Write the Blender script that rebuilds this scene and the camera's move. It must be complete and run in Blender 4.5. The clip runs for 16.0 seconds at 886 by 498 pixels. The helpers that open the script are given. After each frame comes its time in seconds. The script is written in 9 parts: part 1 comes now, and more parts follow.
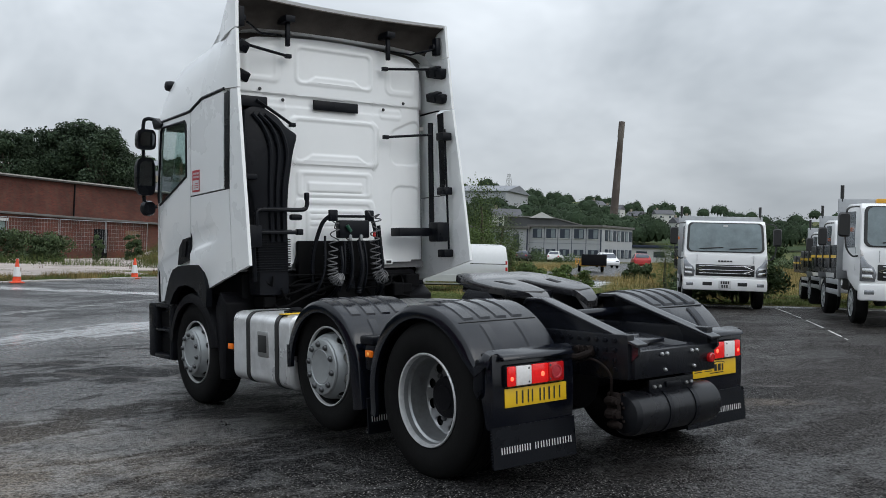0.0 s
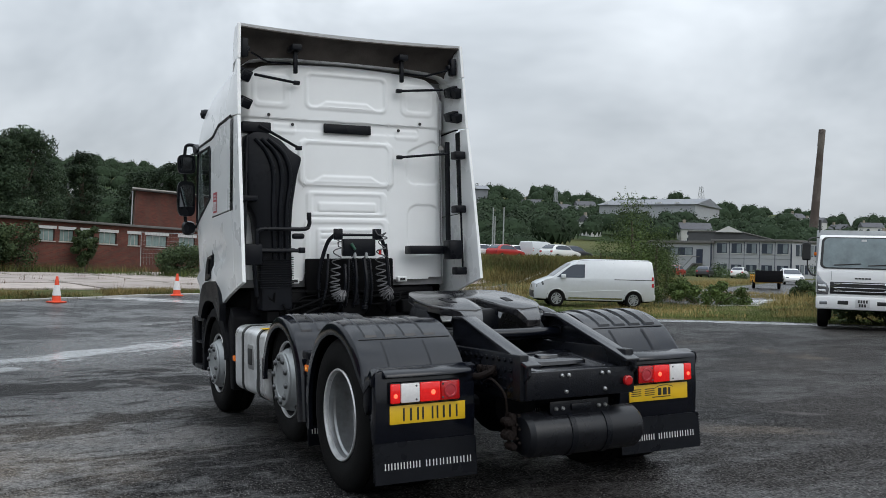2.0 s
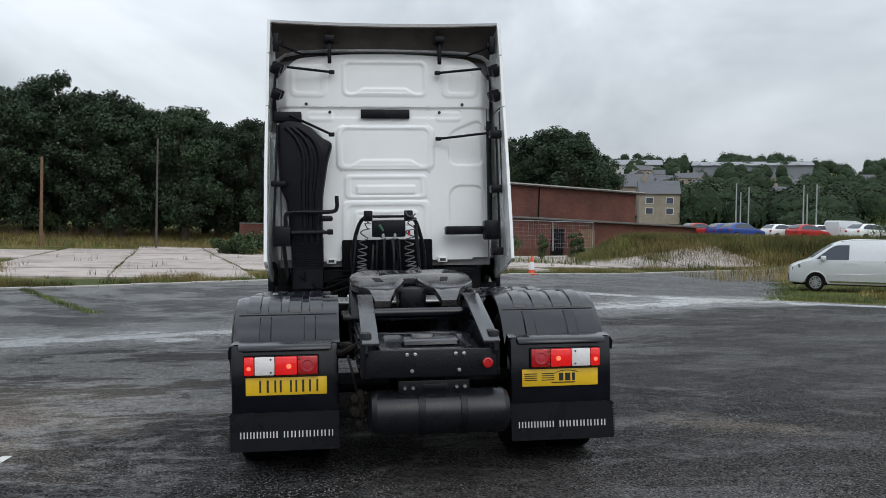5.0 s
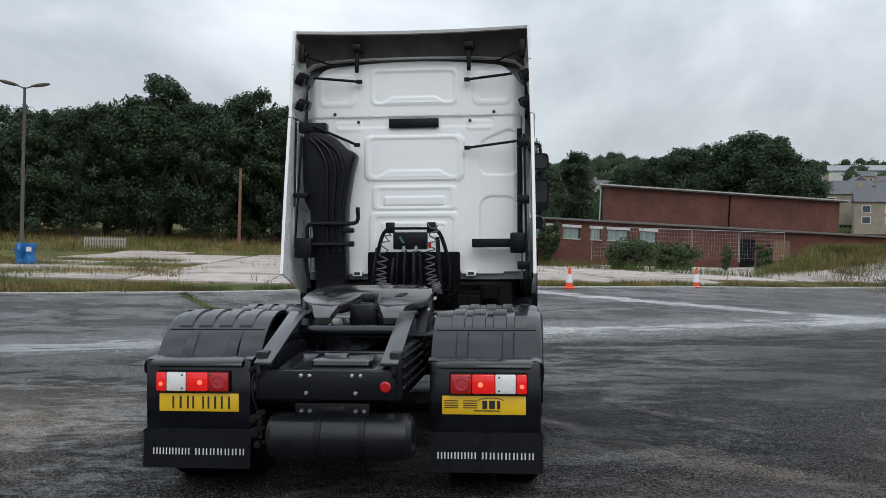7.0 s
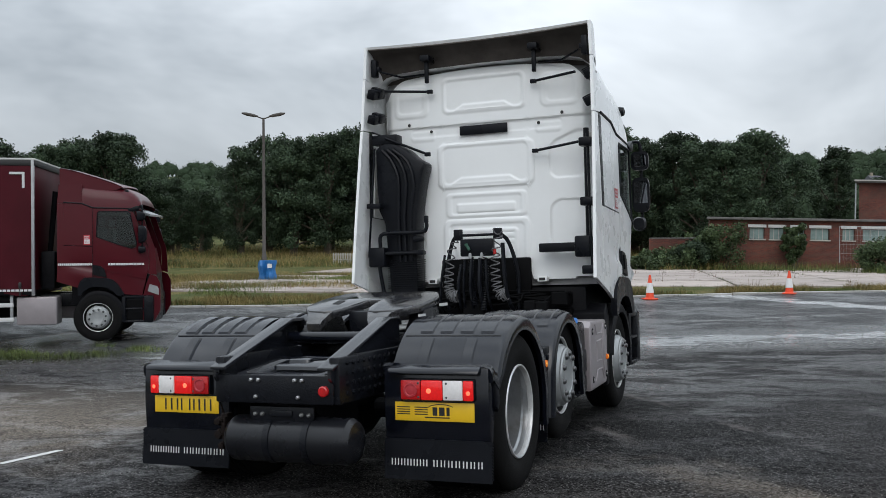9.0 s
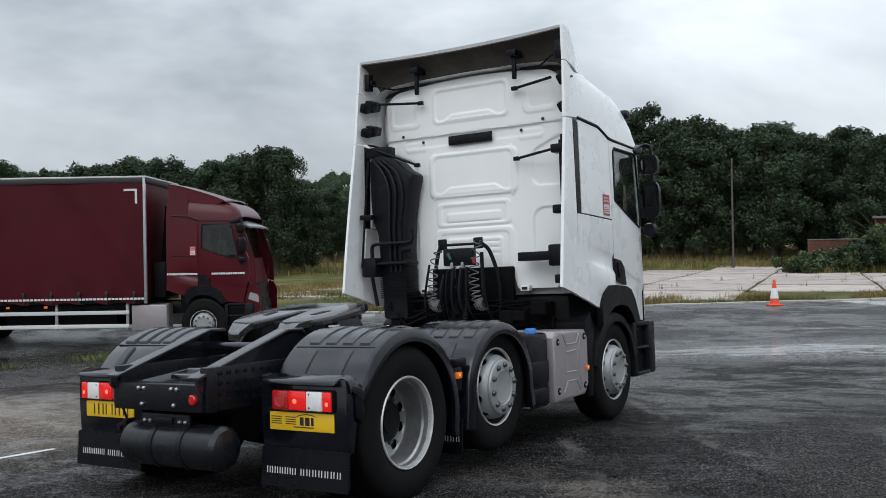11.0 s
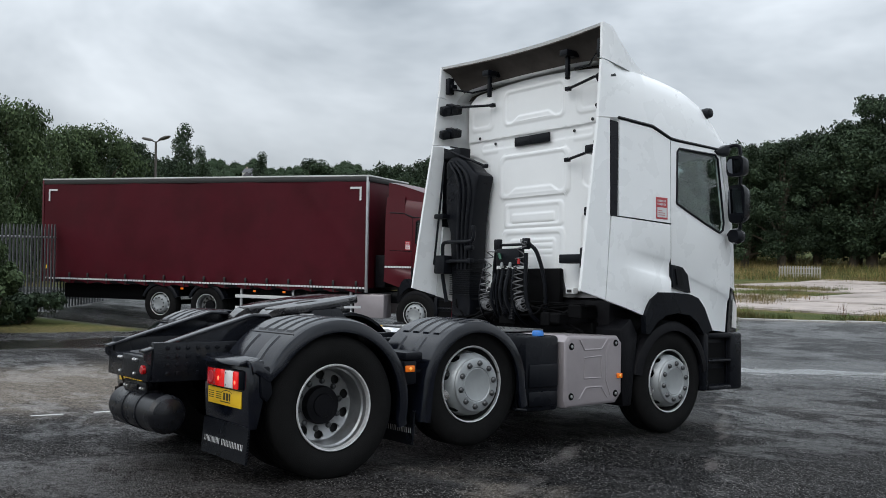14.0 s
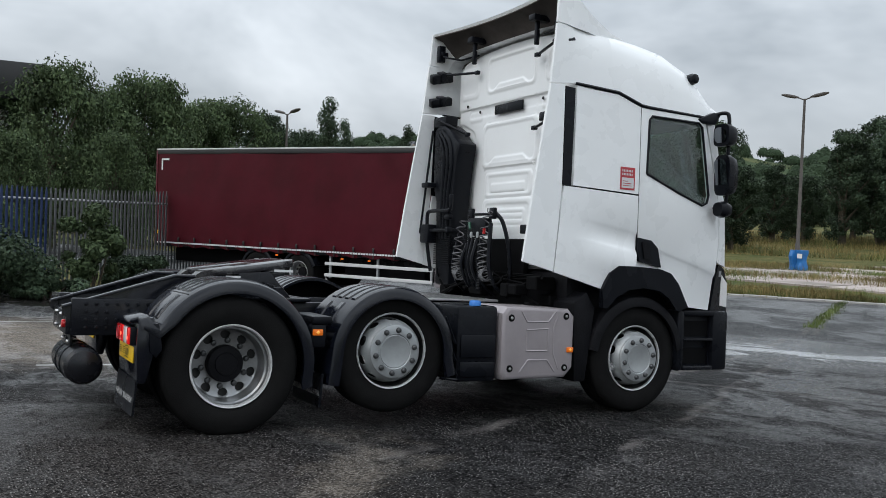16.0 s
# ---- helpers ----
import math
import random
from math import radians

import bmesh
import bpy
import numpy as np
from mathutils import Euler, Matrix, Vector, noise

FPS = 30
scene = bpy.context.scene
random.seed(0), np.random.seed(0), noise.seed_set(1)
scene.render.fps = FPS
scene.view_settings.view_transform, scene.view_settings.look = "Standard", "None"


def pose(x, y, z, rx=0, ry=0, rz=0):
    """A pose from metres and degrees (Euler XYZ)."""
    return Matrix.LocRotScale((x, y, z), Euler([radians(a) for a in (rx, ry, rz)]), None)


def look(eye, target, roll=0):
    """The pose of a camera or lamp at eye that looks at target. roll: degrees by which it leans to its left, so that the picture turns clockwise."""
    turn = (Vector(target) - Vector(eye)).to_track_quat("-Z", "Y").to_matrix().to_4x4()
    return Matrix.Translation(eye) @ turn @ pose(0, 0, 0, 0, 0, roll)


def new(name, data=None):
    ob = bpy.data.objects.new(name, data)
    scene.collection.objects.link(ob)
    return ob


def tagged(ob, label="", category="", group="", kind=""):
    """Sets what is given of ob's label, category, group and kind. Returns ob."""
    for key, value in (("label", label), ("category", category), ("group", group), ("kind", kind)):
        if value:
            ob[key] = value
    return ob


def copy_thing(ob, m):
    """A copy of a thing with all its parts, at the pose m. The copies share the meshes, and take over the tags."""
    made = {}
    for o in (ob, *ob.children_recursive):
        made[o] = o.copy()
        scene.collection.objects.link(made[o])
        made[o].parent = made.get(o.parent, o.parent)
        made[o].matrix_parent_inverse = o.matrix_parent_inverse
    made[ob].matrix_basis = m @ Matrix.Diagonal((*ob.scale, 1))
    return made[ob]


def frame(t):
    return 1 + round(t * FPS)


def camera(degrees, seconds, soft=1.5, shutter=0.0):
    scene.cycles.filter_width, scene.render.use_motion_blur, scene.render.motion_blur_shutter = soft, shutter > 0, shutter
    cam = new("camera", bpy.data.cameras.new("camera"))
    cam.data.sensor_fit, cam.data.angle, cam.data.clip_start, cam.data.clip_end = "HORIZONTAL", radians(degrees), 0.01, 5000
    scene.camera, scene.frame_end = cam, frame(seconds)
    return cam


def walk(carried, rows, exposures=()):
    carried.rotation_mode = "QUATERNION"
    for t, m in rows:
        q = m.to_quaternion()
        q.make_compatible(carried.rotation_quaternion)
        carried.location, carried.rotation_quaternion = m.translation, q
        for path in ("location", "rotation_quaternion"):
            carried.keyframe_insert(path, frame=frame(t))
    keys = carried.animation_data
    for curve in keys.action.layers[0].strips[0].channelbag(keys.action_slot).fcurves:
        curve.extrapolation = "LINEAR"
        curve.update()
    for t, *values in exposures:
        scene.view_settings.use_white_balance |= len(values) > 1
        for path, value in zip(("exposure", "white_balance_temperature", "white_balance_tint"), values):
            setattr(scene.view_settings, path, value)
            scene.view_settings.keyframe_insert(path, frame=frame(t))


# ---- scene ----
cam = camera(51.1, 16.0, soft=0.7)
PATH = [
    (0, (-4.76, 4.788, 1.455), (-3.185, 3.556, 1.457), -0.8),
    (0.5, (-5.095, 4.436, 1.458), (-3.52, 3.204, 1.469), -0.4),
    (1, (-5.377, 4.07, 1.442), (-3.759, 2.895, 1.459), 0.3),
    (1.5, (-5.596, 3.698, 1.457), (-3.898, 2.643, 1.483), -0.1),
    (2, (-5.813, 3.328, 1.456), (-4.022, 2.438, 1.496), -0.7),
    (2.5, (-5.93, 2.883, 1.458), (-4.098, 2.082, 1.494), -0.3),
    (3, (-6.122, 2.447, 1.435), (-4.254, 1.731, 1.447), -0.4),
    (3.5, (-6.259, 1.991, 1.42), (-4.355, 1.377, 1.412), 0.1),
    (4, (-6.399, 1.537, 1.407), (-4.458, 1.058, 1.409), -0.4),
    (4.5, (-6.495, 1.096, 1.394), (-4.527, 0.743, 1.403), -0.7),
    (5, (-6.648, 0.618, 1.388), (-4.664, 0.371, 1.401), -0.9),
    (5.2, (-6.702, 0.434, 1.378), (-4.709, 0.263, 1.395), -0.9),
    (7.5, (-6.18, -1.649, 1.421), (-4.194, -1.415, 1.454), 0.4),
    (8, (-6.08, -2.14, 1.361), (-4.105, -1.828, 1.389), 0.7),
    (8.5, (-5.976, -2.593, 1.382), (-4.04, -2.094, 1.417), -0.7),
    (9, (-5.835, -2.977, 1.363), (-3.972, -2.253, 1.428), -1.4),
    (9.2, (-5.769, -3.156, 1.323), (-3.928, -2.379, 1.399), -1.6),
    (11.3, (-4.944, -4.937, 1.358), (-3.275, -3.836, 1.43), -1.7),
    (11.5, (-4.877, -5.119, 1.344), (-3.232, -3.985, 1.406), -1.7),
    (12, (-4.668, -5.497, 1.331), (-3.1, -4.257, 1.382), -1.0),
    (12.5, (-4.435, -5.848, 1.336), (-2.957, -4.502, 1.381), -0.0),
    (13, (-4.129, -6.199, 1.348), (-2.715, -4.787, 1.418), 0.1),
    (13.5, (-3.794, -6.523, 1.337), (-2.446, -5.048, 1.418), 0.7),
    (14, (-3.473, -6.78, 1.325), (-2.231, -5.215, 1.414), 1.1),
    (14.5, (-3.095, -7.043, 1.32), (-1.908, -5.436, 1.408), 1.0),
    (15, (-2.71, -7.287, 1.31), (-1.546, -5.661, 1.356), 1.2),
    (15.5, (-2.3, -7.516, 1.318), (-1.198, -5.847, 1.338), 2.4),
    (16, (-1.925, -7.783, 1.332), (-0.96, -6.031, 1.354), 2.6),
]
# the yard under the tractor slopes: its own plane, set into a level world
TILT = Vector((-0.027, -0.032, 1)).rotation_difference(Vector((0, 0, 1))).to_matrix().to_4x4()
walk(cam, [(t, TILT @ look(eye, target, roll)) for t, eye, target, roll in PATH],
     exposures=[(0, -0.04), (5, 0.0), (9, 0.04), (12, 0.08), (14.5, 0.12), (16, 0.14)])
# ---- world and light ----
world = bpy.data.worlds.new("overcast_sky")
scene.world = world
world.use_nodes = True
wn, wl = world.node_tree.nodes, world.node_tree.links
wn.clear()
w_out = wn.new("ShaderNodeOutputWorld")
w_bg = wn.new("ShaderNodeBackground")
w_sky = wn.new("ShaderNodeTexSky")
w_sky.sky_type = "NISHITA"
w_sky.sun_disc = False
w_sky.sun_elevation = radians(39)
w_sky.sun_rotation = radians(256)
w_sky.dust_density = 3.0
w_geo = wn.new("ShaderNodeTexCoord")
w_map = wn.new("ShaderNodeMapping")
w_map.inputs["Scale"].default_value = (1.0, 1.0, 2.0)
w_n1 = wn.new("ShaderNodeTexNoise")
w_n1.inputs["Scale"].default_value = 2.2
w_n1.inputs["Detail"].default_value = 5.0
w_n1.inputs["Roughness"].default_value = 0.56
w_n1.inputs["Distortion"].default_value = 0.35
w_ramp = wn.new("ShaderNodeValToRGB")
w_ramp.color_ramp.elements[0].position = 0.30
w_ramp.color_ramp.elements[0].color = (3.45, 3.92, 4.40, 1)
w_ramp.color_ramp.elements[1].position = 0.68
w_ramp.color_ramp.elements[1].color = (8.9, 9.55, 10.2, 1)
w_mix = wn.new("ShaderNodeMixRGB")
w_mix.inputs["Fac"].default_value = 0.93
wl.new(w_geo.outputs["Generated"], w_map.inputs["Vector"])
wl.new(w_map.outputs["Vector"], w_n1.inputs["Vector"])
wl.new(w_n1.outputs["Fac"], w_ramp.inputs["Fac"])
wl.new(w_sky.outputs["Color"], w_mix.inputs["Color1"])
wl.new(w_ramp.outputs["Color"], w_mix.inputs["Color2"])
# an overcast sky is brighter overhead than at the horizon
w_sep = wn.new("ShaderNodeSeparateXYZ")
wl.new(w_geo.outputs["Generated"], w_sep.inputs["Vector"])
w_up = wn.new("ShaderNodeMapRange")
for key, value in (("From Min", 0.0), ("From Max", 1.0), ("To Min", 0.74), ("To Max", 3.05)):
    w_up.inputs[key].default_value = value
wl.new(w_sep.outputs["Z"], w_up.inputs["Value"])
w_mul = wn.new("ShaderNodeVectorMath")
w_mul.operation = "SCALE"
wl.new(w_mix.outputs["Color"], w_mul.inputs[0])
wl.new(w_up.outputs["Result"], w_mul.inputs["Scale"])
wl.new(w_mul.outputs["Vector"], w_bg.inputs["Color"])
w_bg.inputs["Strength"].default_value = 0.086
wl.new(w_bg.outputs["Background"], w_out.inputs["Surface"])

sun_data = bpy.data.lights.new("sun", "SUN")
sun_data.energy = 0.5
sun_data.angle = radians(40)
sun_data.color = (1.0, 0.98, 0.95)
sun = new("sun", sun_data)
sun.matrix_world = look((-24, -6, 20), (0, 0, 0))


# ---- materials ----
def material(name, color, rough=0.5, metal=0.0, vary=0.0, scale=8.0, bump=0.0, bump_scale=60.0, rough_vary=0.0,
             second=None, second_scale=1.5, second_cut=(0.45, 0.6), coat=0.0, emit=0.0, random_vary=0.0, island_vary=0.0, spec=0.5):
    """Principled surface with colour variation at a fine scale, a second tone in larger patches, and relief."""
    m = bpy.data.materials.new(name)
    m.use_nodes = True
    nt = m.node_tree
    n, l = nt.nodes, nt.links
    b = n["Principled BSDF"]
    b.inputs["Base Color"].default_value = (*color, 1)
    b.inputs["Roughness"].default_value = rough
    b.inputs["Metallic"].default_value = metal
    b.inputs["Coat Weight"].default_value = coat
    b.inputs["Specular IOR Level"].default_value = spec
    b.inputs["Coat Roughness"].default_value = 0.08
    tc = n.new("ShaderNodeTexCoord")
    col = None
    if vary or second or random_vary or island_vary:
        base = n.new("ShaderNodeRGB")
        base.outputs[0].default_value = (*color, 1)
        col = base.outputs[0]
    if second:
        t = n.new("ShaderNodeTexNoise")
        t.inputs["Scale"].default_value = second_scale
        t.inputs["Detail"].default_value = 6
        t.inputs["Roughness"].default_value = 0.6
        l.new(tc.outputs["Object"], t.inputs["Vector"])
        r = n.new("ShaderNodeMapRange")
        r.inputs["From Min"].default_value, r.inputs["From Max"].default_value = second_cut
        l.new(t.outputs["Fac"], r.inputs["Value"])
        mx = n.new("ShaderNodeMixRGB")
        mx.inputs["Color2"].default_value = (*second, 1)
        l.new(col, mx.inputs["Color1"])
        l.new(r.outputs["Result"], mx.inputs["Fac"])
        col = mx.outputs["Color"]
    if vary:
        t = n.new("ShaderNodeTexNoise")
        t.inputs["Scale"].default_value = scale
        t.inputs["Detail"].default_value = 8
        t.inputs["Roughness"].default_value = 0.65
        l.new(tc.outputs["Object"], t.inputs["Vector"])
        r = n.new("ShaderNodeMapRange")
        r.inputs["From Min"].default_value, r.inputs["From Max"].default_value = 0.25, 0.75
        r.inputs["To Min"].default_value, r.inputs["To Max"].default_value = 1 - vary, 1 + vary
        l.new(t.outputs["Fac"], r.inputs["Value"])
        mx = n.new("ShaderNodeVectorMath")
        mx.operation = "SCALE"
        l.new(col, mx.inputs[0])
        l.new(r.outputs["Result"], mx.inputs["Scale"])
        col = mx.outputs["Vector"]
    for amount, source in ((random_vary, "ShaderNodeObjectInfo"), (island_vary, "ShaderNodeNewGeometry")):
        if amount:
            o = n.new(source)
            r = n.new("ShaderNodeMapRange")
            r.inputs["To Min"].default_value, r.inputs["To Max"].default_value = 1 - amount, 1 + amount
            l.new(o.outputs["Random" if source == "ShaderNodeObjectInfo" else "Random Per Island"], r.inputs["Value"])
            mx = n.new("ShaderNodeVectorMath")
            mx.operation = "SCALE"
            l.new(col, mx.inputs[0])
            l.new(r.outputs["Result"], mx.inputs["Scale"])
            col = mx.outputs["Vector"]
    if col is not None:
        l.new(col, b.inputs["Base Color"])
    if rough_vary:
        t = n.new("ShaderNodeTexNoise")
        t.inputs["Scale"].default_value = 3.0
        t.inputs["Detail"].default_value = 6
        l.new(tc.outputs["Object"], t.inputs["Vector"])
        r = n.new("ShaderNodeMapRange")
        r.inputs["From Min"].default_value, r.inputs["From Max"].default_value = 0.3, 0.7
        r.inputs["To Min"].default_value, r.inputs["To Max"].default_value = max(rough - rough_vary, 0.02), min(rough + rough_vary, 1)
        l.new(t.outputs["Fac"], r.inputs["Value"])
        l.new(r.outputs["Result"], b.inputs["Roughness"])
    if bump:
        t = n.new("ShaderNodeTexNoise")
        t.inputs["Scale"].default_value = bump_scale
        t.inputs["Detail"].default_value = 5
        l.new(tc.outputs["Object"], t.inputs["Vector"])
        bp = n.new("ShaderNodeBump")
        bp.inputs["Strength"].default_value = bump
        bp.inputs["Distance"].default_value = 0.02
        l.new(t.outputs["Fac"], bp.inputs["Height"])
        l.new(bp.outputs["Normal"], b.inputs["Normal"])
    if emit:
        b.inputs["Emission Color"].default_value = (*color, 1)
        b.inputs["Emission Strength"].default_value = emit
    return m


def glass_material(name, tint=(0.75, 0.85, 0.82), rough=0.02, clear=0.8):
    m = bpy.data.materials.new(name)
    m.use_nodes = True
    n, l = m.node_tree.nodes, m.node_tree.links
    n.clear()
    out = n.new("ShaderNodeOutputMaterial")
    gloss = n.new("ShaderNodeBsdfGlossy")
    gloss.inputs["Roughness"].default_value = rough
    tr = n.new("ShaderNodeBsdfTransparent")
    tr.inputs["Color"].default_value = (*[c * clear for c in tint], 1)
    lw = n.new("ShaderNodeLayerWeight")
    lw.inputs["Blend"].default_value = 0.5
    pw = n.new("ShaderNodeMath")
    pw.operation = "POWER"
    pw.inputs[1].default_value = 4.0
    l.new(lw.outputs["Facing"], pw.inputs[0])
    fr = n.new("ShaderNodeMapRange")
    fr.inputs["To Min"].default_value, fr.inputs["To Max"].default_value = 0.05, 0.95
    l.new(pw.outputs[0], fr.inputs["Value"])
    mix = n.new("ShaderNodeMixShader")
    l.new(fr.outputs["Result"], mix.inputs["Fac"])
    l.new(tr.outputs["BSDF"], mix.inputs[1])
    l.new(gloss.outputs["BSDF"], mix.inputs[2])
    l.new(mix.outputs["Shader"], out.inputs["Surface"])
    return m


M = {}
M["white"] = material("white_cab_paint", (0.82, 0.83, 0.83), 0.28, vary=0.015, scale=3, coat=0.3, rough_vary=0.03)
M["white_soft"] = material("white_back_panel", (0.82, 0.83, 0.83), 0.42, vary=0.02, scale=4, rough_vary=0.04)
M["red"] = material("dark_red_paint", (0.07, 0.004, 0.009), 0.3, vary=0.06, scale=3, coat=0.16, spec=0.25)
M["curtain"] = material("dark_red_curtain", (0.062, 0.0045, 0.010), 0.5, spec=0.15, vary=0.1, scale=2.5, bump=0.15, bump_scale=2.0,
                        second=(0.050, 0.004, 0.008), second_scale=0.7)
M["black"] = material("black_plastic", (0.0058, 0.0066, 0.0092), 0.32, spec=0.15, vary=0.2, scale=6, rough_vary=0.14, bump=0.12, bump_scale=180)
M["black_wet"] = material("wet_black_guard", (0.0045, 0.0055, 0.0095), 0.12, spec=0.48, vary=0.2, scale=5, rough_vary=0.09, bump=0.03, bump_scale=240)
M["ramp"] = material("wet_black_steel", (0.010, 0.011, 0.015), 0.14, spec=0.85, vary=0.3, scale=6, rough_vary=0.08, bump=0.04, bump_scale=120)
M["tank"] = material("wet_black_tank_paint", (0.009, 0.0095, 0.012), 0.3, spec=0.36, vary=0.2, scale=5, rough_vary=0.1)
M["rubber"] = material("tyre_rubber", (0.008, 0.0078, 0.0078), 0.8, spec=0.10, vary=0.25, scale=10, bump=0.2, bump_scale=120)
M["chassis"] = material("chassis_paint", (0.0068, 0.0076, 0.0105), 0.28, spec=0.24, vary=0.3, scale=7, rough_vary=0.15, bump=0.15, bump_scale=90,
                        second=(0.028, 0.023, 0.019), second_scale=3, second_cut=(0.6, 0.75))
M["dark"] = material("dark_metal_parts", (0.0065, 0.0065, 0.008), 0.5, spec=0.10, vary=0.35, scale=9, bump=0.2, bump_scale=60)
M["grease"] = material("greasy_steel", (0.022, 0.022, 0.025), 0.12, spec=1.0, vary=0.45, scale=6, bump=0.08, bump_scale=18, rough_vary=0.12,
                       second=(0.07, 0.066, 0.062), second_scale=3.5, second_cut=(0.5, 0.66))
M["wheel"] = material("silver_wheel_paint", (0.34, 0.355, 0.36), 0.36, metal=0.35, vary=0.12, scale=9,
                      second=(0.26, 0.255, 0.25), second_scale=5, second_cut=(0.6, 0.85))
# dark colour carries the shade of the rim well and step recess
M["well"] = material("dark_recess_shade", (0.022, 0.022, 0.022), 0.5, metal=0.1, vary=0.3, scale=9)
M["visor"] = material("smoked_grey_visor", (0.17, 0.18, 0.19), 0.2, vary=0.15)
M["nut"] = material("dull_wheel_nut", (0.09, 0.092, 0.095), 0.3, metal=0.6, vary=0.2)
M["flange"] = material("worn_rim_flange", (0.62, 0.62, 0.62), 0.35, metal=0.4, vary=0.2, scale=16, second=(0.2, 0.19, 0.18), second_scale=14, second_cut=(0.6, 0.72))
M["rim"] = material("worn_silver_rim", (0.29, 0.295, 0.30), 0.3, metal=0.7, vary=0.2, scale=12,
                    second=(0.22, 0.21, 0.20), second_scale=7, second_cut=(0.55, 0.75))
M["alu"] = material("dull_aluminium", (0.82, 0.825, 0.83), 0.34, metal=0.5, vary=0.12, scale=5, rough_vary=0.12,
                    second=(0.60, 0.60, 0.60), second_scale=2)
M["alu_box"] = material("moulded_grey_lilac_plastic", (0.30, 0.27, 0.28), 0.36, metal=0.2, vary=0.08, scale=5, rough_vary=0.08)
M["steel"] = material("bare_steel", (0.45, 0.45, 0.45), 0.4, metal=0.9, vary=0.25, scale=10)
M["rust"] = material("rusted_steel", (0.014, 0.010, 0.009), 0.75, spec=0.12, vary=0.45, scale=14, bump=0.4, bump_scale=60)
M["lamp_red"] = material("red_lamp_lens", (0.42, 0.008, 0.010), 0.15, vary=0.2, scale=60, emit=0.06, coat=0.5)
M["lamp_red_lit"] = material("lit_red_lamp_lens", (0.60, 0.010, 0.010), 0.15, vary=0.2, scale=60, emit=0.42, coat=0.5)
M["lamp_white"] = material("clear_lamp_lens", (0.78, 0.76, 0.75), 0.18, vary=0.1, scale=40, coat=0.5)
M["lamp_hot"] = material("glowing_bulb_lens", (1.0, 0.10, 0.05), 0.2, emit=2.2)
M["orange"] = material("orange_marker_lens", (0.75, 0.16, 0.012), 0.25, emit=0.12)
M["orange_hot"] = material("bright_orange_lens", (0.9, 0.40, 0.06), 0.25, emit=0.35)
M["yellow"] = material("yellow_plate", (0.80, 0.50, 0.02), 0.35, vary=0.05, scale=12)
M["mark_black"] = material("black_lettering", (0.015, 0.015, 0.015), 0.5)
M["mark_white"] = material("white_lettering", (0.6, 0.6, 0.6), 0.5)
M["sticker_red"] = material("red_sticker", (0.42, 0.03, 0.04), 0.4, vary=0.1)
# near-black, stands in for deep shade in recesses and under bodies
M["void"] = material("near_black_shade", (0.0025, 0.0025, 0.003), 0.7, spec=0.1, vary=0.3)
# pale base colour imitates sky reflected in the tipper windscreens
M["screen"] = material("windscreen_painted_reflection", (0.15, 0.19, 0.20), 0.08, vary=0.45, scale=1.6, coat=0.6)
M["coil"] = material("shiny_coil_hose", (0.11, 0.11, 0.115), 0.25, vary=0.1)
M["green_cap"] = material("dark_green_plastic", (0.01, 0.07, 0.04), 0.4)
M["blue"] = material("blue_cap", (0.03, 0.18, 0.55), 0.4)
M["blue_bin"] = material("blue_plastic_sheet", (0.015, 0.13, 0.36), 0.5, vary=0.25, scale=6, bump=0.4, bump_scale=14)
M["glass"] = glass_material("cab_glass", (0.86, 0.93, 0.915), clear=0.97)
M["glass_dark"] = glass_material("dark_window_glass", (0.55, 0.63, 0.62), clear=0.8)
M["interior"] = material("cab_interior", (0.22, 0.22, 0.225), 0.7, vary=0.2)
M["mirror"] = material("mirror_glass", (0.24, 0.25, 0.27), 0.03, metal=1.0)
M["chrome"] = material("chrome", (0.7, 0.7, 0.7), 0.12, metal=1.0)
M["silver_van"] = material("silver_van_paint", (0.60, 0.62, 0.64), 0.28, metal=0.2, vary=0.04, coat=0.5)
M["cone"] = material("orange_cone_plastic", (0.75, 0.07, 0.02), 0.5, vary=0.1)
M["cone_white"] = material("white_reflective_sleeve", (0.7, 0.7, 0.7), 0.4, vary=0.06)
M["brick"] = material("red_brick", (0.18, 0.050, 0.030), 0.85, vary=0.3, scale=5, bump=0.3, bump_scale=30,
                      second=(0.15, 0.048, 0.032), second_scale=0.5)
M["concrete_trim"] = material("weathered_concrete", (0.38, 0.36, 0.33), 0.8, vary=0.25, scale=4)
M["felt"] = material("roof_felt", (0.12, 0.115, 0.11), 0.8, vary=0.3, scale=2)
M["frosted"] = material("dirty_window_pane", (0.20, 0.27, 0.26), 0.25, vary=0.25, scale=2)
M["grey_clad"] = material("pale_grey_cladding", (0.36, 0.37, 0.39), 0.6, vary=0.08, scale=0.6)
M["blue_trim"] = material("dark_blue_trim", (0.018, 0.026, 0.05), 0.5, vary=0.1)
M["dark_sheet"] = material("dark_grey_sheet_cladding", (0.06, 0.062, 0.066), 0.7, vary=0.15, scale=0.8)
M["pane_pale"] = material("window_pane_with_blind", (0.20, 0.23, 0.25), 0.2, vary=0.2, scale=1.5)
M["pane"] = material("reflecting_window_pane", (0.05, 0.06, 0.08), 0.15)
M["roof_grey"] = material("grey_sheet_roof", (0.20, 0.21, 0.23), 0.6, vary=0.12, scale=0.3)
M["white_wall"] = material("white_render_wall", (0.55, 0.55, 0.53), 0.8, vary=0.1, scale=0.5)
M["stone_wall"] = material("brown_stone_wall", (0.28, 0.24, 0.19), 0.9, vary=0.2, scale=0.8)
M["slate"] = material("slate_roof", (0.09, 0.09, 0.10), 0.7, vary=0.2, scale=0.6)
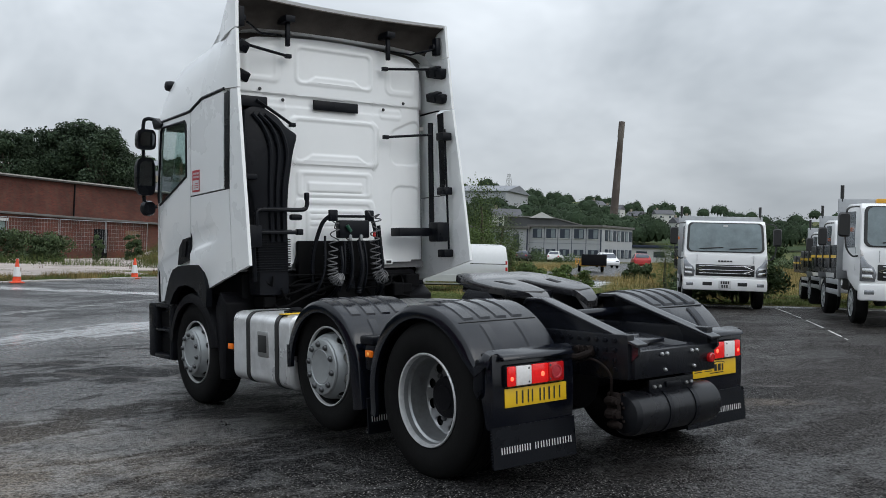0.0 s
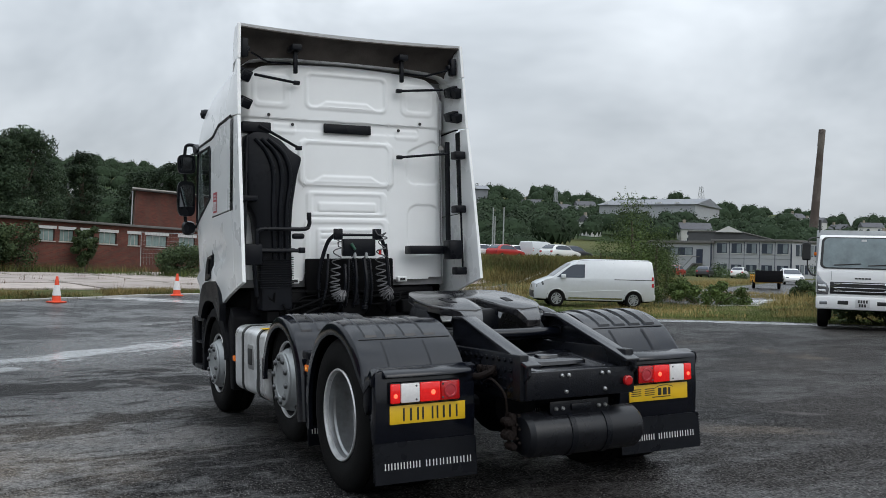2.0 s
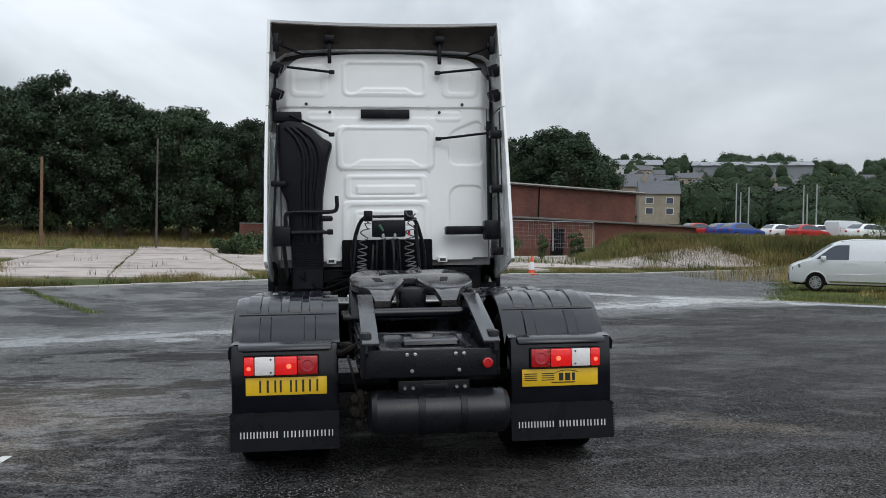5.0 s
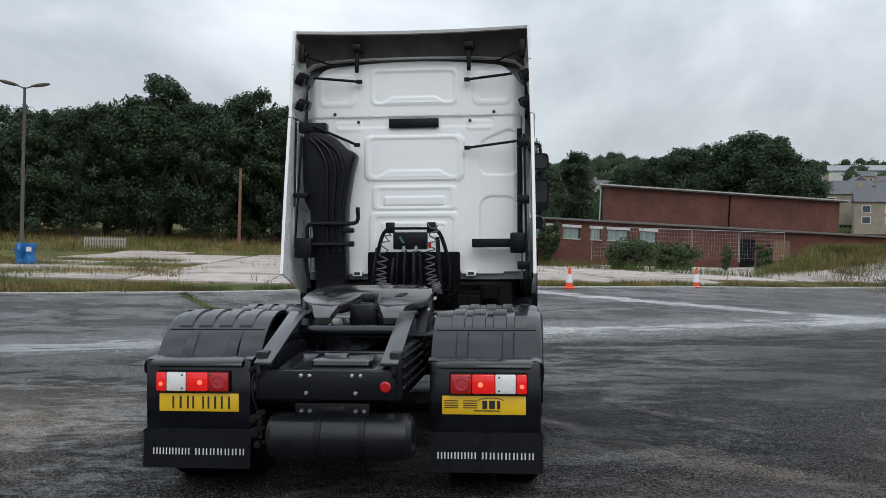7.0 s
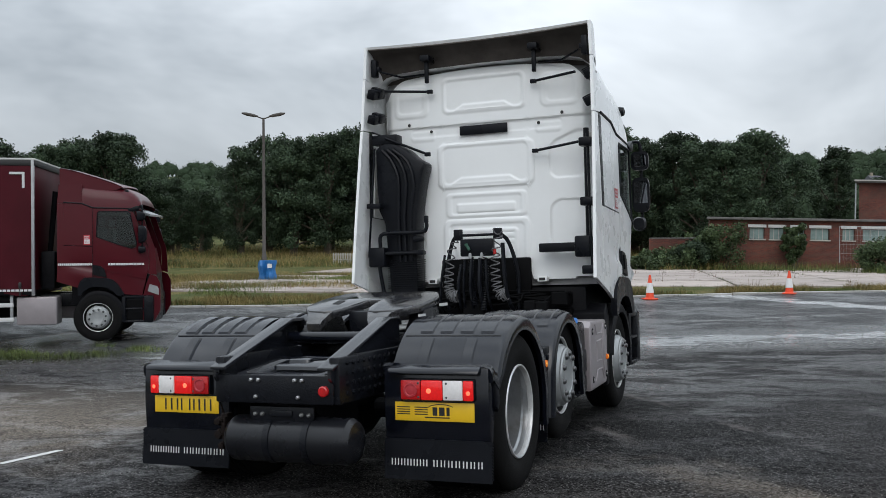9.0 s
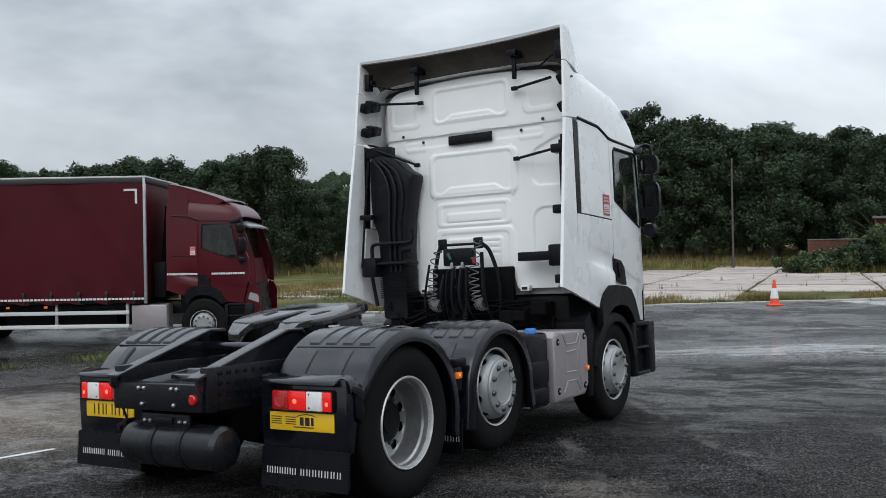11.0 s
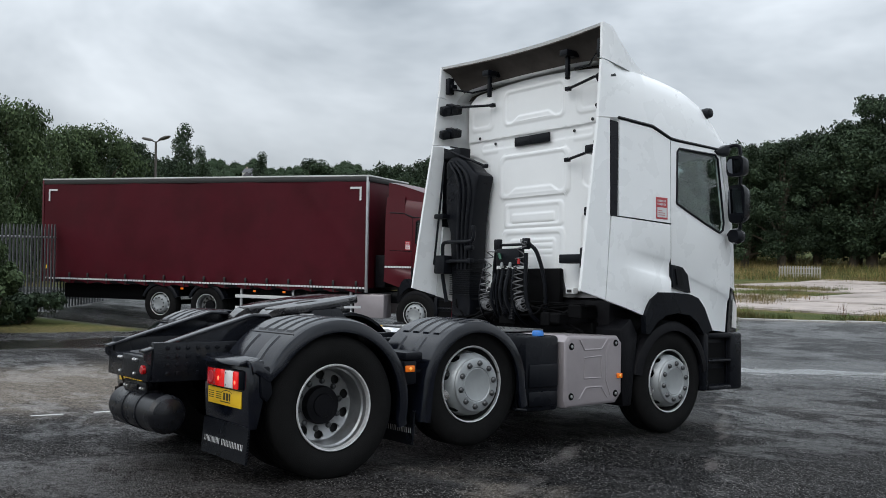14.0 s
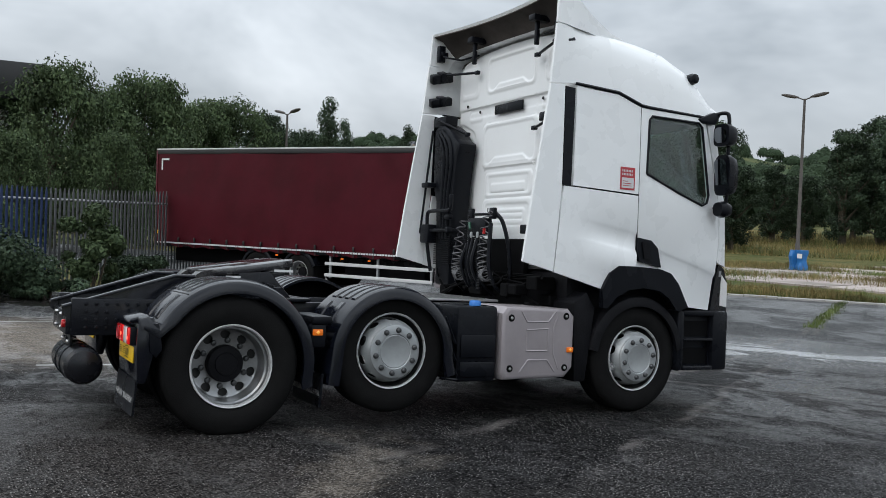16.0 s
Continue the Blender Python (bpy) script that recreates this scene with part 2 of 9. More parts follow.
M["chimney"] = material("old_chimney_brick", (0.085, 0.065, 0.056), 0.9, vary=0.25, scale=0.15, second=(0.17, 0.145, 0.13), second_scale=0.08)
M["galv"] = material("galvanised_steel", (0.36, 0.37, 0.38), 0.5, metal=0.5, vary=0.2, scale=4)
M["post"] = material("weathered_lamp_post", (0.07, 0.062, 0.055), 0.7, vary=0.25, scale=5)
M["wood"] = material("weathered_wood", (0.17, 0.10, 0.06), 0.85, vary=0.3, scale=6)
M["bark"] = material("tree_bark", (0.07, 0.055, 0.04), 0.9, vary=0.3, scale=5)
M["car_red"] = material("red_car_paint", (0.42, 0.02, 0.02), 0.3, coat=0.4)
M["car_blue"] = material("blue_car_paint", (0.02, 0.06, 0.28), 0.3, coat=0.4)
M["car_white"] = material("white_car_paint", (0.8, 0.8, 0.8), 0.3, coat=0.4)
M["car_dark"] = material("dark_car_paint", (0.03, 0.03, 0.035), 0.3, coat=0.4)
M["amber_paint"] = material("yellow_machine_paint", (0.55, 0.27, 0.02), 0.5, vary=0.15)
M["paint_line"] = material("worn_white_line_paint", (0.55, 0.55, 0.53), 0.6, vary=0.25, scale=18)
M["kerb"] = material("kerb_concrete", (0.34, 0.33, 0.31), 0.75, vary=0.3, scale=3)


# ---- mesh helpers ----
def finish(bm, name, mat, smooth=True, angle=32):
    bmesh.ops.recalc_face_normals(bm, faces=bm.faces)
    if smooth:
        lim = radians(angle)
        for f in bm.faces:
            f.smooth = True
        for e in bm.edges:
            e.smooth = len(e.link_faces) == 2 and e.calc_face_angle(4.0) < lim
    me = bpy.data.meshes.new(name)
    bm.to_mesh(me)
    bm.free()
    me.materials.append(mat)
    return me


def part(name, bm, mat, parent=None, label="", smooth=True):
    ob = new(name, finish(bm, name, mat, smooth))
    if parent is not None:
        ob.parent = parent
    if label:
        ob["label"] = label
    return ob


def pieces(name, bm, mat, parent=None, label="", smooth=True):
    """Links each separate piece of a bmesh as a part of its own."""
    seen, out = set(), []
    bm.verts.ensure_lookup_table()
    for v in list(bm.verts):
        if v in seen:
            continue
        todo, isle = [v], []
        seen.add(v)
        while todo:
            a = todo.pop()
            isle.append(a)
            for e in a.link_edges:
                o = e.other_vert(a)
                if o not in seen:
                    seen.add(o)
                    todo.append(o)
        b2 = bmesh.new()
        made = {a: b2.verts.new(a.co) for a in isle}
        for f in {f for a in isle for f in a.link_faces}:
            b2.faces.new([made[a] for a in f.verts])
        out.append(part(name, b2, mat, parent, label, smooth))
    bm.free()
    return out


def thing(name, m, label, category, group="", kind=""):
    ob = new(name)
    ob.empty_display_size = 0.3
    ob.matrix_basis = m
    return tagged(ob, label, category, group, kind)


def B():
    return bmesh.new()


def box(bm, x0, x1, y0, y1, z0, z1, bevel=0.0, seg=2, m=None):
    vs = [bm.verts.new((x, y, z)) for x in (x0, x1) for y in (y0, y1) for z in (z0, z1)]
    fs = [bm.faces.new([vs[i] for i in q]) for q in ((0, 1, 3, 2), (4, 6, 7, 5), (0, 4, 5, 1), (2, 3, 7, 6), (0, 2, 6, 4), (1, 5, 7, 3))]
    if m is not None:
        bmesh.ops.transform(bm, matrix=m, verts=vs)
    if bevel > 0:
        es = list({e for f in fs for e in f.edges})
        bmesh.ops.recalc_face_normals(bm, faces=fs)
        bmesh.ops.bevel(bm, geom=es, offset=bevel, segments=seg, affect="EDGES", profile=0.5)
    return bm


def bx(*a, **k):
    return box(B(), *a, **k)


def frame_of(d):
    d = Vector(d).normalized()
    s = Vector((0, 0, 1)) if abs(d.z) < 0.9 else Vector((1, 0, 0))
    a = d.cross(s).normalized()
    return a, d.cross(a).normalized()


def tube(bm, pts, r, n=8, closed=False, caps=True):
    """A round bar along points; r may be one radius or one for each point."""
    pts = [Vector(p) for p in pts]
    rs = [r] * len(pts) if not hasattr(r, "__len__") else r
    rings = []
    a = None
    for i, p in enumerate(pts):
        d = (pts[min(i + 1, len(pts) - 1)] - pts[max(i - 1, 0)]).normalized()
        if a is None:
            a = frame_of(d)[0]
        a = (a - d * a.dot(d)).normalized()
        b = d.cross(a)
        rings.append([bm.verts.new(p + rs[i] * (math.cos(t) * a + math.sin(t) * b)) for t in (2 * math.pi * k / n for k in range(n))])
    for u, v in zip(rings, rings[1:]):
        for k in range(n):
            bm.faces.new((u[k], u[(k + 1) % n], v[(k + 1) % n], v[k]))
    if caps:
        bm.faces.new(rings[0][::-1])
        bm.faces.new(rings[-1])
    return bm


def prism(bm, poly, axis, a, b, bevel=0.0):
    """A polygon of two coordinates pushed along the axis from a to b."""
    def at(p, h):
        return {"x": (h, p[0], p[1]), "y": (p[0], h, p[1]), "z": (p[0], p[1], h)}[axis]
    lo = [bm.verts.new(at(p, a)) for p in poly]
    hi = [bm.verts.new(at(p, b)) for p in poly]
    fs = [bm.faces.new(lo), bm.faces.new(hi[::-1])]
    n = len(poly)
    for i in range(n):
        fs.append(bm.faces.new((lo[i], lo[(i + 1) % n], hi[(i + 1) % n], hi[i])))
    if bevel > 0:
        bmesh.ops.recalc_face_normals(bm, faces=fs)
        bmesh.ops.bevel(bm, geom=list({e for f in fs for e in f.edges}), offset=bevel, segments=2, affect="EDGES", profile=0.5)
    return bm


def loft(bm, rings, closed=True, cap0=True, cap1=True):
    rs = [[bm.verts.new(p) for p in r] for r in rings]
    n = len(rs[0])
    for u, v in zip(rs, rs[1:]):
        for k in range(n if closed else n - 1):
            bm.faces.new((u[k], u[(k + 1) % n], v[(k + 1) % n], v[k]))
    if closed and cap0:
        bm.faces.new(rs[0][::-1])
    if closed and cap1:
        bm.faces.new(rs[-1])
    return bm


def lathe(bm, prof, c=(0, 0, 0), axis="y", n=40, sign=1):
    """A profile of (radius, height along the axis) turned round the axis through c."""
    def at(r, h, t):
        u, v = r * math.cos(t), r * math.sin(t)
        o = {"y": (u, sign * h, v), "x": (sign * h, u, v), "z": (u, v, h)}[axis]
        return (c[0] + o[0], c[1] + o[1], c[2] + o[2])
    rings = []
    for r, h in prof:
        if r < 1e-5:
            rings.append([bm.verts.new(at(0, h, 0))])
        else:
            rings.append([bm.verts.new(at(r, h, 2 * math.pi * k / n)) for k in range(n)])
    for u, v in zip(rings, rings[1:]):
        for k in range(n):
            a, b = u[k % len(u)], u[(k + 1) % len(u)]
            d, e = v[k % len(v)], v[(k + 1) % len(v)]
            f = [a]
            for q in (b, e, d):
                if q not in f:
                    f.append(q)
            if len(f) > 2:
                bm.faces.new(f)
    return bm


def rounded(y0, y1, z0, z1, r, seg=4):
    out = []
    for cy, cz, a0 in ((y1 - r, z1 - r, 0), (y0 + r, z1 - r, 90), (y0 + r, z0 + r, 180), (y1 - r, z0 + r, 270)):
        for k in range(seg + 1):
            t = radians(a0 + 90 * k / seg)
            out.append((cy + r * math.cos(t), cz + r * math.sin(t)))
    return out


def smoothstep(a, b, x):
    t = min(max((x - a) / (b - a), 0.0), 1.0)
    return t * t * (3 - 2 * t)


def interp(x, pts):
    """Piecewise line through (x, y) points."""
    if x <= pts[0][0]:
        return pts[0][1]
    for (a, u), (b, v) in zip(pts, pts[1:]):
        if x <= b:
            return u + (v - u) * (x - a) / (b - a)
    return pts[-1][1]


def resample(pts, step):
    out = []
    for a, b in zip(pts, pts[1:]):
        a, b = Vector(a), Vector(b)
        n = max(1, int((b - a).length / step))
        out += [a.lerp(b, k / n) for k in range(n)]
    return out + [Vector(pts[-1])]


def curve_pts(pts, n=8):
    """A smooth line through points (Catmull-Rom)."""
    p = [Vector(q) for q in pts]
    p = [2 * p[0] - p[1]] + p + [2 * p[-1] - p[-2]]
    out = []
    for i in range(1, len(p) - 2):
        for k in range(n):
            t = k / n
            a, b, c, d = p[i - 1:i + 3]
            out.append(0.5 * ((2 * b) + (c - a) * t + (2 * a - 5 * b + 4 * c - d) * t * t + (3 * b - a - 3 * c + d) * t ** 3))
    return out + [p[-2]]


def bars(bm, widths, y0, z0, z1, place, gap=0.3):
    """Unreadable lettering as plain upright bars; place(u, v) gives the place on the sheet."""
    u = y0
    for w in widths:
        if w > 0:
            vs = [bm.verts.new(place(*q)) for q in ((u, z0), (u + w, z0), (u + w, z1), (u, z1))]
            bm.faces.new(vs)
        u += abs(w)
    return bm


# ---- lorries: shared pieces ----
def side_y(x, z):
    """Half width of the cab at a height, drawn in towards the front."""
    y = interp(z, [(0.3, 1.225), (1.4, 1.235), (2.2, 1.225), (2.85, 1.214), (3.4, 1.203), (3.75, 1.19)])
    return y - 0.20 * smoothstep(4.25, 5.15, x) ** 1.6 * (1 if x > 4.25 else 0)


def side_panel(poly, side, cuts_x=(), cuts_z=(), thick=0.03, lift=0.0, hole=None, crease=None):
    """A body panel whose outline in x and z lies on the cab's side; it is cut so that it can bend, and has thickness."""
    bm = B()
    vs = [bm.verts.new((x, 0, z)) for x, z in poly]
    if hole:
        hv = [bm.verts.new((x, 0, z)) for x, z in hole]
        es = [bm.edges.new((a, b)) for r in (vs, hv) for a, b in zip(r, r[1:] + r[:1])]
        bmesh.ops.triangle_fill(bm, edges=es, use_beauty=True)
    else:
        bm.faces.new(vs)
    for c in cuts_x:
        bmesh.ops.bisect_plane(bm, geom=bm.verts[:] + bm.edges[:] + bm.faces[:], plane_co=(c, 0, 0), plane_no=(1, 0, 0))
    for c in cuts_z:
        bmesh.ops.bisect_plane(bm, geom=bm.verts[:] + bm.edges[:] + bm.faces[:], plane_co=(0, 0, c), plane_no=(0, 0, 1))
    if crease:
        for c in crease[0]:
            bmesh.ops.bisect_plane(bm, geom=bm.verts[:] + bm.edges[:] + bm.faces[:], plane_co=(c[0], 0, c[1]), plane_no=(c[2], 0, 1))
    base = {v: (v.co.x, v.co.z) for v in bm.verts}
    for v, (x, z) in base.items():
        extra = crease[1](x, z) if crease else 0.0
        v.co.y = side * (side_y(x, z) + lift + extra)
    r = bmesh.ops.extrude_face_region(bm, geom=bm.faces[:])
    bmesh.ops.translate(bm, vec=(0, -side * thick, 0), verts=[g for g in r["geom"] if isinstance(g, bmesh.types.BMVert)])
    return bm


def tyre_bm(r=0.5, w=0.30, rim=0.29, c=(0, 0, 0), n=48, treads=True):
    h = w / 2
    prof = [(rim, -h * 0.80), (rim + 0.03, -h * 0.95), ((rim + r) / 2, -h * 1.04), (r - 0.035, -h * 0.95), (r - 0.01, -h * 0.82)]
    for k in (-0.5, 0.0, 0.5):
        prof += [(r, h * (k - 0.2)), (r, h * (k - 0.035)), (r - 0.014, h * (k - 0.03)), (r - 0.014, h * (k + 0.03)), (r, h * (k + 0.035)), (r, h * (k + 0.2))] if treads else [(r, h * k)]
    prof += [(r - 0.01, h * 0.82), (r - 0.035, h * 0.95), ((rim + r) / 2, h * 1.04), (rim + 0.03, h * 0.95), (rim, h * 0.80)]
    return lathe(B(), prof, c, "y", n)


def holed_ring(bm, prof, c, side, holes, turn, hole_s, half_s, half_a):
    """A turned disc wall along a profile of (radius, height), pierced by a ring of oval openings with thickness."""
    lens = [0.0]
    for (r0, h0), (r1, h1) in zip(prof, prof[1:]):
        lens.append(lens[-1] + math.hypot(r1 - r0, h1 - h0))

    def at(a, s, inner=0.0):
        u = s * lens[-1]
        r = interp(u, [(q, p[0]) for q, p in zip(lens, prof)]) - inner
        h = interp(u, [(q, p[1]) for q, p in zip(lens, prof)]) - inner
        return (c[0] + r * math.cos(a), c[1] + side * h, c[2] + r * math.sin(a))
    w = math.pi / holes
    dirs = [(1, 0), (1, 0.5), (1, 1), (0.5, 1), (0, 1), (-0.5, 1), (-1, 1), (-1, 0.5), (-1, 0), (-1, -0.5), (-1, -1), (-0.5, -1), (0, -1), (0.5, -1), (1, -1), (1, -0.5)]
    for k in range(holes):
        a0 = 2 * w * (k + turn)
        loops = [[], [], [], []]
        for da, ds in dirs:
            q = math.atan2(ds, da)
            ea, es = half_a * math.cos(q), half_s * math.sin(q)
            ba, bs = da * w, (1 - hole_s if ds > 0 else hole_s) * ds
            loops[0].append(bm.verts.new(at(a0 + ba, hole_s + bs)))
            loops[1].append(bm.verts.new(at(a0 + (ba + 2 * ea) / 3, hole_s + (bs + 2 * es) / 3)))
            loops[2].append(bm.verts.new(at(a0 + ea, hole_s + es)))
            loops[3].append(bm.verts.new(at(a0 + ea, hole_s + es, 0.012)))
        for u, v in zip(loops, loops[1:]):
            for i in range(16):
                j = (i + 1) % 16
                bm.faces.new((u[i], u[j], v[j], v[i]))
    bmesh.ops.remove_doubles(bm, verts=bm.verts, dist=0.0004)
    return bm


def wheel(parent, x, side, z, r, face_y, kind="front", dual=False, detail=True):
    """A road wheel with tyre, rim, nuts and hub as parts; face_y is where the rim's outer lip stands."""
    w = part("wheel", tyre_bm(r, 0.30, 0.292, (x, side * (face_y - 0.135), z)), M["rubber"], parent, "black rubber lorry tyre on a silver steel rim")
    c = (x, side * face_y, z)
    n = 48
    if kind == "front":
        # bell-shaped disc standing proud of the rim, with hand holes round its shoulder
        part("rim_well", lathe(B(), [(0.293, 0.0), (0.286, -0.03), (0.280, -0.10), (0.262, -0.13), (0.20, -0.135)], c, "y", n, side), M["well"], w, "dished rim well with shade in its colour")
        part("rim_flange", lathe(B(), [(0.297, -0.02), (0.303, 0.002), (0.299, 0.009), (0.291, 0.006), (0.286, -0.012), (0.292, -0.02)], c, "y", n, side), M["flange"], w, "worn bright rim flange")
        bell = holed_ring(B(), [(0.259, -0.11), (0.254, -0.055), (0.247, -0.012), (0.238, 0.018), (0.226, 0.037), (0.213, 0.044)], c, side, 10, 0.5, 0.42, 0.27, 0.17)
        part("rim", bell, M["wheel"], w, "silver painted steel wheel disc with hand holes")
        part("nut_disc", lathe(B(), [(0.214, 0.034), (0.215, 0.052), (0.209, 0.062), (0.200, 0.066), (0.138, 0.067), (0.132, 0.061), (0.126, 0.064), (0.09, 0.056), (0.0, 0.053)], c, "y", n, side), M["wheel"], w)
        nut_r, nut_h = 0.169, 0.066
    else:
        prof = [(0.293, 0.004), (0.284, -0.02), (0.280, -0.055), (0.268, -0.068), (0.264, -0.13), (0.258, -0.175), (0.252, -0.19)]
        part("rim", lathe(B(), prof, c, "y", n, side), M["rim"], w, "dull silver dished rear rim")
        disc = holed_ring(B(), [(0.258, -0.185), (0.250, -0.193), (0.222, -0.198), (0.196, -0.206), (0.16, -0.21), (0.12, -0.21)], c, side, 10, 0.5, 0.30, 0.27, 0.175)
        part("rim_disc", disc, M["rim"], w, "dull silver wheel disc with round hand holes")
        # black disc paints the dark depth behind the hand holes
        part("rim_well", lathe(B(), [(0.262, -0.24), (0.10, -0.245)], c, "y", 24, side), M["mark_black"], w)
        part("rim_flange", lathe(B(), [(0.296, -0.01), (0.3045, 0.002), (0.300, 0.010), (0.291, 0.008), (0.283, -0.02), (0.285, -0.03)], c, "y", n, side), M["flange"], w, "worn bright rim flange")
        nut_r, nut_h = 0.170, -0.211
    bm = B()
    for k in range(10):
        t = 2 * math.pi * (k + 0.3) / 10
        cx, cz = x + nut_r * math.cos(t), z + nut_r * math.sin(t)
        lathe(bm, [(0.024, 0), (0.023, 0.010), (0.015, 0.021), (0.0, 0.024)], (cx, side * (face_y + nut_h), cz), "y", 10, side)
    pieces("wheel_nut", bm, M["nut"], w, "domed steel wheel nut")
    if kind == "rear":
        hub = lathe(B(), [(0.138, -0.215), (0.138, -0.175), (0.128, -0.15), (0.085, -0.142), (0.08, -0.132), (0.03, -0.128), (0.0, -0.127)], c, "y", 28, side)
        part("hub", hub, M["dark"], w, "black greasy drive hub")
    if dual:
        part("inner_tyre", tyre_bm(r, 0.28, 0.292, (x, side * (face_y - 0.46), z), 40), M["rubber"], w)
    return w


def mudguard_bm(cx, cz, r, a0, a1, y0, y1, side, extra=None, lipw=0.055):
    """A bent guard shell over a wheel: an arc in x and z from angle a0 to a1 (degrees), with rolled outer lip."""
    pts = [(cx + r * math.cos(radians(a)), cz + r * math.sin(radians(a))) for a in np.linspace(a0, a1, 25)]
    pts = (extra[0] if extra else []) + pts + (extra[1] if extra else [])
    rings = []
    for i, (x, z) in enumerate(pts):
        p, q = pts[max(i - 1, 0)], pts[min(i + 1, len(pts) - 1)]
        tx, tz = q[0] - p[0], q[1] - p[1]
        L = math.hypot(tx, tz)
        nx, nz = tz / L, -tx / L
        if (x - cx) * nx + (z - cz) * nz < 0:
            nx, nz = -nx, -nz
        t = 0.025
        rings.append([(x + nx * o, side * y, z + nz * o) for y, o in ((y0, -t), (y0, 0), (y1 - 0.045, 0), (y1 - 0.015, -0.012), (y1, -0.04), (y1, -lipw - 0.04), (y1 - 0.03, -lipw - 0.04), (y1 - 0.035, -t))])
    return loft(B(), rings)


def cab(root, paint, wall, high=True, detail=True, stripe=False):
    """A sleeper cab, nose at high x: side panels, doors with glass, back wall, roof, air deflectors, mirrors and steps."""
    dark = M["black"]
    for side, word in ((1, "left"), (-1, "right")):
        cx, cz = (3.3, 3.7, 4.1, 4.25, 4.4, 4.55, 4.7, 4.85, 5.0), (1.8, 2.2, 2.6)
        fair = high and side_panel([(2.46, 1.345), (2.775, 1.27), (2.80, 1.55), (2.835, 2.0), (2.835, 2.90), (2.688, 2.895), (2.618, 2.45), (2.528, 1.85)], side, (), (1.8, 2.2, 2.6))
        f = high and part("side_fairing", fair, paint, root, "white painted side air deflector behind the cab" if high else "dark red side air deflector")
        if high:
            slit = side_panel([(2.842, 2.03), (2.93, 2.02), (2.945, 2.88), (2.842, 2.89)], side, (), (2.2, 2.6), 0.03, 0.003)
            v = part("air_slit", slit, dark, root, "black ribbed air intake slit")
            bm = B()
            for k in range(26 if side > 0 else 0):
                z = 2.05 + k * 0.031
                y = side * (side_y(2.9, z) + 0.003)
                box(bm, 2.852, 2.934, y - 0.003, y + 0.003, z, z + 0.012, m=None)
            if side > 0:
                pieces("slit_rib", bm, dark, v)
        else:
            part("side_fairing", side_panel([(2.80, 1.27), (2.95, 1.25), (2.96, 2.02), (2.96, 2.90), (2.80, 2.90)], side, (), (2.2, 2.6)), paint, root)

        def crease(x, z):
            k = smoothstep(2.95, 3.4, x)
            u = z - (1.72 - 0.16 * (x - 3.0))
            return 0.85 * k * (0.022 * smoothstep(0.0, 0.06, u) - 0.022 + 0.03 * smoothstep(-0.10, -0.16, u) * (1 - smoothstep(-0.3, -0.45, u)))
        lines = [(3.0, 1.72 + d, 0.16) for d in (0.0, 0.03, 0.06, -0.10, -0.13, -0.16, -0.3, -0.36, -0.45)]
        low = side_panel([(2.785, 1.265), (3.325, 1.13), (3.40, 1.27), (3.50, 1.335), (3.695, 1.335), (3.695, 1.99), (2.86, 2.02), (2.81, 1.55)], side, (3.0, 3.1, 3.2, 3.3, 3.4, 3.55), (), 0.03, 0, None, (lines, crease))
        part("lower_side_panel", low, paint, root, "painted lower cab side with a raised crease")
        up = side_panel([(2.955, 2.03), (3.695, 2.005), (3.695, 2.80), (3.43, 2.885), (2.965, 2.905)], side, (3.3,), cz)
        part("locker_panel", up, paint, root, "plain painted sleeper side panel")
        hole = [(3.785, 2.20), (3.80, 2.70), (3.83, 2.735), (4.41, 2.735), (4.46, 2.70), (4.59, 2.06), (4.565, 1.985), (4.49, 1.955), (4.2, 2.045)]
        door = side_panel([(3.705, 1.335), (3.98, 1.32), (4.10, 1.285), (4.20, 1.19), (4.33, 0.985), (4.69, 0.955), (4.80, 1.45), (4.83, 1.62), (4.815, 1.95), (4.50, 2.79), (3.80, 2.795), (3.705, 2.80)], side, (), (), 0.03, 0, hole,
                          ([(3.0, 1.72 + d, 0.26) for d in (0.0, 0.025, 0.05)], lambda x, z: 0.02 * smoothstep(0.0, 0.05, z - (1.72 - 0.26 * (x - 3.0))) - 0.02))
        d = part("door", door, paint, root, "painted cab door with a window")
        pane = side_panel([(x, z) for x, z in hole], side, (), (), 0.006, -0.012)
        p = part("window_pane", pane, M["glass"] if high else M["glass_dark"], d, "tinted door glass")
        p.visible_shadow = False
        bm = B()
        ring = [Vector((x, side * (side_y(x, z) + 0.002), z)) for x, z in hole + hole[:1]]
        tube(bm, ring, 0.012, 6)
        part("window_seal", bm, dark, d, "black rubber window seal")
        han = side_panel([(3.70, 1.61), (3.86, 1.59), (3.94, 1.52), (3.985, 1.345), (3.72, 1.395), (3.70, 1.48)], side, (), (), 0.03, 0.012)
        hd = part("handle", han, dark, d, "black recessed door handle")
        han2 = side_panel([(3.74, 1.57), (3.82, 1.57), (3.86, 1.42), (3.77, 1.42)], side, (), (), 0.02, 0.026)
        part("handle_grip", han2, M["dark"], root)
        arch = side_panel([(3.315, 1.13), (3.39, 1.275), (3.49, 1.345), (3.70, 1.345), (3.98, 1.33), (4.11, 1.295), (4.21, 1.20), (4.34, 0.985), (4.26, 0.95), (4.2, 0.95), (4.10, 1.06), (3.98, 1.13), (3.80, 1.15), (3.62, 1.13), (3.48, 1.06), (3.38, 0.96), (3.33, 0.96)], side, (), (), 0.06, 0.016)
        part("wheel_arch", arch, dark, root, "black plastic wheel arch trim")
        guard = mudguard_bm(3.80, 0.51, 0.565, 8, 172, 0.72, 1.20, side)
        part("front_mudguard", guard, M["dark"], root)
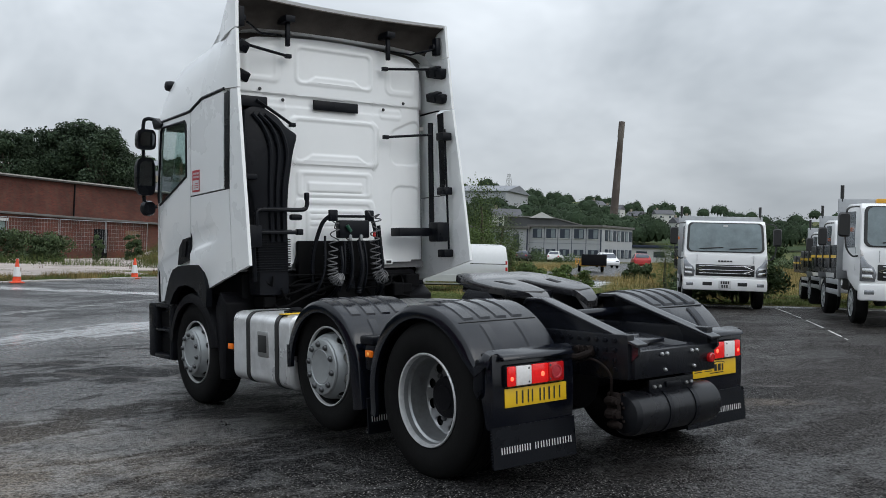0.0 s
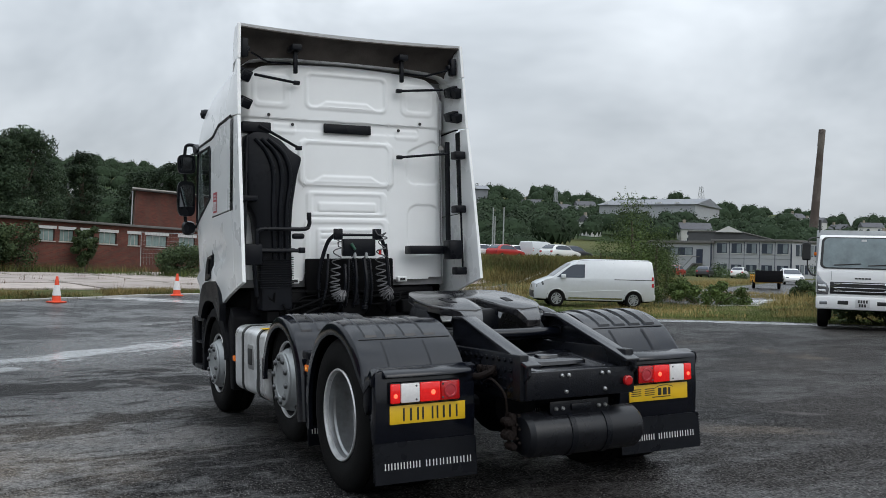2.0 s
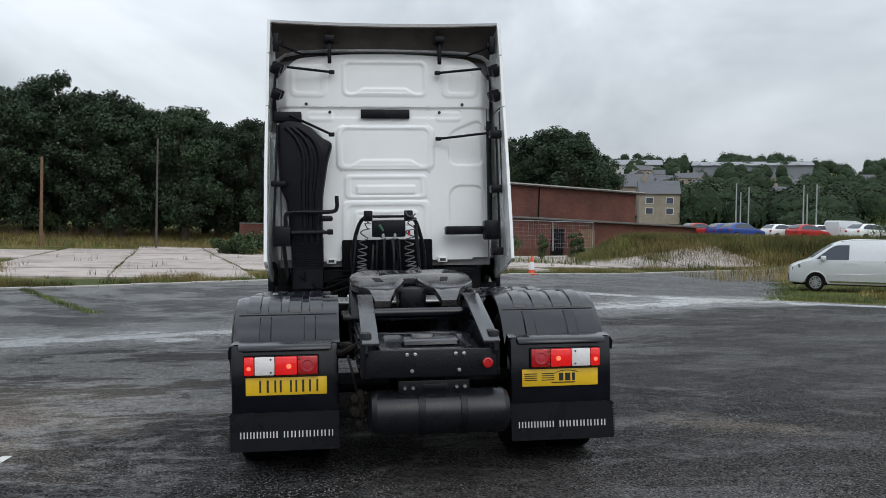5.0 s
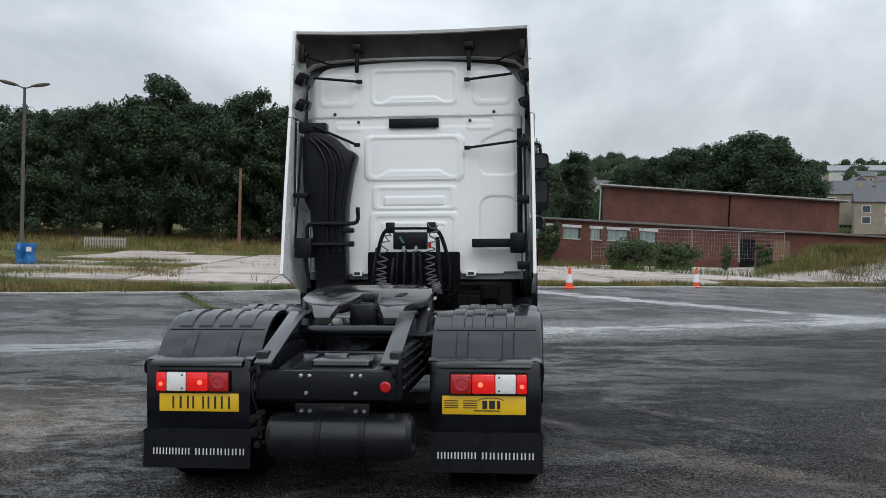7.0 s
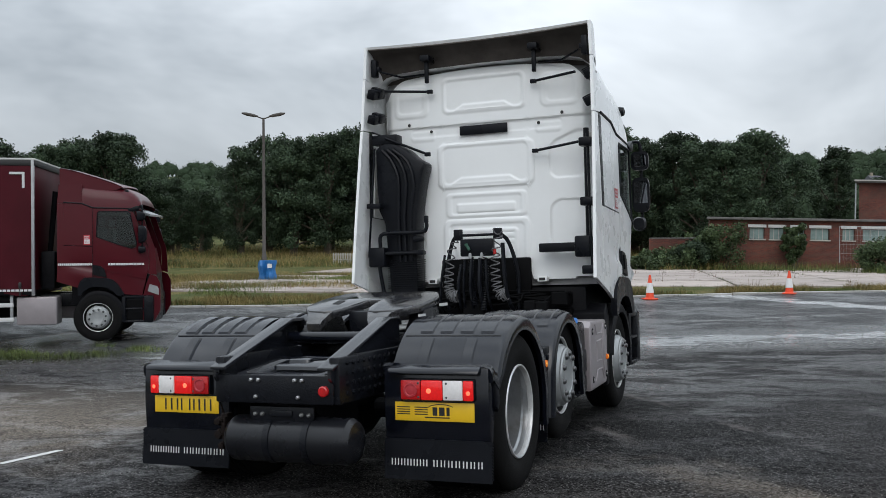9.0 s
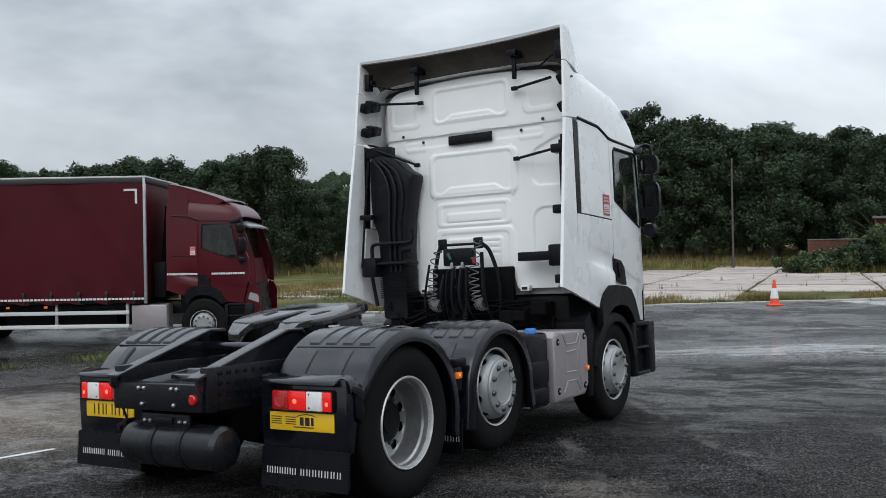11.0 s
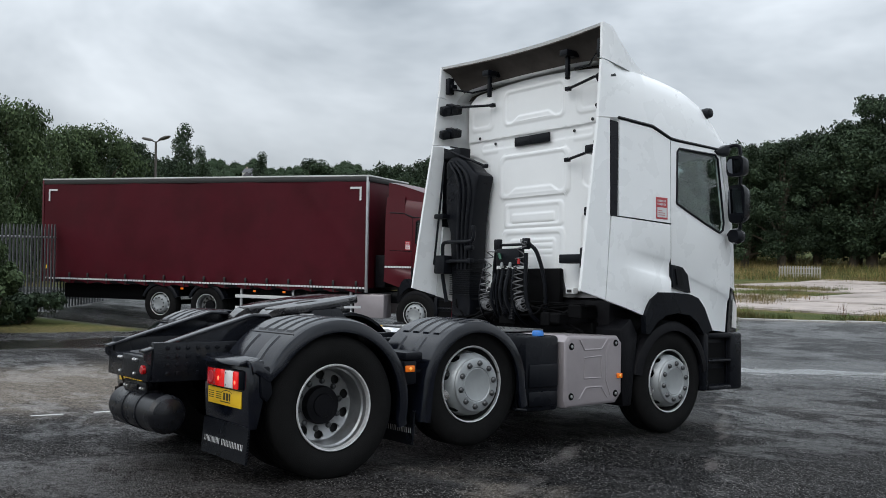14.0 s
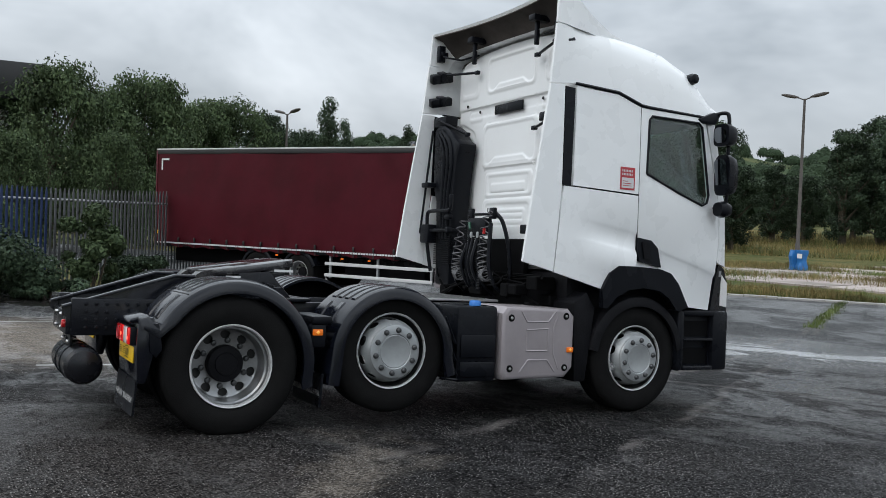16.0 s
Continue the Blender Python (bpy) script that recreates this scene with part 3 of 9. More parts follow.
        line = [(2.95, 2.925), (3.43, 2.905), (3.70, 2.82), (3.80, 2.812), (4.52, 2.80)]
        bm = B()
        tube(bm, resample([Vector((x, side * side_y(x, z), z)) for x, z in line], 0.1), 0.014, 6)
        part("roof_seam", bm, dark, root, "black seam strip below the roof")
        bm = B()
        for line in ([(2.86, 2.022), (3.70, 1.998)], [(3.70, 1.345), (3.70, 2.80)]):
            tube(bm, [(p.x, side * (side_y(p.x, p.z) - 0.011), p.z) for p in resample([Vector((x, 0, z)) for x, z in line], 0.1)], 0.008, 5)
        pieces("panel_seam", bm, dark, root, "dark seam between the side panels")
        # steps and lower front corner
        bm = B()
        box(bm, 4.27, 4.36, side * 0.80, side * 1.20, 0.375, 0.95, 0.03)
        box(bm, 4.72, 4.92, side * 0.80, side * 1.20, 0.375, 0.95, 0.03)
        box(bm, 4.34, 4.74, side * 0.80, side * 1.13, 0.375, 0.95, 0.02)
        box(bm, 4.34, 4.74, side * 1.0, side * 1.195, 0.90, 0.95, 0.01)
        st = part("step_box", bm, dark, root, "black cab step housing")
        # near-black plates paint the shade inside the step openings
        bm = B()
        for z in (0.44, 0.70):
            prism(bm, [(4.36, z), (4.72, z), (4.70, z + 0.15), (4.38, z + 0.15)], "y", side * 1.125, side * 1.136)
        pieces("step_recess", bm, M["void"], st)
        bm = B()
        box(bm, 4.35, 4.73, side * 1.10, side * 1.198, 0.66, 0.685, 0.008)
        box(bm, 4.35, 4.73, side * 1.10, side * 1.205, 0.38, 0.425, 0.012)
        pieces("step_tread", bm, M["chassis"], st)
        # front corner and headlamp
        lamp_low = [(4.80, 1.04), (5.02, 0.95), (5.02, 1.08), (4.99, 1.14), (4.84, 1.19)]
        cor = side_panel([(4.70, 0.40), (4.93, 0.40), (5.05, 0.62), (5.05, 1.20), (4.97, 1.36), (4.85, 1.40), (4.79, 1.25), (4.71, 0.95)], side, (4.85, 4.95, 5.05), (), 0.05, -0.004)
        c = part("front_corner", cor, dark if high else paint, root, "black plastic front corner of the cab" if high else "dark red front corner of the cab")
        lam = side_panel([(4.90, 1.00), (5.04, 0.98), (5.035, 1.22), (4.92, 1.30)] if high else lamp_low, side, (5.0,), (), 0.02, 0.004)
        part("headlamp", lam, M["lamp_white"] if high else M["wheel"], c, "clear angular headlamp")
        pil = side_panel([(4.805, 1.42), (4.98, 1.38), (4.97, 1.62), (4.945, 1.95), (4.66, 2.80), (4.52, 2.80), (4.825, 1.95), (4.84, 1.62)], side, (4.7, 4.85), (1.9, 2.3), 0.03, -0.002)
        part("front_pillar", pil, paint, root)
        # mirrors
        my = side * 1.30
        bm = B()
        for z0, z1, dx in ((2.53, 2.74, 0.0), (2.06, 2.45, 0.03)):
            r = [[(4.62 + dx + a, my + side * b * s, (z0 + z1) / 2 + c * s * (z1 - z0) / 2) for b, c in [(0.098 * math.copysign(abs(math.cos(q)) ** 0.45, math.cos(q)), math.copysign(abs(math.sin(q)) ** 0.55, math.sin(q))) for q in (2 * math.pi * j / 24 for j in range(24))]] for a, s in ((0.0, 1.0), (0.05, 1.0), (0.12, 0.86), (0.16, 0.55))]
            loft(bm, r)
        mi = part("mirror_housing", bm, dark, root, "black double wing mirror")
        bm = B()
        for z0, z1, dx in ((2.55, 2.72, 0.0), (2.09, 2.42, 0.03)):
            pts = rounded(my - 0.076, my + 0.076, z0 + 0.012, z1 - 0.012, 0.05, 4)
            bm.faces.new([bm.verts.new((4.605 + dx - 0.16 * (z - (z0 + z1) / 2), y, z)) for y, z in pts])
        pieces("mirror_pane", bm, M["mirror"], mi, "mirror glass")
        bm = B()
        tube(bm, curve_pts([(4.60, side * 1.14, 2.82), (4.70, side * 1.26, 2.86), (4.72, my, 2.78), (4.72, my, 2.4), (4.72, my, 2.02), (4.70, side * 1.25, 1.93), (4.68, side * 1.18, 1.95)], 5), 0.019, 8)
        part("mirror_arm", bm, dark, mi)
        bm = B()
        loft(bm, [[(4.64 + a, side * (1.27 + b), 1.93 + c) for b, c in rounded(-0.075 * s, 0.075 * s, -0.08 * s, 0.08 * s, 0.06 * s, 4)] for a, s in ((0.0, 0.8), (0.06, 1.0), (0.14, 0.7))])
        part("mirror_foot", bm, dark, mi)
        bm = B()
        prism(bm, [(4.40, 2.775), (4.60, 2.86), (4.68, 2.84), (4.62, 2.74), (4.45, 2.74)], "y", side * 1.16, side * 1.23, 0.012)
        part("mirror_bracket", bm, dark, mi)
        # sticker on the locker panel
        y = lambda x, z: side * (side_y(x, z) + 0.003)
        bm = B()
        vs = [bm.verts.new((x, y(x, z), z)) for x, z in ((3.475, 2.035), (3.645, 2.035), (3.645, 2.24), (3.475, 2.24))]
        bm.faces.new(vs)
        s = part("sticker", bm, M["sticker_red"], root, "small red and white sales sticker", smooth=False)
        bm = B()
        bm.faces.new([bm.verts.new((x, y(x, z) + side * 0.002, z)) for x, z in ((3.492, 2.052), (3.63, 2.052), (3.63, 2.145), (3.492, 2.145))])
        for z in (2.165, 2.197):
            bars(bm, [0.011, -0.007] * 7, 3.495, z, z + 0.02, lambda u, v: (u, y(u, v) + side * 0.002, v))
        part("sticker_print", bm, M["mark_white"], s, smooth=False)
        bm = B()
        for z in (2.07, 2.09, 2.11):
            bars(bm, [0.10 if z < 2.1 else 0.06], 3.505, z, z + 0.006, lambda u, v: (u, y(u, v) + side * 0.004, v))
        part("sticker_text", bm, M["sticker_red"], s, smooth=False)
        if stripe:
            bm = B()
            for x in np.arange(2.82, 4.7, 0.052):
                if 3.68 < x < 3.98:
                    continue
                bm.faces.new([bm.verts.new((q, side * (side_y(q, z) + 0.026), z)) for q, z in ((x, 1.60), (x + 0.044, 1.60), (x + 0.044, 1.645), (x, 1.645))])
            pieces("reflective_tape", bm, M["mark_white"], root, "pale reflective tape", smooth=False)
    # front: bumper, grille, windscreen
    def fx(y, x0):
        return x0 - 0.05 - 0.26 * (abs(y) / 1.06) ** 2.6 if high else x0 - 0.20 - 0.11 * (abs(y) / 1.06) ** 2.6
    ys = np.linspace(-1.06, 1.06, 15)
    for name, z0, z1, xa, xb, mat, lab in (("bumper", 0.36, 0.92, 5.14, 5.18, M["black"], "black front bumper"), ("grille", 0.92, 1.40, 5.16, 5.12, M["black"], "black front grille"),
                                           ("front_panel", 1.40, 1.96, 5.12, 5.0, paint, "painted panel below the windscreen"), ("windscreen", 1.97, 2.78, 4.96, 4.70, M["glass"], "curved tinted windscreen"),
                                           ("header_panel", 2.79, 2.92, 4.70, 4.62, paint, "painted panel above the windscreen")):
        bm = B()
        loft(bm, [[(fx(y, xa), y, z0), (fx(y, xb), y, z1), (fx(y, xb) - 0.04, y, z1), (fx(y, xa) - 0.04, y, z0)] for y in ys])
        ob = part(name, bm, mat, root, lab)
        if name == "windscreen":
            ob.visible_shadow = False
    # sun visor, floor and interior
    bm = B()
    loft(bm, [[(x - b * (abs(y) / 1.06) ** 2.6, y, z) for x, b, z in ((4.78, 0.14, 2.99), (4.89, 0.18, 2.79), (4.87, 0.18, 2.78), (4.76, 0.14, 2.98))] if high else [(fx(y, 4.72), y, 2.86), (fx(y, 5.16), y, 2.68), (fx(y, 5.15), y, 2.64), (fx(y, 4.70), y, 2.84)] for y in ys])
    part("sun_visor", bm, dark if high else M["visor"], root, "sun visor above the windscreen")
    bm = B()
    box(bm, 3.12, 4.9 if high else 4.65, -1.10, 1.10, 1.28, 1.34)
    box(bm, 4.55 if high else 4.35, 4.92 if high else 4.62, -1.05, 1.05, 1.34, 1.92, 0.06)
    pieces("cab_floor", bm, M["interior"], root, "dark dashboard and floor")
    bm = B()
    for y in (-0.62, 0.62):
        box(bm, 3.78, 4.18, y - 0.24, y + 0.24, 1.62, 1.78, 0.05)
        box(bm, 3.72, 3.86, y - 0.23, y + 0.23, 1.72, 2.42, 0.05)
        box(bm, 3.74, 3.84, y - 0.13, y + 0.13, 2.44, 2.62, 0.04)
    pieces("seat", bm, M["interior"], root, "grey fabric cab seats")
    bm = B()
    t = Matrix.Translation((4.36, -0.62, 2.0)) @ Matrix.Rotation(radians(-35), 4, "Y")
    tube(bm, [t @ Vector((0.22 * math.cos(a), 0.22 * math.sin(a), 0)) for a in np.linspace(0, 2 * math.pi, 25)], 0.014, 6)
    tube(bm, [t @ Vector((-0.2, 0, 0)), t @ Vector((0.2, 0, 0))], 0.016, 6)
    part("steering_wheel", bm, M["black"], root, "dark steering wheel")
    bm = B()
    box(bm, 3.10, 4.55, -1.12, 1.12, 2.72, 2.76)
    part("headlining", bm, M["concrete_trim"], root)
    # roof
    if high:
        prof = [(4.74, 2.93), (4.61, 3.00), (4.48, 3.15), (4.28, 3.315), (4.05, 3.42), (3.75, 3.47), (3.45, 3.50), (3.2, 3.52), (2.95, 3.53)]
    else:
        prof = [(4.68, 2.90), (4.66, 2.98), (4.61, 3.07), (4.53, 3.16), (4.41, 3.23), (4.22, 3.28), (4.05, 3.31), (3.75, 3.34), (3.4, 3.36), (2.95, 3.37)]
    rings = []
    for x, zt in prof:
        zb = interp(x, [(2.95, 2.925), (3.43, 2.90), (3.72, 2.815), (4.52, 2.80), (4.75, 2.86)])
        yb = side_y(x, zb) - 0.004
        h = zt - zb
        rings.append([(x, s * yy, zb + zz * h) for s, order in ((1, 1), (-1, -1)) for yy, zz in
                      [(yb, 0), (yb - 0.014, 0.35), (yb - 0.042, 0.62), (yb - 0.09, 0.80), (yb - 0.18, 0.91), (yb - 0.34, 0.965), (yb - 0.6, 0.99), (0.02, 1.0)][::order]])
    bm = loft(B(), rings, closed=False)
    rf = part("roof", bm, paint, root, "smooth painted high roof" if high else "dark red roof")
    for side in (1, -1):
        bm = B()
        lathe(bm, [(0.0, -0.03), (0.05, -0.03), (0.055, 0.03), (0.045, 0.07), (0.0, 0.085)], (4.37, side * (1.03 if not high else side_y(4.37, 2.81) - 0.095), 3.16), "y", 14, side)
        part("roof_marker", bm, dark, rf, "small black marker lamp")
    bm = tube(B(), [(3.95, -0.4, 3.42), (3.93, -0.4, 3.66)], 0.006, 5)
    if high:
        part("aerial", bm, dark, rf)
    else:
        bm.free()
    # rear roof quarter between the roof and the side deflectors, and the top spoiler
    top = 3.78 if high else 3.66
    for side in (1, -1):
        if high:
            def into_roof(x, z):
                yb = side_y(x, 2.92) - 0.004
                inset = interp((z - 2.92) / 0.605, [(0, 0), (0.35, 0.014), (0.62, 0.042), (0.80, 0.09), (0.91, 0.18)])
                return (yb - inset + 0.008 - side_y(x, z)) * smoothstep(2.78, 3.2, x)
            q = side_panel([(2.688, 2.905), (2.955, 2.925), (3.36, 2.915), (3.36, 3.40), (2.738, 3.43)], side, (2.8, 2.9, 3.0, 3.1, 3.2, 3.3), (3.0, 3.1, 3.2, 3.3, 3.36), 0.03, -0.004, None, ((), into_roof))
            part("roof_quarter", q, paint, root, "painted upper side deflector")
            q = side_panel([(2.743, 3.445), (2.92, 3.42), (3.20, 3.405), (3.74, 3.395), (3.42, 3.475), (3.19, 3.56), (3.01, 3.66), (2.885, 3.76), (2.76, 3.775)], side, (2.85, 3.0, 3.15, 3.3, 3.45), (3.5, 3.6, 3.7), 0.03, -0.006, None, ((), lambda x, z: -0.17 * smoothstep(2.82, 3.66, x)))
            part("spoiler_side", q, paint, root, "painted side of the roof spoiler")
        else:
            q = side_panel([(2.80, 2.905), (3.43, 2.885), (3.43, 3.30), (2.84, 3.30)], side, (), (3.1,), 0.03, -0.006)
            part("roof_quarter", q, paint, root)
    rings = []
    half = 1.183 if high else 1.139
    yy = np.linspace(-half, half, 17)
    for y in yy:
        k = 1 - (abs(y) / half) ** 2
        if high:
            line = [(3.74 + 0.12 * k, 3.40 + 0.08 * k), (3.42 + 0.10 * k, 3.475 + 0.04 * k), (3.19 + 0.10 * k, 3.56 + 0.03 * k), (3.01 + 0.11 * k, 3.66 + 0.015 * k), (2.89 + 0.12 * k, 3.755 + 0.008 * k), (2.76 + 0.12 * k, 3.775 + 0.006 * k)]
        else:
            line = [(4.30 + 0.1 * k, 3.26 + 0.05 * k), (4.15, 3.33 + 0.04 * k), (3.9, 3.42 + 0.04 * k), (3.5, 3.53 + 0.04 * k), (3.2, 3.60 + 0.04 * k), (2.85, 3.65 + 0.04 * k)]
        draw = lambda x: y * (1 - 0.145 * smoothstep(2.82, 3.66, x)) if high else y
        rings.append([(x, draw(x), z) for x, z in line] + [(x + 0.015, draw(x), z - 0.03) for x, z in line[::-1]])
    sp = part("roof_spoiler", loft(B(), rings), paint, root, "painted curved roof air deflector")
    if not high:
        for side in (1, -1):
            q = B()
            y0 = side * 1.139
            prism(q, [(4.30, 3.26), (4.15, 3.33), (3.9, 3.42), (3.5, 3.53), (3.2, 3.60), (2.85, 3.65), (2.85, 3.20), (4.15, 3.18)], "y", y0, y0 - side * 0.03)
            part("spoiler_side", q, paint, root)
    if high:
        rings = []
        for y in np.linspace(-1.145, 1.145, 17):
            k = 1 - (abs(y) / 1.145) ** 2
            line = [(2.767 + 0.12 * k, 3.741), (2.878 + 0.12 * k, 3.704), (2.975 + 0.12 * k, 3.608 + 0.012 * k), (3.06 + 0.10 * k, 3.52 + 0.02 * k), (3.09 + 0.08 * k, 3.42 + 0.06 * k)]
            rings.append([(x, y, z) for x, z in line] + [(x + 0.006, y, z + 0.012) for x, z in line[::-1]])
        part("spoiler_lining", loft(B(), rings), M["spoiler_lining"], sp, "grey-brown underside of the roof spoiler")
    # back wall with pressed panels
    def press(y, z):
        d = 0.0
        def rr(y0, y1, z0, z1, r, depth, soft=0.011):
            qx, qz = abs(y - (y0 + y1) / 2) - (y1 - y0) / 2 + r, abs(z - (z0 + z1) / 2) - (z1 - z0) / 2 + r
            sd = math.hypot(max(qx, 0), max(qz, 0)) + min(max(qx, qz), 0) - r
            return depth * (1 - smoothstep(-soft, soft, sd))

        def tab(zb, h, w0, w1, depth):
            """A trapezoid step rising from a panel's lower edge."""
            f = (z - zb) / h
            if not -0.3 < f < 1.5:
                return 0.0
            half = w0 + (w1 - w0) * min(max(f, 0.0), 1.0)
            return depth * (1 - smoothstep(-0.012, 0.012, abs(y) - half)) * (1 - smoothstep(0.8, 1.2, f)) * smoothstep(-0.25, 0.1, f)
        d += rr(-0.44, 0.44, 3.06, 3.43, 0.06, 0.009) - rr(-0.41, 0.41, 3.09, 3.40, 0.05, 0.012) + tab(3.09, 0.055, 0.31, 0.22, 0.012)
        d += rr(-0.51, 0.51, 2.29, 2.75, 0.07, 0.016) - rr(-0.455, 0.455, 2.335, 2.715, 0.06, 0.009) + tab(2.335, 0.06, 0.36, 0.26, 0.010)
        d += rr(-0.43, 0.43, 1.99, 2.235, 0.05, 0.010) - rr(-0.37, 0.37, 2.02, 2.20, 0.03, 0.008) + rr(-0.31, 0.31, 2.035, 2.125, 0.02, 0.010)
        d += rr(-0.46, 0.46, 1.30, 1.965, 0.07, 0.012) - rr(-0.40, 0.40, 1.30, 1.915, 0.05, 0.010) + rr(-0.33, 0.33, 1.30, 1.865, 0.04, 0.010)
        for zz in (1.70, 1.76, 1.82):
            d -= rr(-0.29, 0.29, zz - 0.008, zz + 0.010, 0.008, 0.006, 0.008)
        for s in (1, -1):
            lo, hi = min(s * 0.67, s * 1.05), max(s * 0.67, s * 1.05)
            d -= rr(lo, hi, 2.34, 2.70 + 0.10 * smoothstep(0.67, 1.0, abs(y)), 0.09, 0.014)
            d -= rr(lo, hi, 1.60, 2.12, 0.12, 0.014)
            d += rr(min(s * 0.60, s * 0.98), max(s * 0.60, s * 0.98), 3.05, 3.38, 0.07, 0.008) - rr(min(s * 0.66, s * 0.94), max(s * 0.66, s * 0.94), 3.10, 3.33, 0.05, 0.007)
            d += rr(min(s * 0.54, s * 0.80), max(s * 0.54, s * 0.80), 2.80, 2.90, 0.03, 0.006)
        # overlapping joint of the upper and lower skins
        d += 0.016 * smoothstep(2.935, 2.947, z)
        d -= rr(-0.80, 0.80, 2.84, 2.93, 0.03, 0.006)
        # rounded corners towards the sides and the crown
        d -= 0.10 * smoothstep(0.99, 1.13, abs(y)) ** 1.5
        return d
    ny, nz = (191, 191) if detail else (13, 9)
    grid = []
    bm = B()
    for i in range(ny):
        y = -1.125 + 2.25 * i / (ny - 1)
        zb = 1.34 + (0.19 * (1 - smoothstep(0.425, 0.485, abs(y))))
        if abs(y) > 0.9:
            zb = 1.36
        zt = 3.505 - 0.07 * (y / 1.0) ** 2 - 0.16 * smoothstep(0.80, 1.12, abs(y)) ** 2
        if not high:
            zt = min(zt, 3.3)
        col = []
        for j in range(nz):
            z = zb + (zt - zb) * j / (nz - 1)
            col.append(bm.verts.new((3.065 - (press(y, z) if detail else 0), y, z)))
        grid.append(col)
    for i in range(ny - 1):
        for j in range(nz - 1):
            bm.faces.new((grid[i][j], grid[i + 1][j], grid[i + 1][j + 1], grid[i][j + 1]))
    edge = [e for e in bm.edges if len(e.link_faces) == 1]
    r = bmesh.ops.extrude_edge_only(bm, edges=edge)
    bmesh.ops.translate(bm, vec=(0.05, 0, 0), verts=[g for g in r["geom"] if isinstance(g, bmesh.types.BMVert)])
    part("back_wall", bm, wall, root, "pressed white back wall of the cab" if high else "dark back wall of the cab")
    bm = bx(3.13, 3.17, -1.1, 1.1, 1.3, 3.45 if high else 3.2)
    part("inner_wall", bm, M["interior"], root)
    bm = bx(3.1, 4.7, -1.0, 1.0, 0.75, 1.27, 0.05)
    part("engine_block", bm, M["dark"], root, "dark engine and gearbox under the cab")


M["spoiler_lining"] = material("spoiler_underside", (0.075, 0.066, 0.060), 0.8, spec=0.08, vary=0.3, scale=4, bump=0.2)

# ---- the white tractor unit ----
def guard_pad(bm, cx, cz, r, side, y0, w, a0, a1):
    """A low raised strip pressed into a guard's skin, with sloping ends."""
    rings = []
    for a, lift in [(a0, 0.0), (a0 + 1.2, 0.010)] + [(q, 0.010) for q in np.linspace(a0 + 3, a1 - 3, 10)] + [(a1 - 1.2, 0.010), (a1, 0.0)]:
        c, q = math.cos(radians(a)), math.sin(radians(a))
        rings.append([(cx + (r + h) * c, side * y, cz + (r + h) * q) for y, h in ((y0, -0.004), (y0 + 0.010, lift), (y0 + w - 0.010, lift), (y0 + w, -0.004))])
    loft(bm, rings)


tractor = thing("tractor_unit", TILT, "white three-axle tractor unit with high sleeper cab on wet tarmac", "lorry")
cab(tractor, M["white"], M["white_soft"])
RAX, MAX_, FAX = 0.0, 1.295, 3.797
for s in (1, -1):
    wheel(tractor, RAX, s, 0.492, 0.505, 1.215, "rear", dual=True)
    wheel(tractor, MAX_, s, 0.59, 0.49, 1.17, "front")
    wheel(tractor, FAX, s, 0.50, 0.495, 1.145, "front")
bm = B()
for x, z in ((RAX, 0.49), (MAX_, 0.59), (FAX, 0.50)):
    tube(bm, [(x, -0.95, z), (x, 0.95, z)], 0.07, 10)
lathe(bm, [(0.0, -0.25), (0.16, -0.22), (0.22, 0.0), (0.16, 0.22), (0.0, 0.25)], (0.0, 0, 0.49), "x", 16)
pieces("axle", bm, M["dark"], tractor, "dark axles with the drive housing")
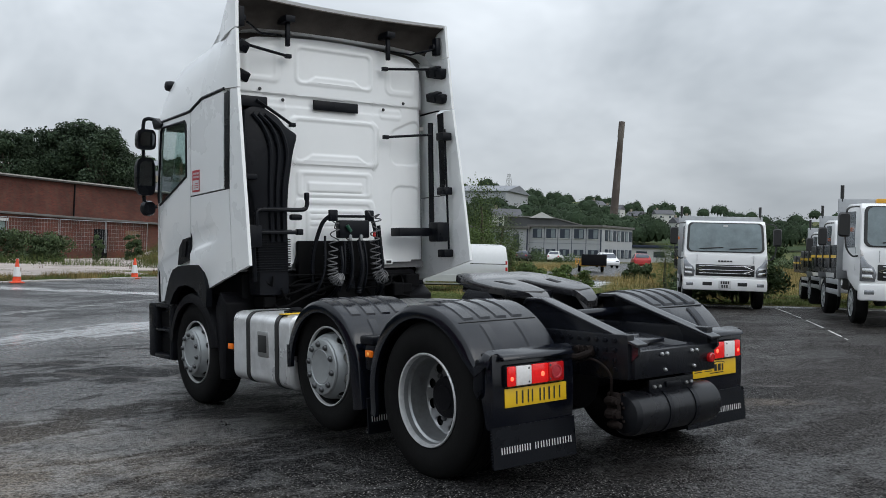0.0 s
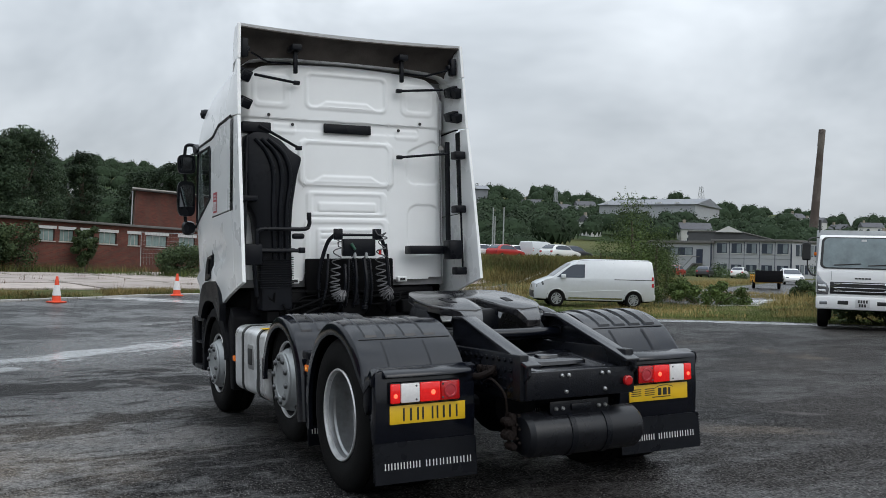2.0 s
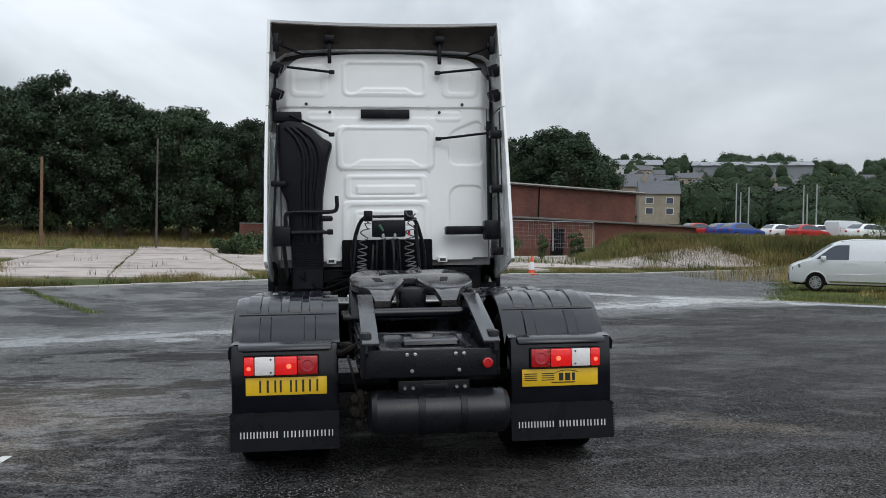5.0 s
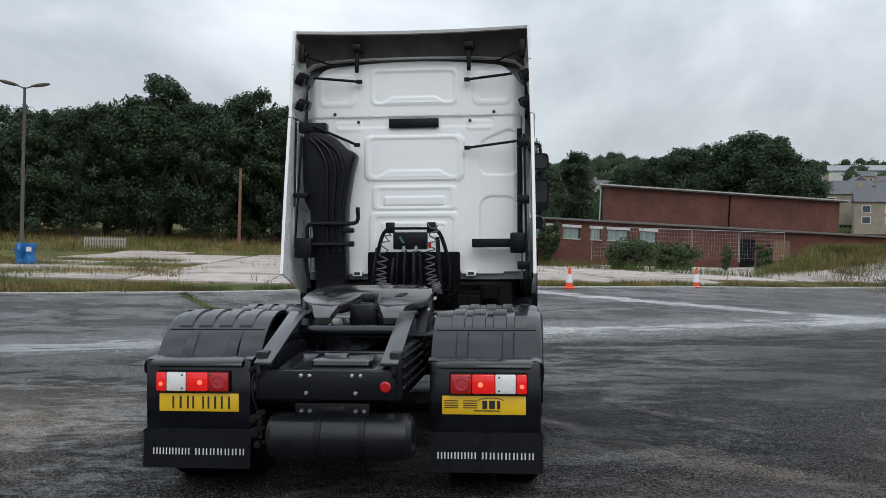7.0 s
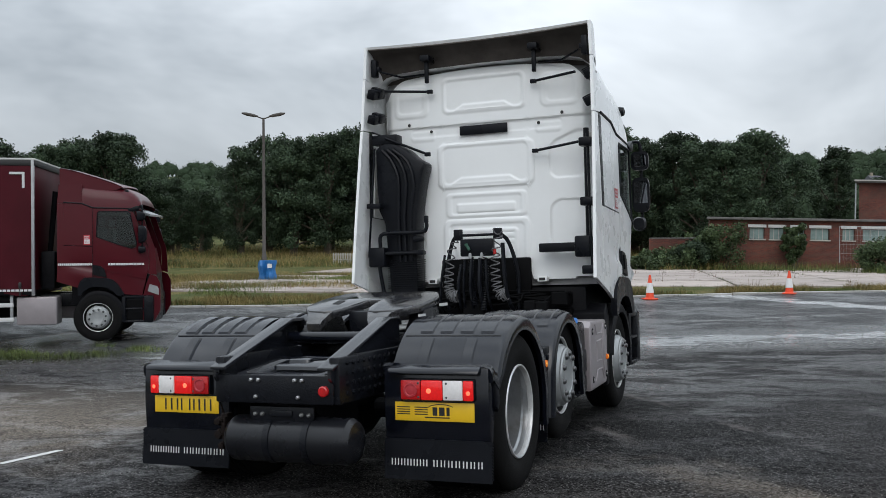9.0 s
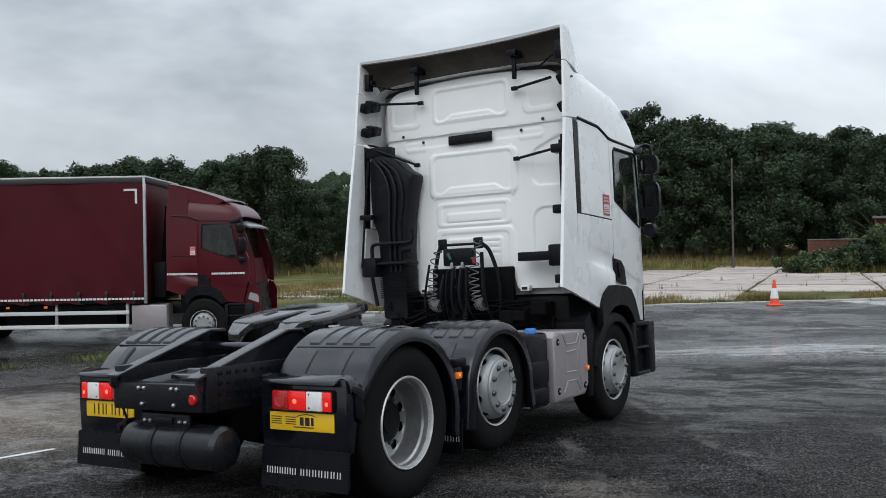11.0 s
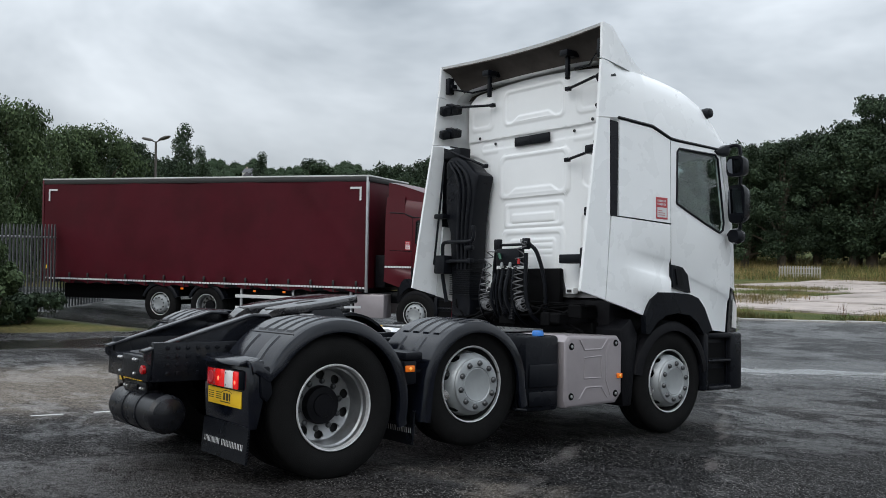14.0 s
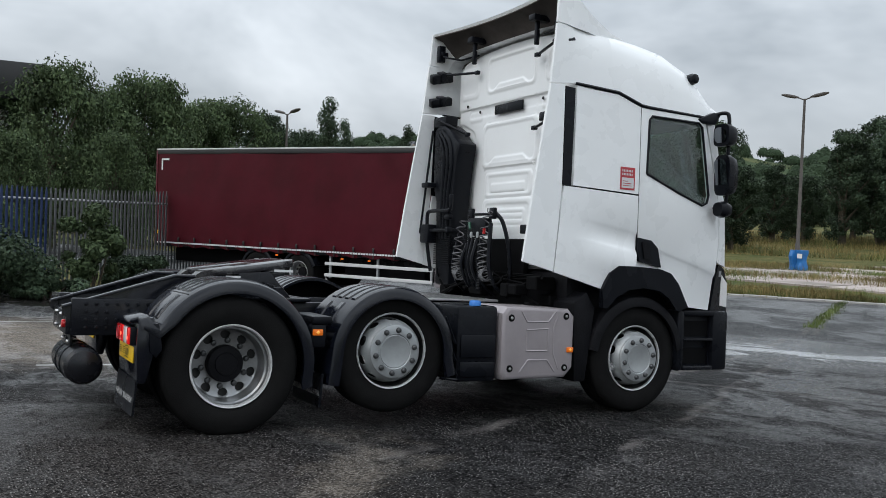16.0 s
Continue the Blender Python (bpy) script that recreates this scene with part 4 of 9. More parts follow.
for s in (1, -1):
    bm = B()
    box(bm, -1.0, 4.9, s * 0.36, s * 0.43, 0.64, 0.92, 0.012)
    part("chassis_rail", bm, M["chassis"], tractor, "black chassis side rail")
    bm = B()
    for x in np.arange(-0.9, 0.6, 0.075):
        for z in (0.70, 0.76, 0.82, 0.88):
            lathe(bm, [(0.016, 0), (0.016, 0.012), (0, 0.014)], (x, s * 0.43, z), "y", 6, s)
    tagged(part("rail_bolt", bm, M["chassis"], tractor, "rows of black chassis bolts", smooth=False), kind="stuff")
    # loading ramp rail
    bm = B()
    prism(bm, [(-1.06, 0.80), (-1.06, 0.86), (-0.24, 1.115), (-0.10, 1.115), (-0.07, 1.08), (-0.07, 0.92), (-0.95, 0.70)], "y", s * 0.385, s * 0.405)
    prism(bm, [(-1.065, 0.845), (-1.065, 0.865), (-0.245, 1.12), (-0.10, 1.12), (-0.065, 1.085), (-0.065, 1.06), (-0.10, 1.095), (-0.24, 1.095)], "y", s * 0.318, s * 0.422, 0.004)
    part("ramp_rail", bm, M["ramp"], tractor, "sloping black fifth wheel loading ramp")
    # mud guards over the rear and middle wheels
    g = part("rear_mudguard", mudguard_bm(0.02, 0.50, 0.615, -12, 152, 0.55, 1.255, s,
             ([(0.63, 0.34)], [(-0.60, 0.855), (-0.665, 0.84)])), M["black_wet"], tractor, "wet black plastic mudguard over the drive wheel")
    pads = B()
    for k in range(4):
        guard_pad(pads, 0.02, 0.50, 0.615, s, 0.655 + k * 0.137, 0.098, 40, 123)
    for y0 in (0.70, 0.99):
        guard_pad(pads, 0.02, 0.50, 0.615, s, y0, 0.085, 127, 149)
    pieces("guard_rib", pads, M["black_wet"], g)
    bm = B()
    for a in (125, 20):
        c, q = math.cos(radians(a)), math.sin(radians(a))
        tube(bm, [(0.02 + 0.616 * c, s * 0.57, 0.50 + 0.616 * q), (0.02 + 0.616 * c, s * 1.21, 0.50 + 0.616 * q)], 0.004, 5)
    pieces("guard_seam", bm, M["mark_black"], g)
    # rear panel, lamp shelf, lamp, plate and flap
    bm = B()
    prism(bm, [(-0.56, 0.84), (-0.665, 0.84), (-0.672, 0.60), (-0.66, 0.385), (-0.60, 0.385), (-0.55, 0.60)], "y", s * 0.56, s * 1.235, 0.012)
    rp = part("rear_panel", bm, M["black_wet"], tractor, "black plastic rear panel carrying lamp and plate")
    bm = B()
    prism(bm, [(-0.60, 0.86), (-0.71, 0.83), (-0.725, 0.80), (-0.66, 0.80), (-0.58, 0.80)], "y", s * 0.60, s * 1.19, 0.012)
    part("lamp_shelf", bm, M["black_wet"], rp)
    lp = part("tail_lamp", bx(-0.704, -0.65, min(s * 0.683, s * 1.157), max(s * 0.683, s * 1.157), 0.638, 0.770, 0.010), M["black"], rp, "lit red tail lamp cluster in a black housing")
    for y0, y1, mat, lab in ((0.690, 0.818, "lamp_red", "red rear fog lens"), (0.821, 0.958, "lamp_red_lit", "lit red tail lens"), (0.961, 1.086, "lamp_white", "clear reversing lens"), (1.089, 1.152, "lamp_red_lit", "lit red outer lens")):
        part("lens", bx(-0.716, -0.696, min(s * y0, s * y1), max(s * y0, s * y1), 0.645, 0.763, 0.008), M[mat], lp, lab)
    bm = lathe(B(), [(0.043, 0.0), (0.043, 0.006), (0.034, 0.007), (0.030, 0.003), (0.012, 0.005), (0.0, 0.006)], (-0.715, s * 0.755, 0.704), "x", 24, -1)
    part("fog_ring", bm, M["sticker_red"], lp)
    bm = B()
    lathe(bm, [(0.0, 0.004), (0.013, 0.003), (0.017, 0.0)], (-0.715, s * 0.872, 0.70), "x", 14, -1)
    lathe(bm, [(0.0, 0.004), (0.011, 0.003), (0.014, 0.0)], (-0.715, s * 1.122, 0.690), "x", 14, -1)
    pieces("bulb", bm, M["lamp_hot"], lp, "glowing bulb")
    bm = B()
    for z in (0.663, 0.745):
        lathe(bm, [(0.0, 0.003), (0.006, 0.002), (0.008, 0.0)], (-0.715, s * 0.985, z), "x", 8, -1)
        lathe(bm, [(0.0, 0.003), (0.006, 0.002), (0.008, 0.0)], (-0.715, s * 0.806, z), "x", 8, -1)
    pieces("lens_screw", bm, M["nut"], lp)
    bm = B()
    prism(bm, [(-0.60, 0.80), (-0.53, 0.80), (-0.50, 0.62), (-0.54, 0.56), (-0.58, 0.60)], "y", s * 1.225, s * 1.25, 0.008)
    part("corner_bracket", bm, M["black"], rp, "moulded black corner bracket")
    pl = part("number_plate", bx(-0.678, -0.669, min(s * 0.635, s * 1.145), max(s * 0.635, s * 1.145), 0.515, 0.628, 0.003), M["yellow"], rp, "yellow rear plate with dark bars")
    bm = B()
    if s > 0:
        bars(bm, [0.012, -0.034, 0.012, -0.030, 0.014, -0.030, 0.012, -0.022, 0.012, -0.052, 0.012, -0.022, 0.012, -0.034, 0.014, -0.034, 0.012], 0.690, 0.533, 0.610, lambda u, v: (-0.6795, u, v))
    else:
        bars(bm, [0.02, -0.012, 0.035, -0.012, 0.03], -0.99, 0.55, 0.60, lambda u, v: (-0.6795, u, v))
        bars(bm, [0.16], -0.99, 0.535, 0.542, lambda u, v: (-0.6795, u, v))
        for k in range(4):
            bars(bm, [0.085, -0.03, 0.085], -0.88, 0.595 - 0.014 * k, 0.601 - 0.014 * k, lambda u, v: (-0.6795, u + 0.03, v))
        prev = None
        for a in np.linspace(20, 150, 9):
            c = (-0.6795, -0.935 + 0.055 * math.cos(radians(a)) * 1.6, 0.585 + 0.03 * math.sin(radians(a)))
            if prev:
                bm.faces.new([bm.verts.new(v) for v in (prev, c, (c[0], c[1], c[2] + 0.005), (prev[0], prev[1], prev[2] + 0.005))])
            prev = c
    pieces("plate_bar", bm, M["mark_black"], pl, smooth=False)
    bm = B()
    prism(bm, [(-0.668, 0.405), (-0.655, 0.405), (-0.672, 0.165), (-0.688, 0.165)], "y", s * 0.56, s * 1.245)
    fl = part("mud_flap", bm, M["black"], rp, "black rubber mud flap with pale lettering bars")
    bm = B()
    order = [0.008, -0.013, 0.008, -0.018] * 7 + [-0.02] + [0.008, -0.013, 0.008, -0.012] * 6
    bars(bm, order, 0.60 if s > 0 else -1.19, 0.247, 0.287, lambda u, v: (-0.683 + (v - 0.245) * 0.06, u, v))
    pieces("flap_bar", bm, M["mark_white"], fl, smooth=False)
    bm = B()
    for k in range(12):
        z = 0.185 + k * 0.018
        prism(bm, [(-0.683 + (z - 0.2) * 0.06, z), (-0.671 + (z - 0.2) * 0.06, z), (-0.671 + (z - 0.2) * 0.06, z + 0.010), (-0.683 + (z - 0.2) * 0.06, z + 0.010)], "y", s * 1.246, s * 1.254)
    pieces("flap_tooth", bm, M["black"], fl)
    # middle guard
    g = part("middle_mudguard", mudguard_bm(1.295, 0.56, 0.535, -2 if s < 0 else -2, 170, 0.60, 1.245, s, ([(1.86, 0.40)] if s < 0 else [(1.84, 0.72)], [(0.735, 0.34)])), M["black_wet"], tractor, "wet black plastic mudguard over the lift axle wheel")
    pads = B()
    for k in range(4):
        guard_pad(pads, 1.295, 0.56, 0.535, s, 0.68 + k * 0.132, 0.094, 62, 128)
    for y0 in (0.72, 0.98):
        guard_pad(pads, 1.295, 0.56, 0.535, s, y0, 0.08, 132, 156)
    pieces("guard_rib", pads, M["black_wet"], g)
    bm = B()
    box(bm, 0.60, 0.76, min(s * 0.75, s * 1.23), max(s * 0.75, s * 1.23), 0.80, 0.86, 0.015)
    box(bm, 0.60, 0.72, min(s * 1.12, s * 1.215), max(s * 1.12, s * 1.215), 0.62, 0.80, 0.02)
    pieces("guard_bracket", bm, M["black"], tractor)
    om = part("side_marker", bx(0.605, 0.685, min(s * 1.215, s * 1.236), max(s * 1.215, s * 1.236), 0.715, 0.762, 0.006), M["orange"], tractor, "orange side marker lamp")
    part("marker_lens", lathe(B(), [(0.016, 0.0), (0.010, 0.004), (0.0, 0.005)], (0.645, s * 1.236, 0.739), "y", 4, s), M["orange_hot"], om)
    bm = B()
    prism(bm, [(0.70, 0.42), (0.715, 0.42), (0.70, 0.17), (0.685, 0.17)], "y", s * 0.62, s * 1.21)
    f2 = part("inner_flap", bm, M["black"], tractor, "black rubber flap behind the lift axle wheel")
    bm = B()
    bars(bm, [0.008, -0.013, 0.008, -0.018] * 7 + [-0.02] + [0.008, -0.013, 0.008, -0.012] * 6, 0.60 if s > 0 else -1.19, 0.255, 0.295, lambda u, v: (0.682 + (v - 0.17) * 0.06, u, v))
    pieces("flap_bar", bm, M["mark_white"], f2, smooth=False)
# rear cross beam and its fittings
bm = B()
box(bm, -1.03, -0.97, -0.40, 0.40, 0.645, 0.815, 0.008)
beam = part("rear_beam", bm, M["chassis"], tractor, "black drilled rear cross beam")
bm = B()
for y in np.arange(-0.30, 0.31, 0.06):
    for z in (0.68, 0.71, 0.74, 0.77):
        if (round(y * 100) + round(z * 100)) % 3 == 0:
            lathe(bm, [(0.009, 0.001), (0, 0.0012)], (-1.031, y, z), "x", 8, -1)
pieces("beam_hole", bm, M["mark_black"], beam, smooth=False)
bm = B()
for y, z in ((-0.20, 0.785), (-0.15, 0.785), (0.10, 0.785), (0.15, 0.785), (-0.17, 0.685), (0.12, 0.685), (0.16, 0.575), (0.11, 0.575), (-0.16, 0.575), (-0.21, 0.575)):
    lathe(bm, [(0.013, 0), (0.013, 0.012), (0.007, 0.02), (0, 0.02)], (-1.03 if z > 0.6 else -0.975, y, z), "x", 8, -1)
pieces("beam_bolt", bm, M["steel"], beam, "bright steel bolts")
bm = lathe(B(), [(0.032, 0.0), (0.032, 0.02), (0.024, 0.026), (0.0, 0.026)], (-1.03, -0.345, 0.725), "x", 20, -1)
part("red_plug", bm, M["lamp_red"], beam, "round red plug")
bm = B()
prism(bm, [(-0.24, 0.62), (0.20, 0.62), (0.20, 0.55), (0.12, 0.50), (-0.16, 0.50), (-0.24, 0.55)], "x", -0.975, -0.955, 0.004)
box(bm, -0.99, -0.975, -0.10, 0.05, 0.56, 0.60, 0.006)
part("beam_bracket", bm, M["chassis"], beam)
bm = lathe(B(), [(0.0, -0.45), (0.06, -0.445), (0.115, -0.425), (0.138, -0.395), (0.14, -0.37), (0.14, 0.37), (0.138, 0.395), (0.115, 0.425), (0.06, 0.445), (0.0, 0.45)], (-0.90, -0.06, 0.415), "y", 32)
at = part("air_tank", bm, M["tank"], tractor, "black cylindrical air tank across the rear")
bm = B()
for y in (-0.20, 0.06):
    lathe(bm, [(0.141, -0.022), (0.147, -0.02), (0.147, 0.02), (0.141, 0.022)], (-0.90, y, 0.415), "y", 32)
pieces("tank_strap", bm, M["chassis"], at)
bm = B()
box(bm, -0.93, -0.84, 0.41, 0.45, 0.40, 0.56, 0.012)
for zc, r_, y_ in ((0.43, 0.034, 0.46), (0.51, 0.028, 0.465), (0.36, 0.026, 0.44)):
    lathe(bm, [(0.0, -0.05), (r_ * 0.7, -0.05), (r_, -0.035), (r_, 0.02), (r_ * 0.75, 0.03), (r_ * 0.75, 0.045), (0.0, 0.05)], (-0.90, y_, zc), "x", 10, -1)
for k in range(7):
    lathe(bm, [(0.0, 0.012), (0.010, 0.010), (0.012, 0.0)], (-0.93, 0.40 + 0.018 * (k % 3), 0.38 + 0.028 * k), "x", 6, -1)
tube(bm, curve_pts([(-0.88, 0.45, 0.54), (-0.90, 0.48, 0.68), (-0.78, 0.50, 0.76), (-0.6, 0.46, 0.72)], 5), 0.008, 6)
tube(bm, curve_pts([(-0.70, 0.44, 0.82), (-0.74, 0.49, 0.80), (-0.68, 0.54, 0.77), (-0.62, 0.58, 0.78)], 5), 0.022, 8)
for k in range(6):
    lathe(bm, [(0.0, -0.018), (0.022, -0.016), (0.024, 0.014), (0.0, 0.018)], (-0.72 + 0.03 * (k % 3), 0.455 + 0.012 * k, 0.79 + 0.028 * (k // 3)), "y", 8)
pieces("hitch_fitting", bm, M["rust"], tractor, "rusty pipe fittings beside the chassis")
bm = B()
tube(bm, [(-0.22, -0.36, 0.99), (-0.22, 0.36, 0.99)], 0.035, 12)
box(bm, -0.42, -0.30, -0.33, 0.33, 0.83, 0.87, 0.01)
pieces("cross_member", bm, M["black_wet"], tractor, "black cross members between the ramps")
bm = B()
for x0, x1, w, z0, z1, r_ in ((-0.985, -0.45, 0.315, 0.775, 0.812, 0.05),):
    rim_ = rounded(x0, x1, -w, w, r_, 5)
    inn = rounded(x0 + 0.045, x1 - 0.04, -w + 0.05, w - 0.05, r_ * 0.8, 5)
    low = rounded(x0 + 0.06, x1 - 0.055, -w + 0.065, w - 0.065, r_ * 0.7, 5)
    slope = lambda x: (x + 0.98) * 0.10
    loft(bm, [[(x, y, z0 + slope(x)) for x, y in rim_], [(x, y, z1 - 0.008 + slope(x)) for x, y in rim_], [(x * 0.985 - 0.01, y * 0.98, z1 + slope(x)) for x, y in rim_],
              [(x, y, z1 + slope(x)) for x, y in inn], [(x, y, z1 - 0.022 + slope(x)) for x, y in low]])
tray = part("ramp_tray", bm, M["ramp"], tractor, "wet black moulded tray between the ramps")
bm = B()
loft(bm, [[(x, y, 0.80 + h + (x + 0.98) * 0.10) for x, y in rounded(-0.78 + o, -0.54 - o, -0.22 + o, 0.16 - o, 0.03, 4)] for o, h in ((0, 0), (0.004, 0.022), (0.016, 0.030))])
loft(bm, [[(x, y, 0.83 + h + (x + 0.98) * 0.10) for x, y in rounded(-0.70 + o, -0.62 - o, -0.06 + o, 0.10 - o, 0.02, 3)] for o, h in ((0, 0), (0.004, 0.016), (0.010, 0.02))])
pieces("tray_lid", bm, M["ramp"], tray)
# fifth wheel coupling
tilt5 = Matrix.Translation((0.36, 0, 1.19)) @ Matrix.Rotation(radians(-8.6), 4, "Y")
bm = B()
outl = [(0.40, 0.10), (0.405, 0.30), (0.36, 0.385), (0.24, 0.44), (0.08, 0.465), (-0.14, 0.455), (-0.28, 0.40), (-0.36, 0.33), (-0.385, 0.19), (-0.36, 0.135), (-0.22, 0.085), (-0.06, 0.052), (0.06, 0.048), (0.10, 0.0)]
full = outl + [(x, -y) for x, y in outl[::-1][1:]]
full = [(x, y) for x, y in full if not (abs(x - 0.10) < 1e-6 and abs(y) < 1e-6)]
prism(bm, full, "z", -0.035, 0.025, 0.012)
for s in (1, -1):
    # the two tongues that bend down behind the throat
    loft(bm, [[(x, s * y, z + h) for y, h in ((y0, 0.0), (y1, 0.0), (y1, -0.045), (y0, -0.045))] for x, z, y0, y1 in ((-0.30, 0.022, 0.12, 0.38), (-0.385, 0.012, 0.145, 0.325), (-0.46, -0.030, 0.175, 0.30), (-0.475, -0.050, 0.185, 0.29))])
    prism(bm, [(0.30, s * 0.36), (-0.10, s * 0.44), (-0.10, s * 0.40), (0.30, s * 0.32)], "z", -0.10, -0.03, 0.008)
bmesh.ops.transform(bm, matrix=tilt5, verts=bm.verts)
fw = part("coupling_plate", bm, M["grease"], tractor, "greasy black fifth wheel coupling plate")
bm = B()
for s in (1, -1):
    prism(bm, [(-0.12, s * 0.21), (0.02, s * 0.23), (0.03, s * 0.29), (-0.11, s * 0.27)], "z", 0.026, 0.029)
bmesh.ops.transform(bm, matrix=tilt5, verts=bm.verts)
pieces("grease_pad", bm, M["dark"], fw)
bm = B()
for s in (1, -1):
    prism(bm, [(0.05, 0.95), (0.70, 0.95), (0.50, 1.17), (0.26, 1.15)], "y", s * 0.36, s * 0.46, 0.012)
box(bm, -0.02, 0.85, -0.52, 0.52, 0.925, 0.955, 0.01)
box(bm, 0.16, 0.56, -0.10, 0.10, 0.98, 1.15, 0.02)
pieces("coupling_stand", bm, M["chassis"], fw)
bm = B()
box(bm, 0.54, 0.70, -0.464, -0.458, 1.165, 1.185, m=None)
box(bm, 0.14, 0.26, -0.464, -0.458, 1.105, 1.122, m=None)
pieces("warning_label", bm, M["mark_white"], fw, "small pale warning labels", smooth=False)
bm = tube(B(), [(0.45, -0.45, 1.07), (0.45, -0.78, 1.05)], 0.012, 6)
tube(bm, [(0.45 + 0.03 * math.cos(a), -0.84 + 0.07 * math.sin(a), 1.05) for a in np.linspace(0, 6.3, 14)], 0.009, 6)
part("release_handle", bm, M["chassis"], fw, "black coupling release handle")
# tanks and boxes between the axles
bm = loft(B(), [[(x, y, z) for y, z in [(0.62 + (a - 0.62) * q, 0.645 + (b - 0.645) * q) for a, b in rounded(0.62, 1.215, 0.345, 0.945, 0.09, 5)]] for x, q in ((1.80, 0.96), (1.815, 1.0), (2.815, 1.0), (2.83, 0.97))])
ft = part("fuel_tank", bm, M["alu"], tractor, "silver aluminium fuel tank with black straps")
for x0 in (1.985, 2.50):
    pts = rounded(0.615, 1.222, 0.338, 0.952, 0.095, 5)
    bm = loft(B(), [[(x, y, z) for y, z in pts] for x in (x0, x0 + 0.06)])
    part("strap", bm, M["mark_black"], ft, "black tank strap")
bm = B()
box(bm, 2.16, 2.36, 1.19, 1.224, 0.58, 0.80, 0.015)
pieces("step_recess", bm, M["steel"], ft, "pressed step recess in the tank")
# dark plate draws the shade inside the tank's step recess
bm = bx(2.185, 2.335, 1.205, 1.227, 0.62, 0.765, 0.006)
part("step_shade", bm, M["well"], ft)
bm = B()
lathe(bm, [(0.06, 0), (0.06, 0.03), (0.04, 0.045), (0, 0.045)], (2.12, 0.98, 0.945), "z", 16)
box(bm, 2.05, 2.2, 0.84, 1.05, 0.945, 0.965, 0.006)
pieces("filler_cap", bm, M["dark"], ft, "black fuel filler cap")
bm = bx(1.93, 2.01, 1.0, 1.2, 0.948, 0.955, 0.002)
part("yellow_tag", bm, M["yellow"], ft)
bm = B()
box(bm, 1.90, 2.29, -1.15, -0.62, 0.32, 0.955, 0.03)
box(bm, 1.93, 2.27, -1.165, -1.14, 0.52, 0.72, 0.015)
box(bm, 1.93, 2.27, -1.16, -1.14, 0.36, 0.49, 0.015)
ab = part("additive_tank", bm, M["black"], tractor, "black plastic additive tank with a blue cap")
bm = lathe(B(), [(0.05, 0), (0.05, 0.028), (0.042, 0.042), (0, 0.045)], (2.10, -1.08, 0.955), "z", 18)
part("blue_cap", bm, M["blue"], ab, "bright blue filler cap")
bm = B()
cover = [(2.31, 0.40), (2.34, 0.335), (2.98, 0.345), (3.06, 0.43), (3.06, 0.88), (3.0, 0.945), (2.36, 0.955), (2.31, 0.90)]
mid_ = Vector((2.685, 0, 0.645))
loft(bm, [[(mid_.x + (x - mid_.x) * q, y, mid_.z + (z - mid_.z) * q) for x, z in cover] for y, q in ((-0.62, 1.0), (-1.165, 1.0), (-1.182, 0.985), (-1.19, 0.95), (-1.192, 0.90))])
sb = part("silencer_cover", bm, M["alu_box"], tractor, "lilac-grey moulded exhaust silencer cover")
bm = B()
for x, z in ((2.40, 0.86), (2.97, 0.88), (2.40, 0.43), (2.97, 0.43)):
    lathe(bm, [(0.013, 0.0), (0.013, 0.009), (0.009, 0.012), (0, 0.012)], (x, -1.192, z), "y", 10, -1)
pieces("cover_bolt", bm, M["steel"], sb, "steel cover bolts")
# near-black discs round the bolts draw the shade of their recesses
bm = B()
for x, z in ((2.40, 0.86), (2.97, 0.88), (2.40, 0.43), (2.97, 0.43)):
    lathe(bm, [(0.032, 0.0), (0.030, 0.004), (0.0, 0.005)], (x, -1.191, z), "y", 16, -1)
pieces("bolt_recess", bm, M["void"], sb, "dark bolt recesses")
bm = B()
for pts in ([(2.50, 0.92), (2.56, 0.83), (2.78, 0.83), (2.86, 0.92)], [(2.50, 0.40), (2.58, 0.50), (2.78, 0.50), (2.86, 0.40)], [(2.56, 0.58), (2.56, 0.76), (2.78, 0.77), (2.78, 0.58), (2.56, 0.58)], [(2.88, 0.88), (2.84, 0.78), (2.84, 0.56), (2.90, 0.42)]):
    tube(bm, [(x, -1.190, z) for x, z in pts], 0.0085, 6)
pieces("pressed_line", bm, M["alu_box"], sb)
om = part("side_marker", bx(2.985, 3.05, -1.208, -1.19, 0.565, 0.61, 0.005), M["orange"], tractor, "orange side marker lamp")
part("marker_lens", lathe(B(), [(0.015, 0.0), (0.010, 0.004), (0.0, 0.005)], (3.018, -1.208, 0.588), "y", 4, -1), M["orange_hot"], om)
part("side_marker", bx(2.87, 2.95, 1.19, 1.212, 0.60, 0.65, 0.005), M["orange"], tractor, "orange side marker lamp")
bm = B()
for s in (1, -1):
    prism(bm, [(3.10, 0.30), (3.22, 0.30), (3.30, 0.95), (3.20, 1.10), (3.06, 1.0)], "y", s * 0.7, s * 1.17, 0.015)
pieces("guard_skirt", bm, M["dark"], tractor)
bm = B()
for z, x in ((0.36, 1.96), (0.50, 1.93), (0.64, 1.92)):
    tube(bm, [(1.80, -1.12, z + 0.22), (x - 0.03, -1.14, z)], 0.012, 5)
tube(bm, [(1.80, -1.14, 0.35), (1.80, -1.14, 0.82)], 0.012, 5)
tube(bm, [(1.76, -1.14, 0.36), (1.92, -1.14, 0.34)], 0.012, 5)
pieces("guard_stay", bm, M["black"], tractor)
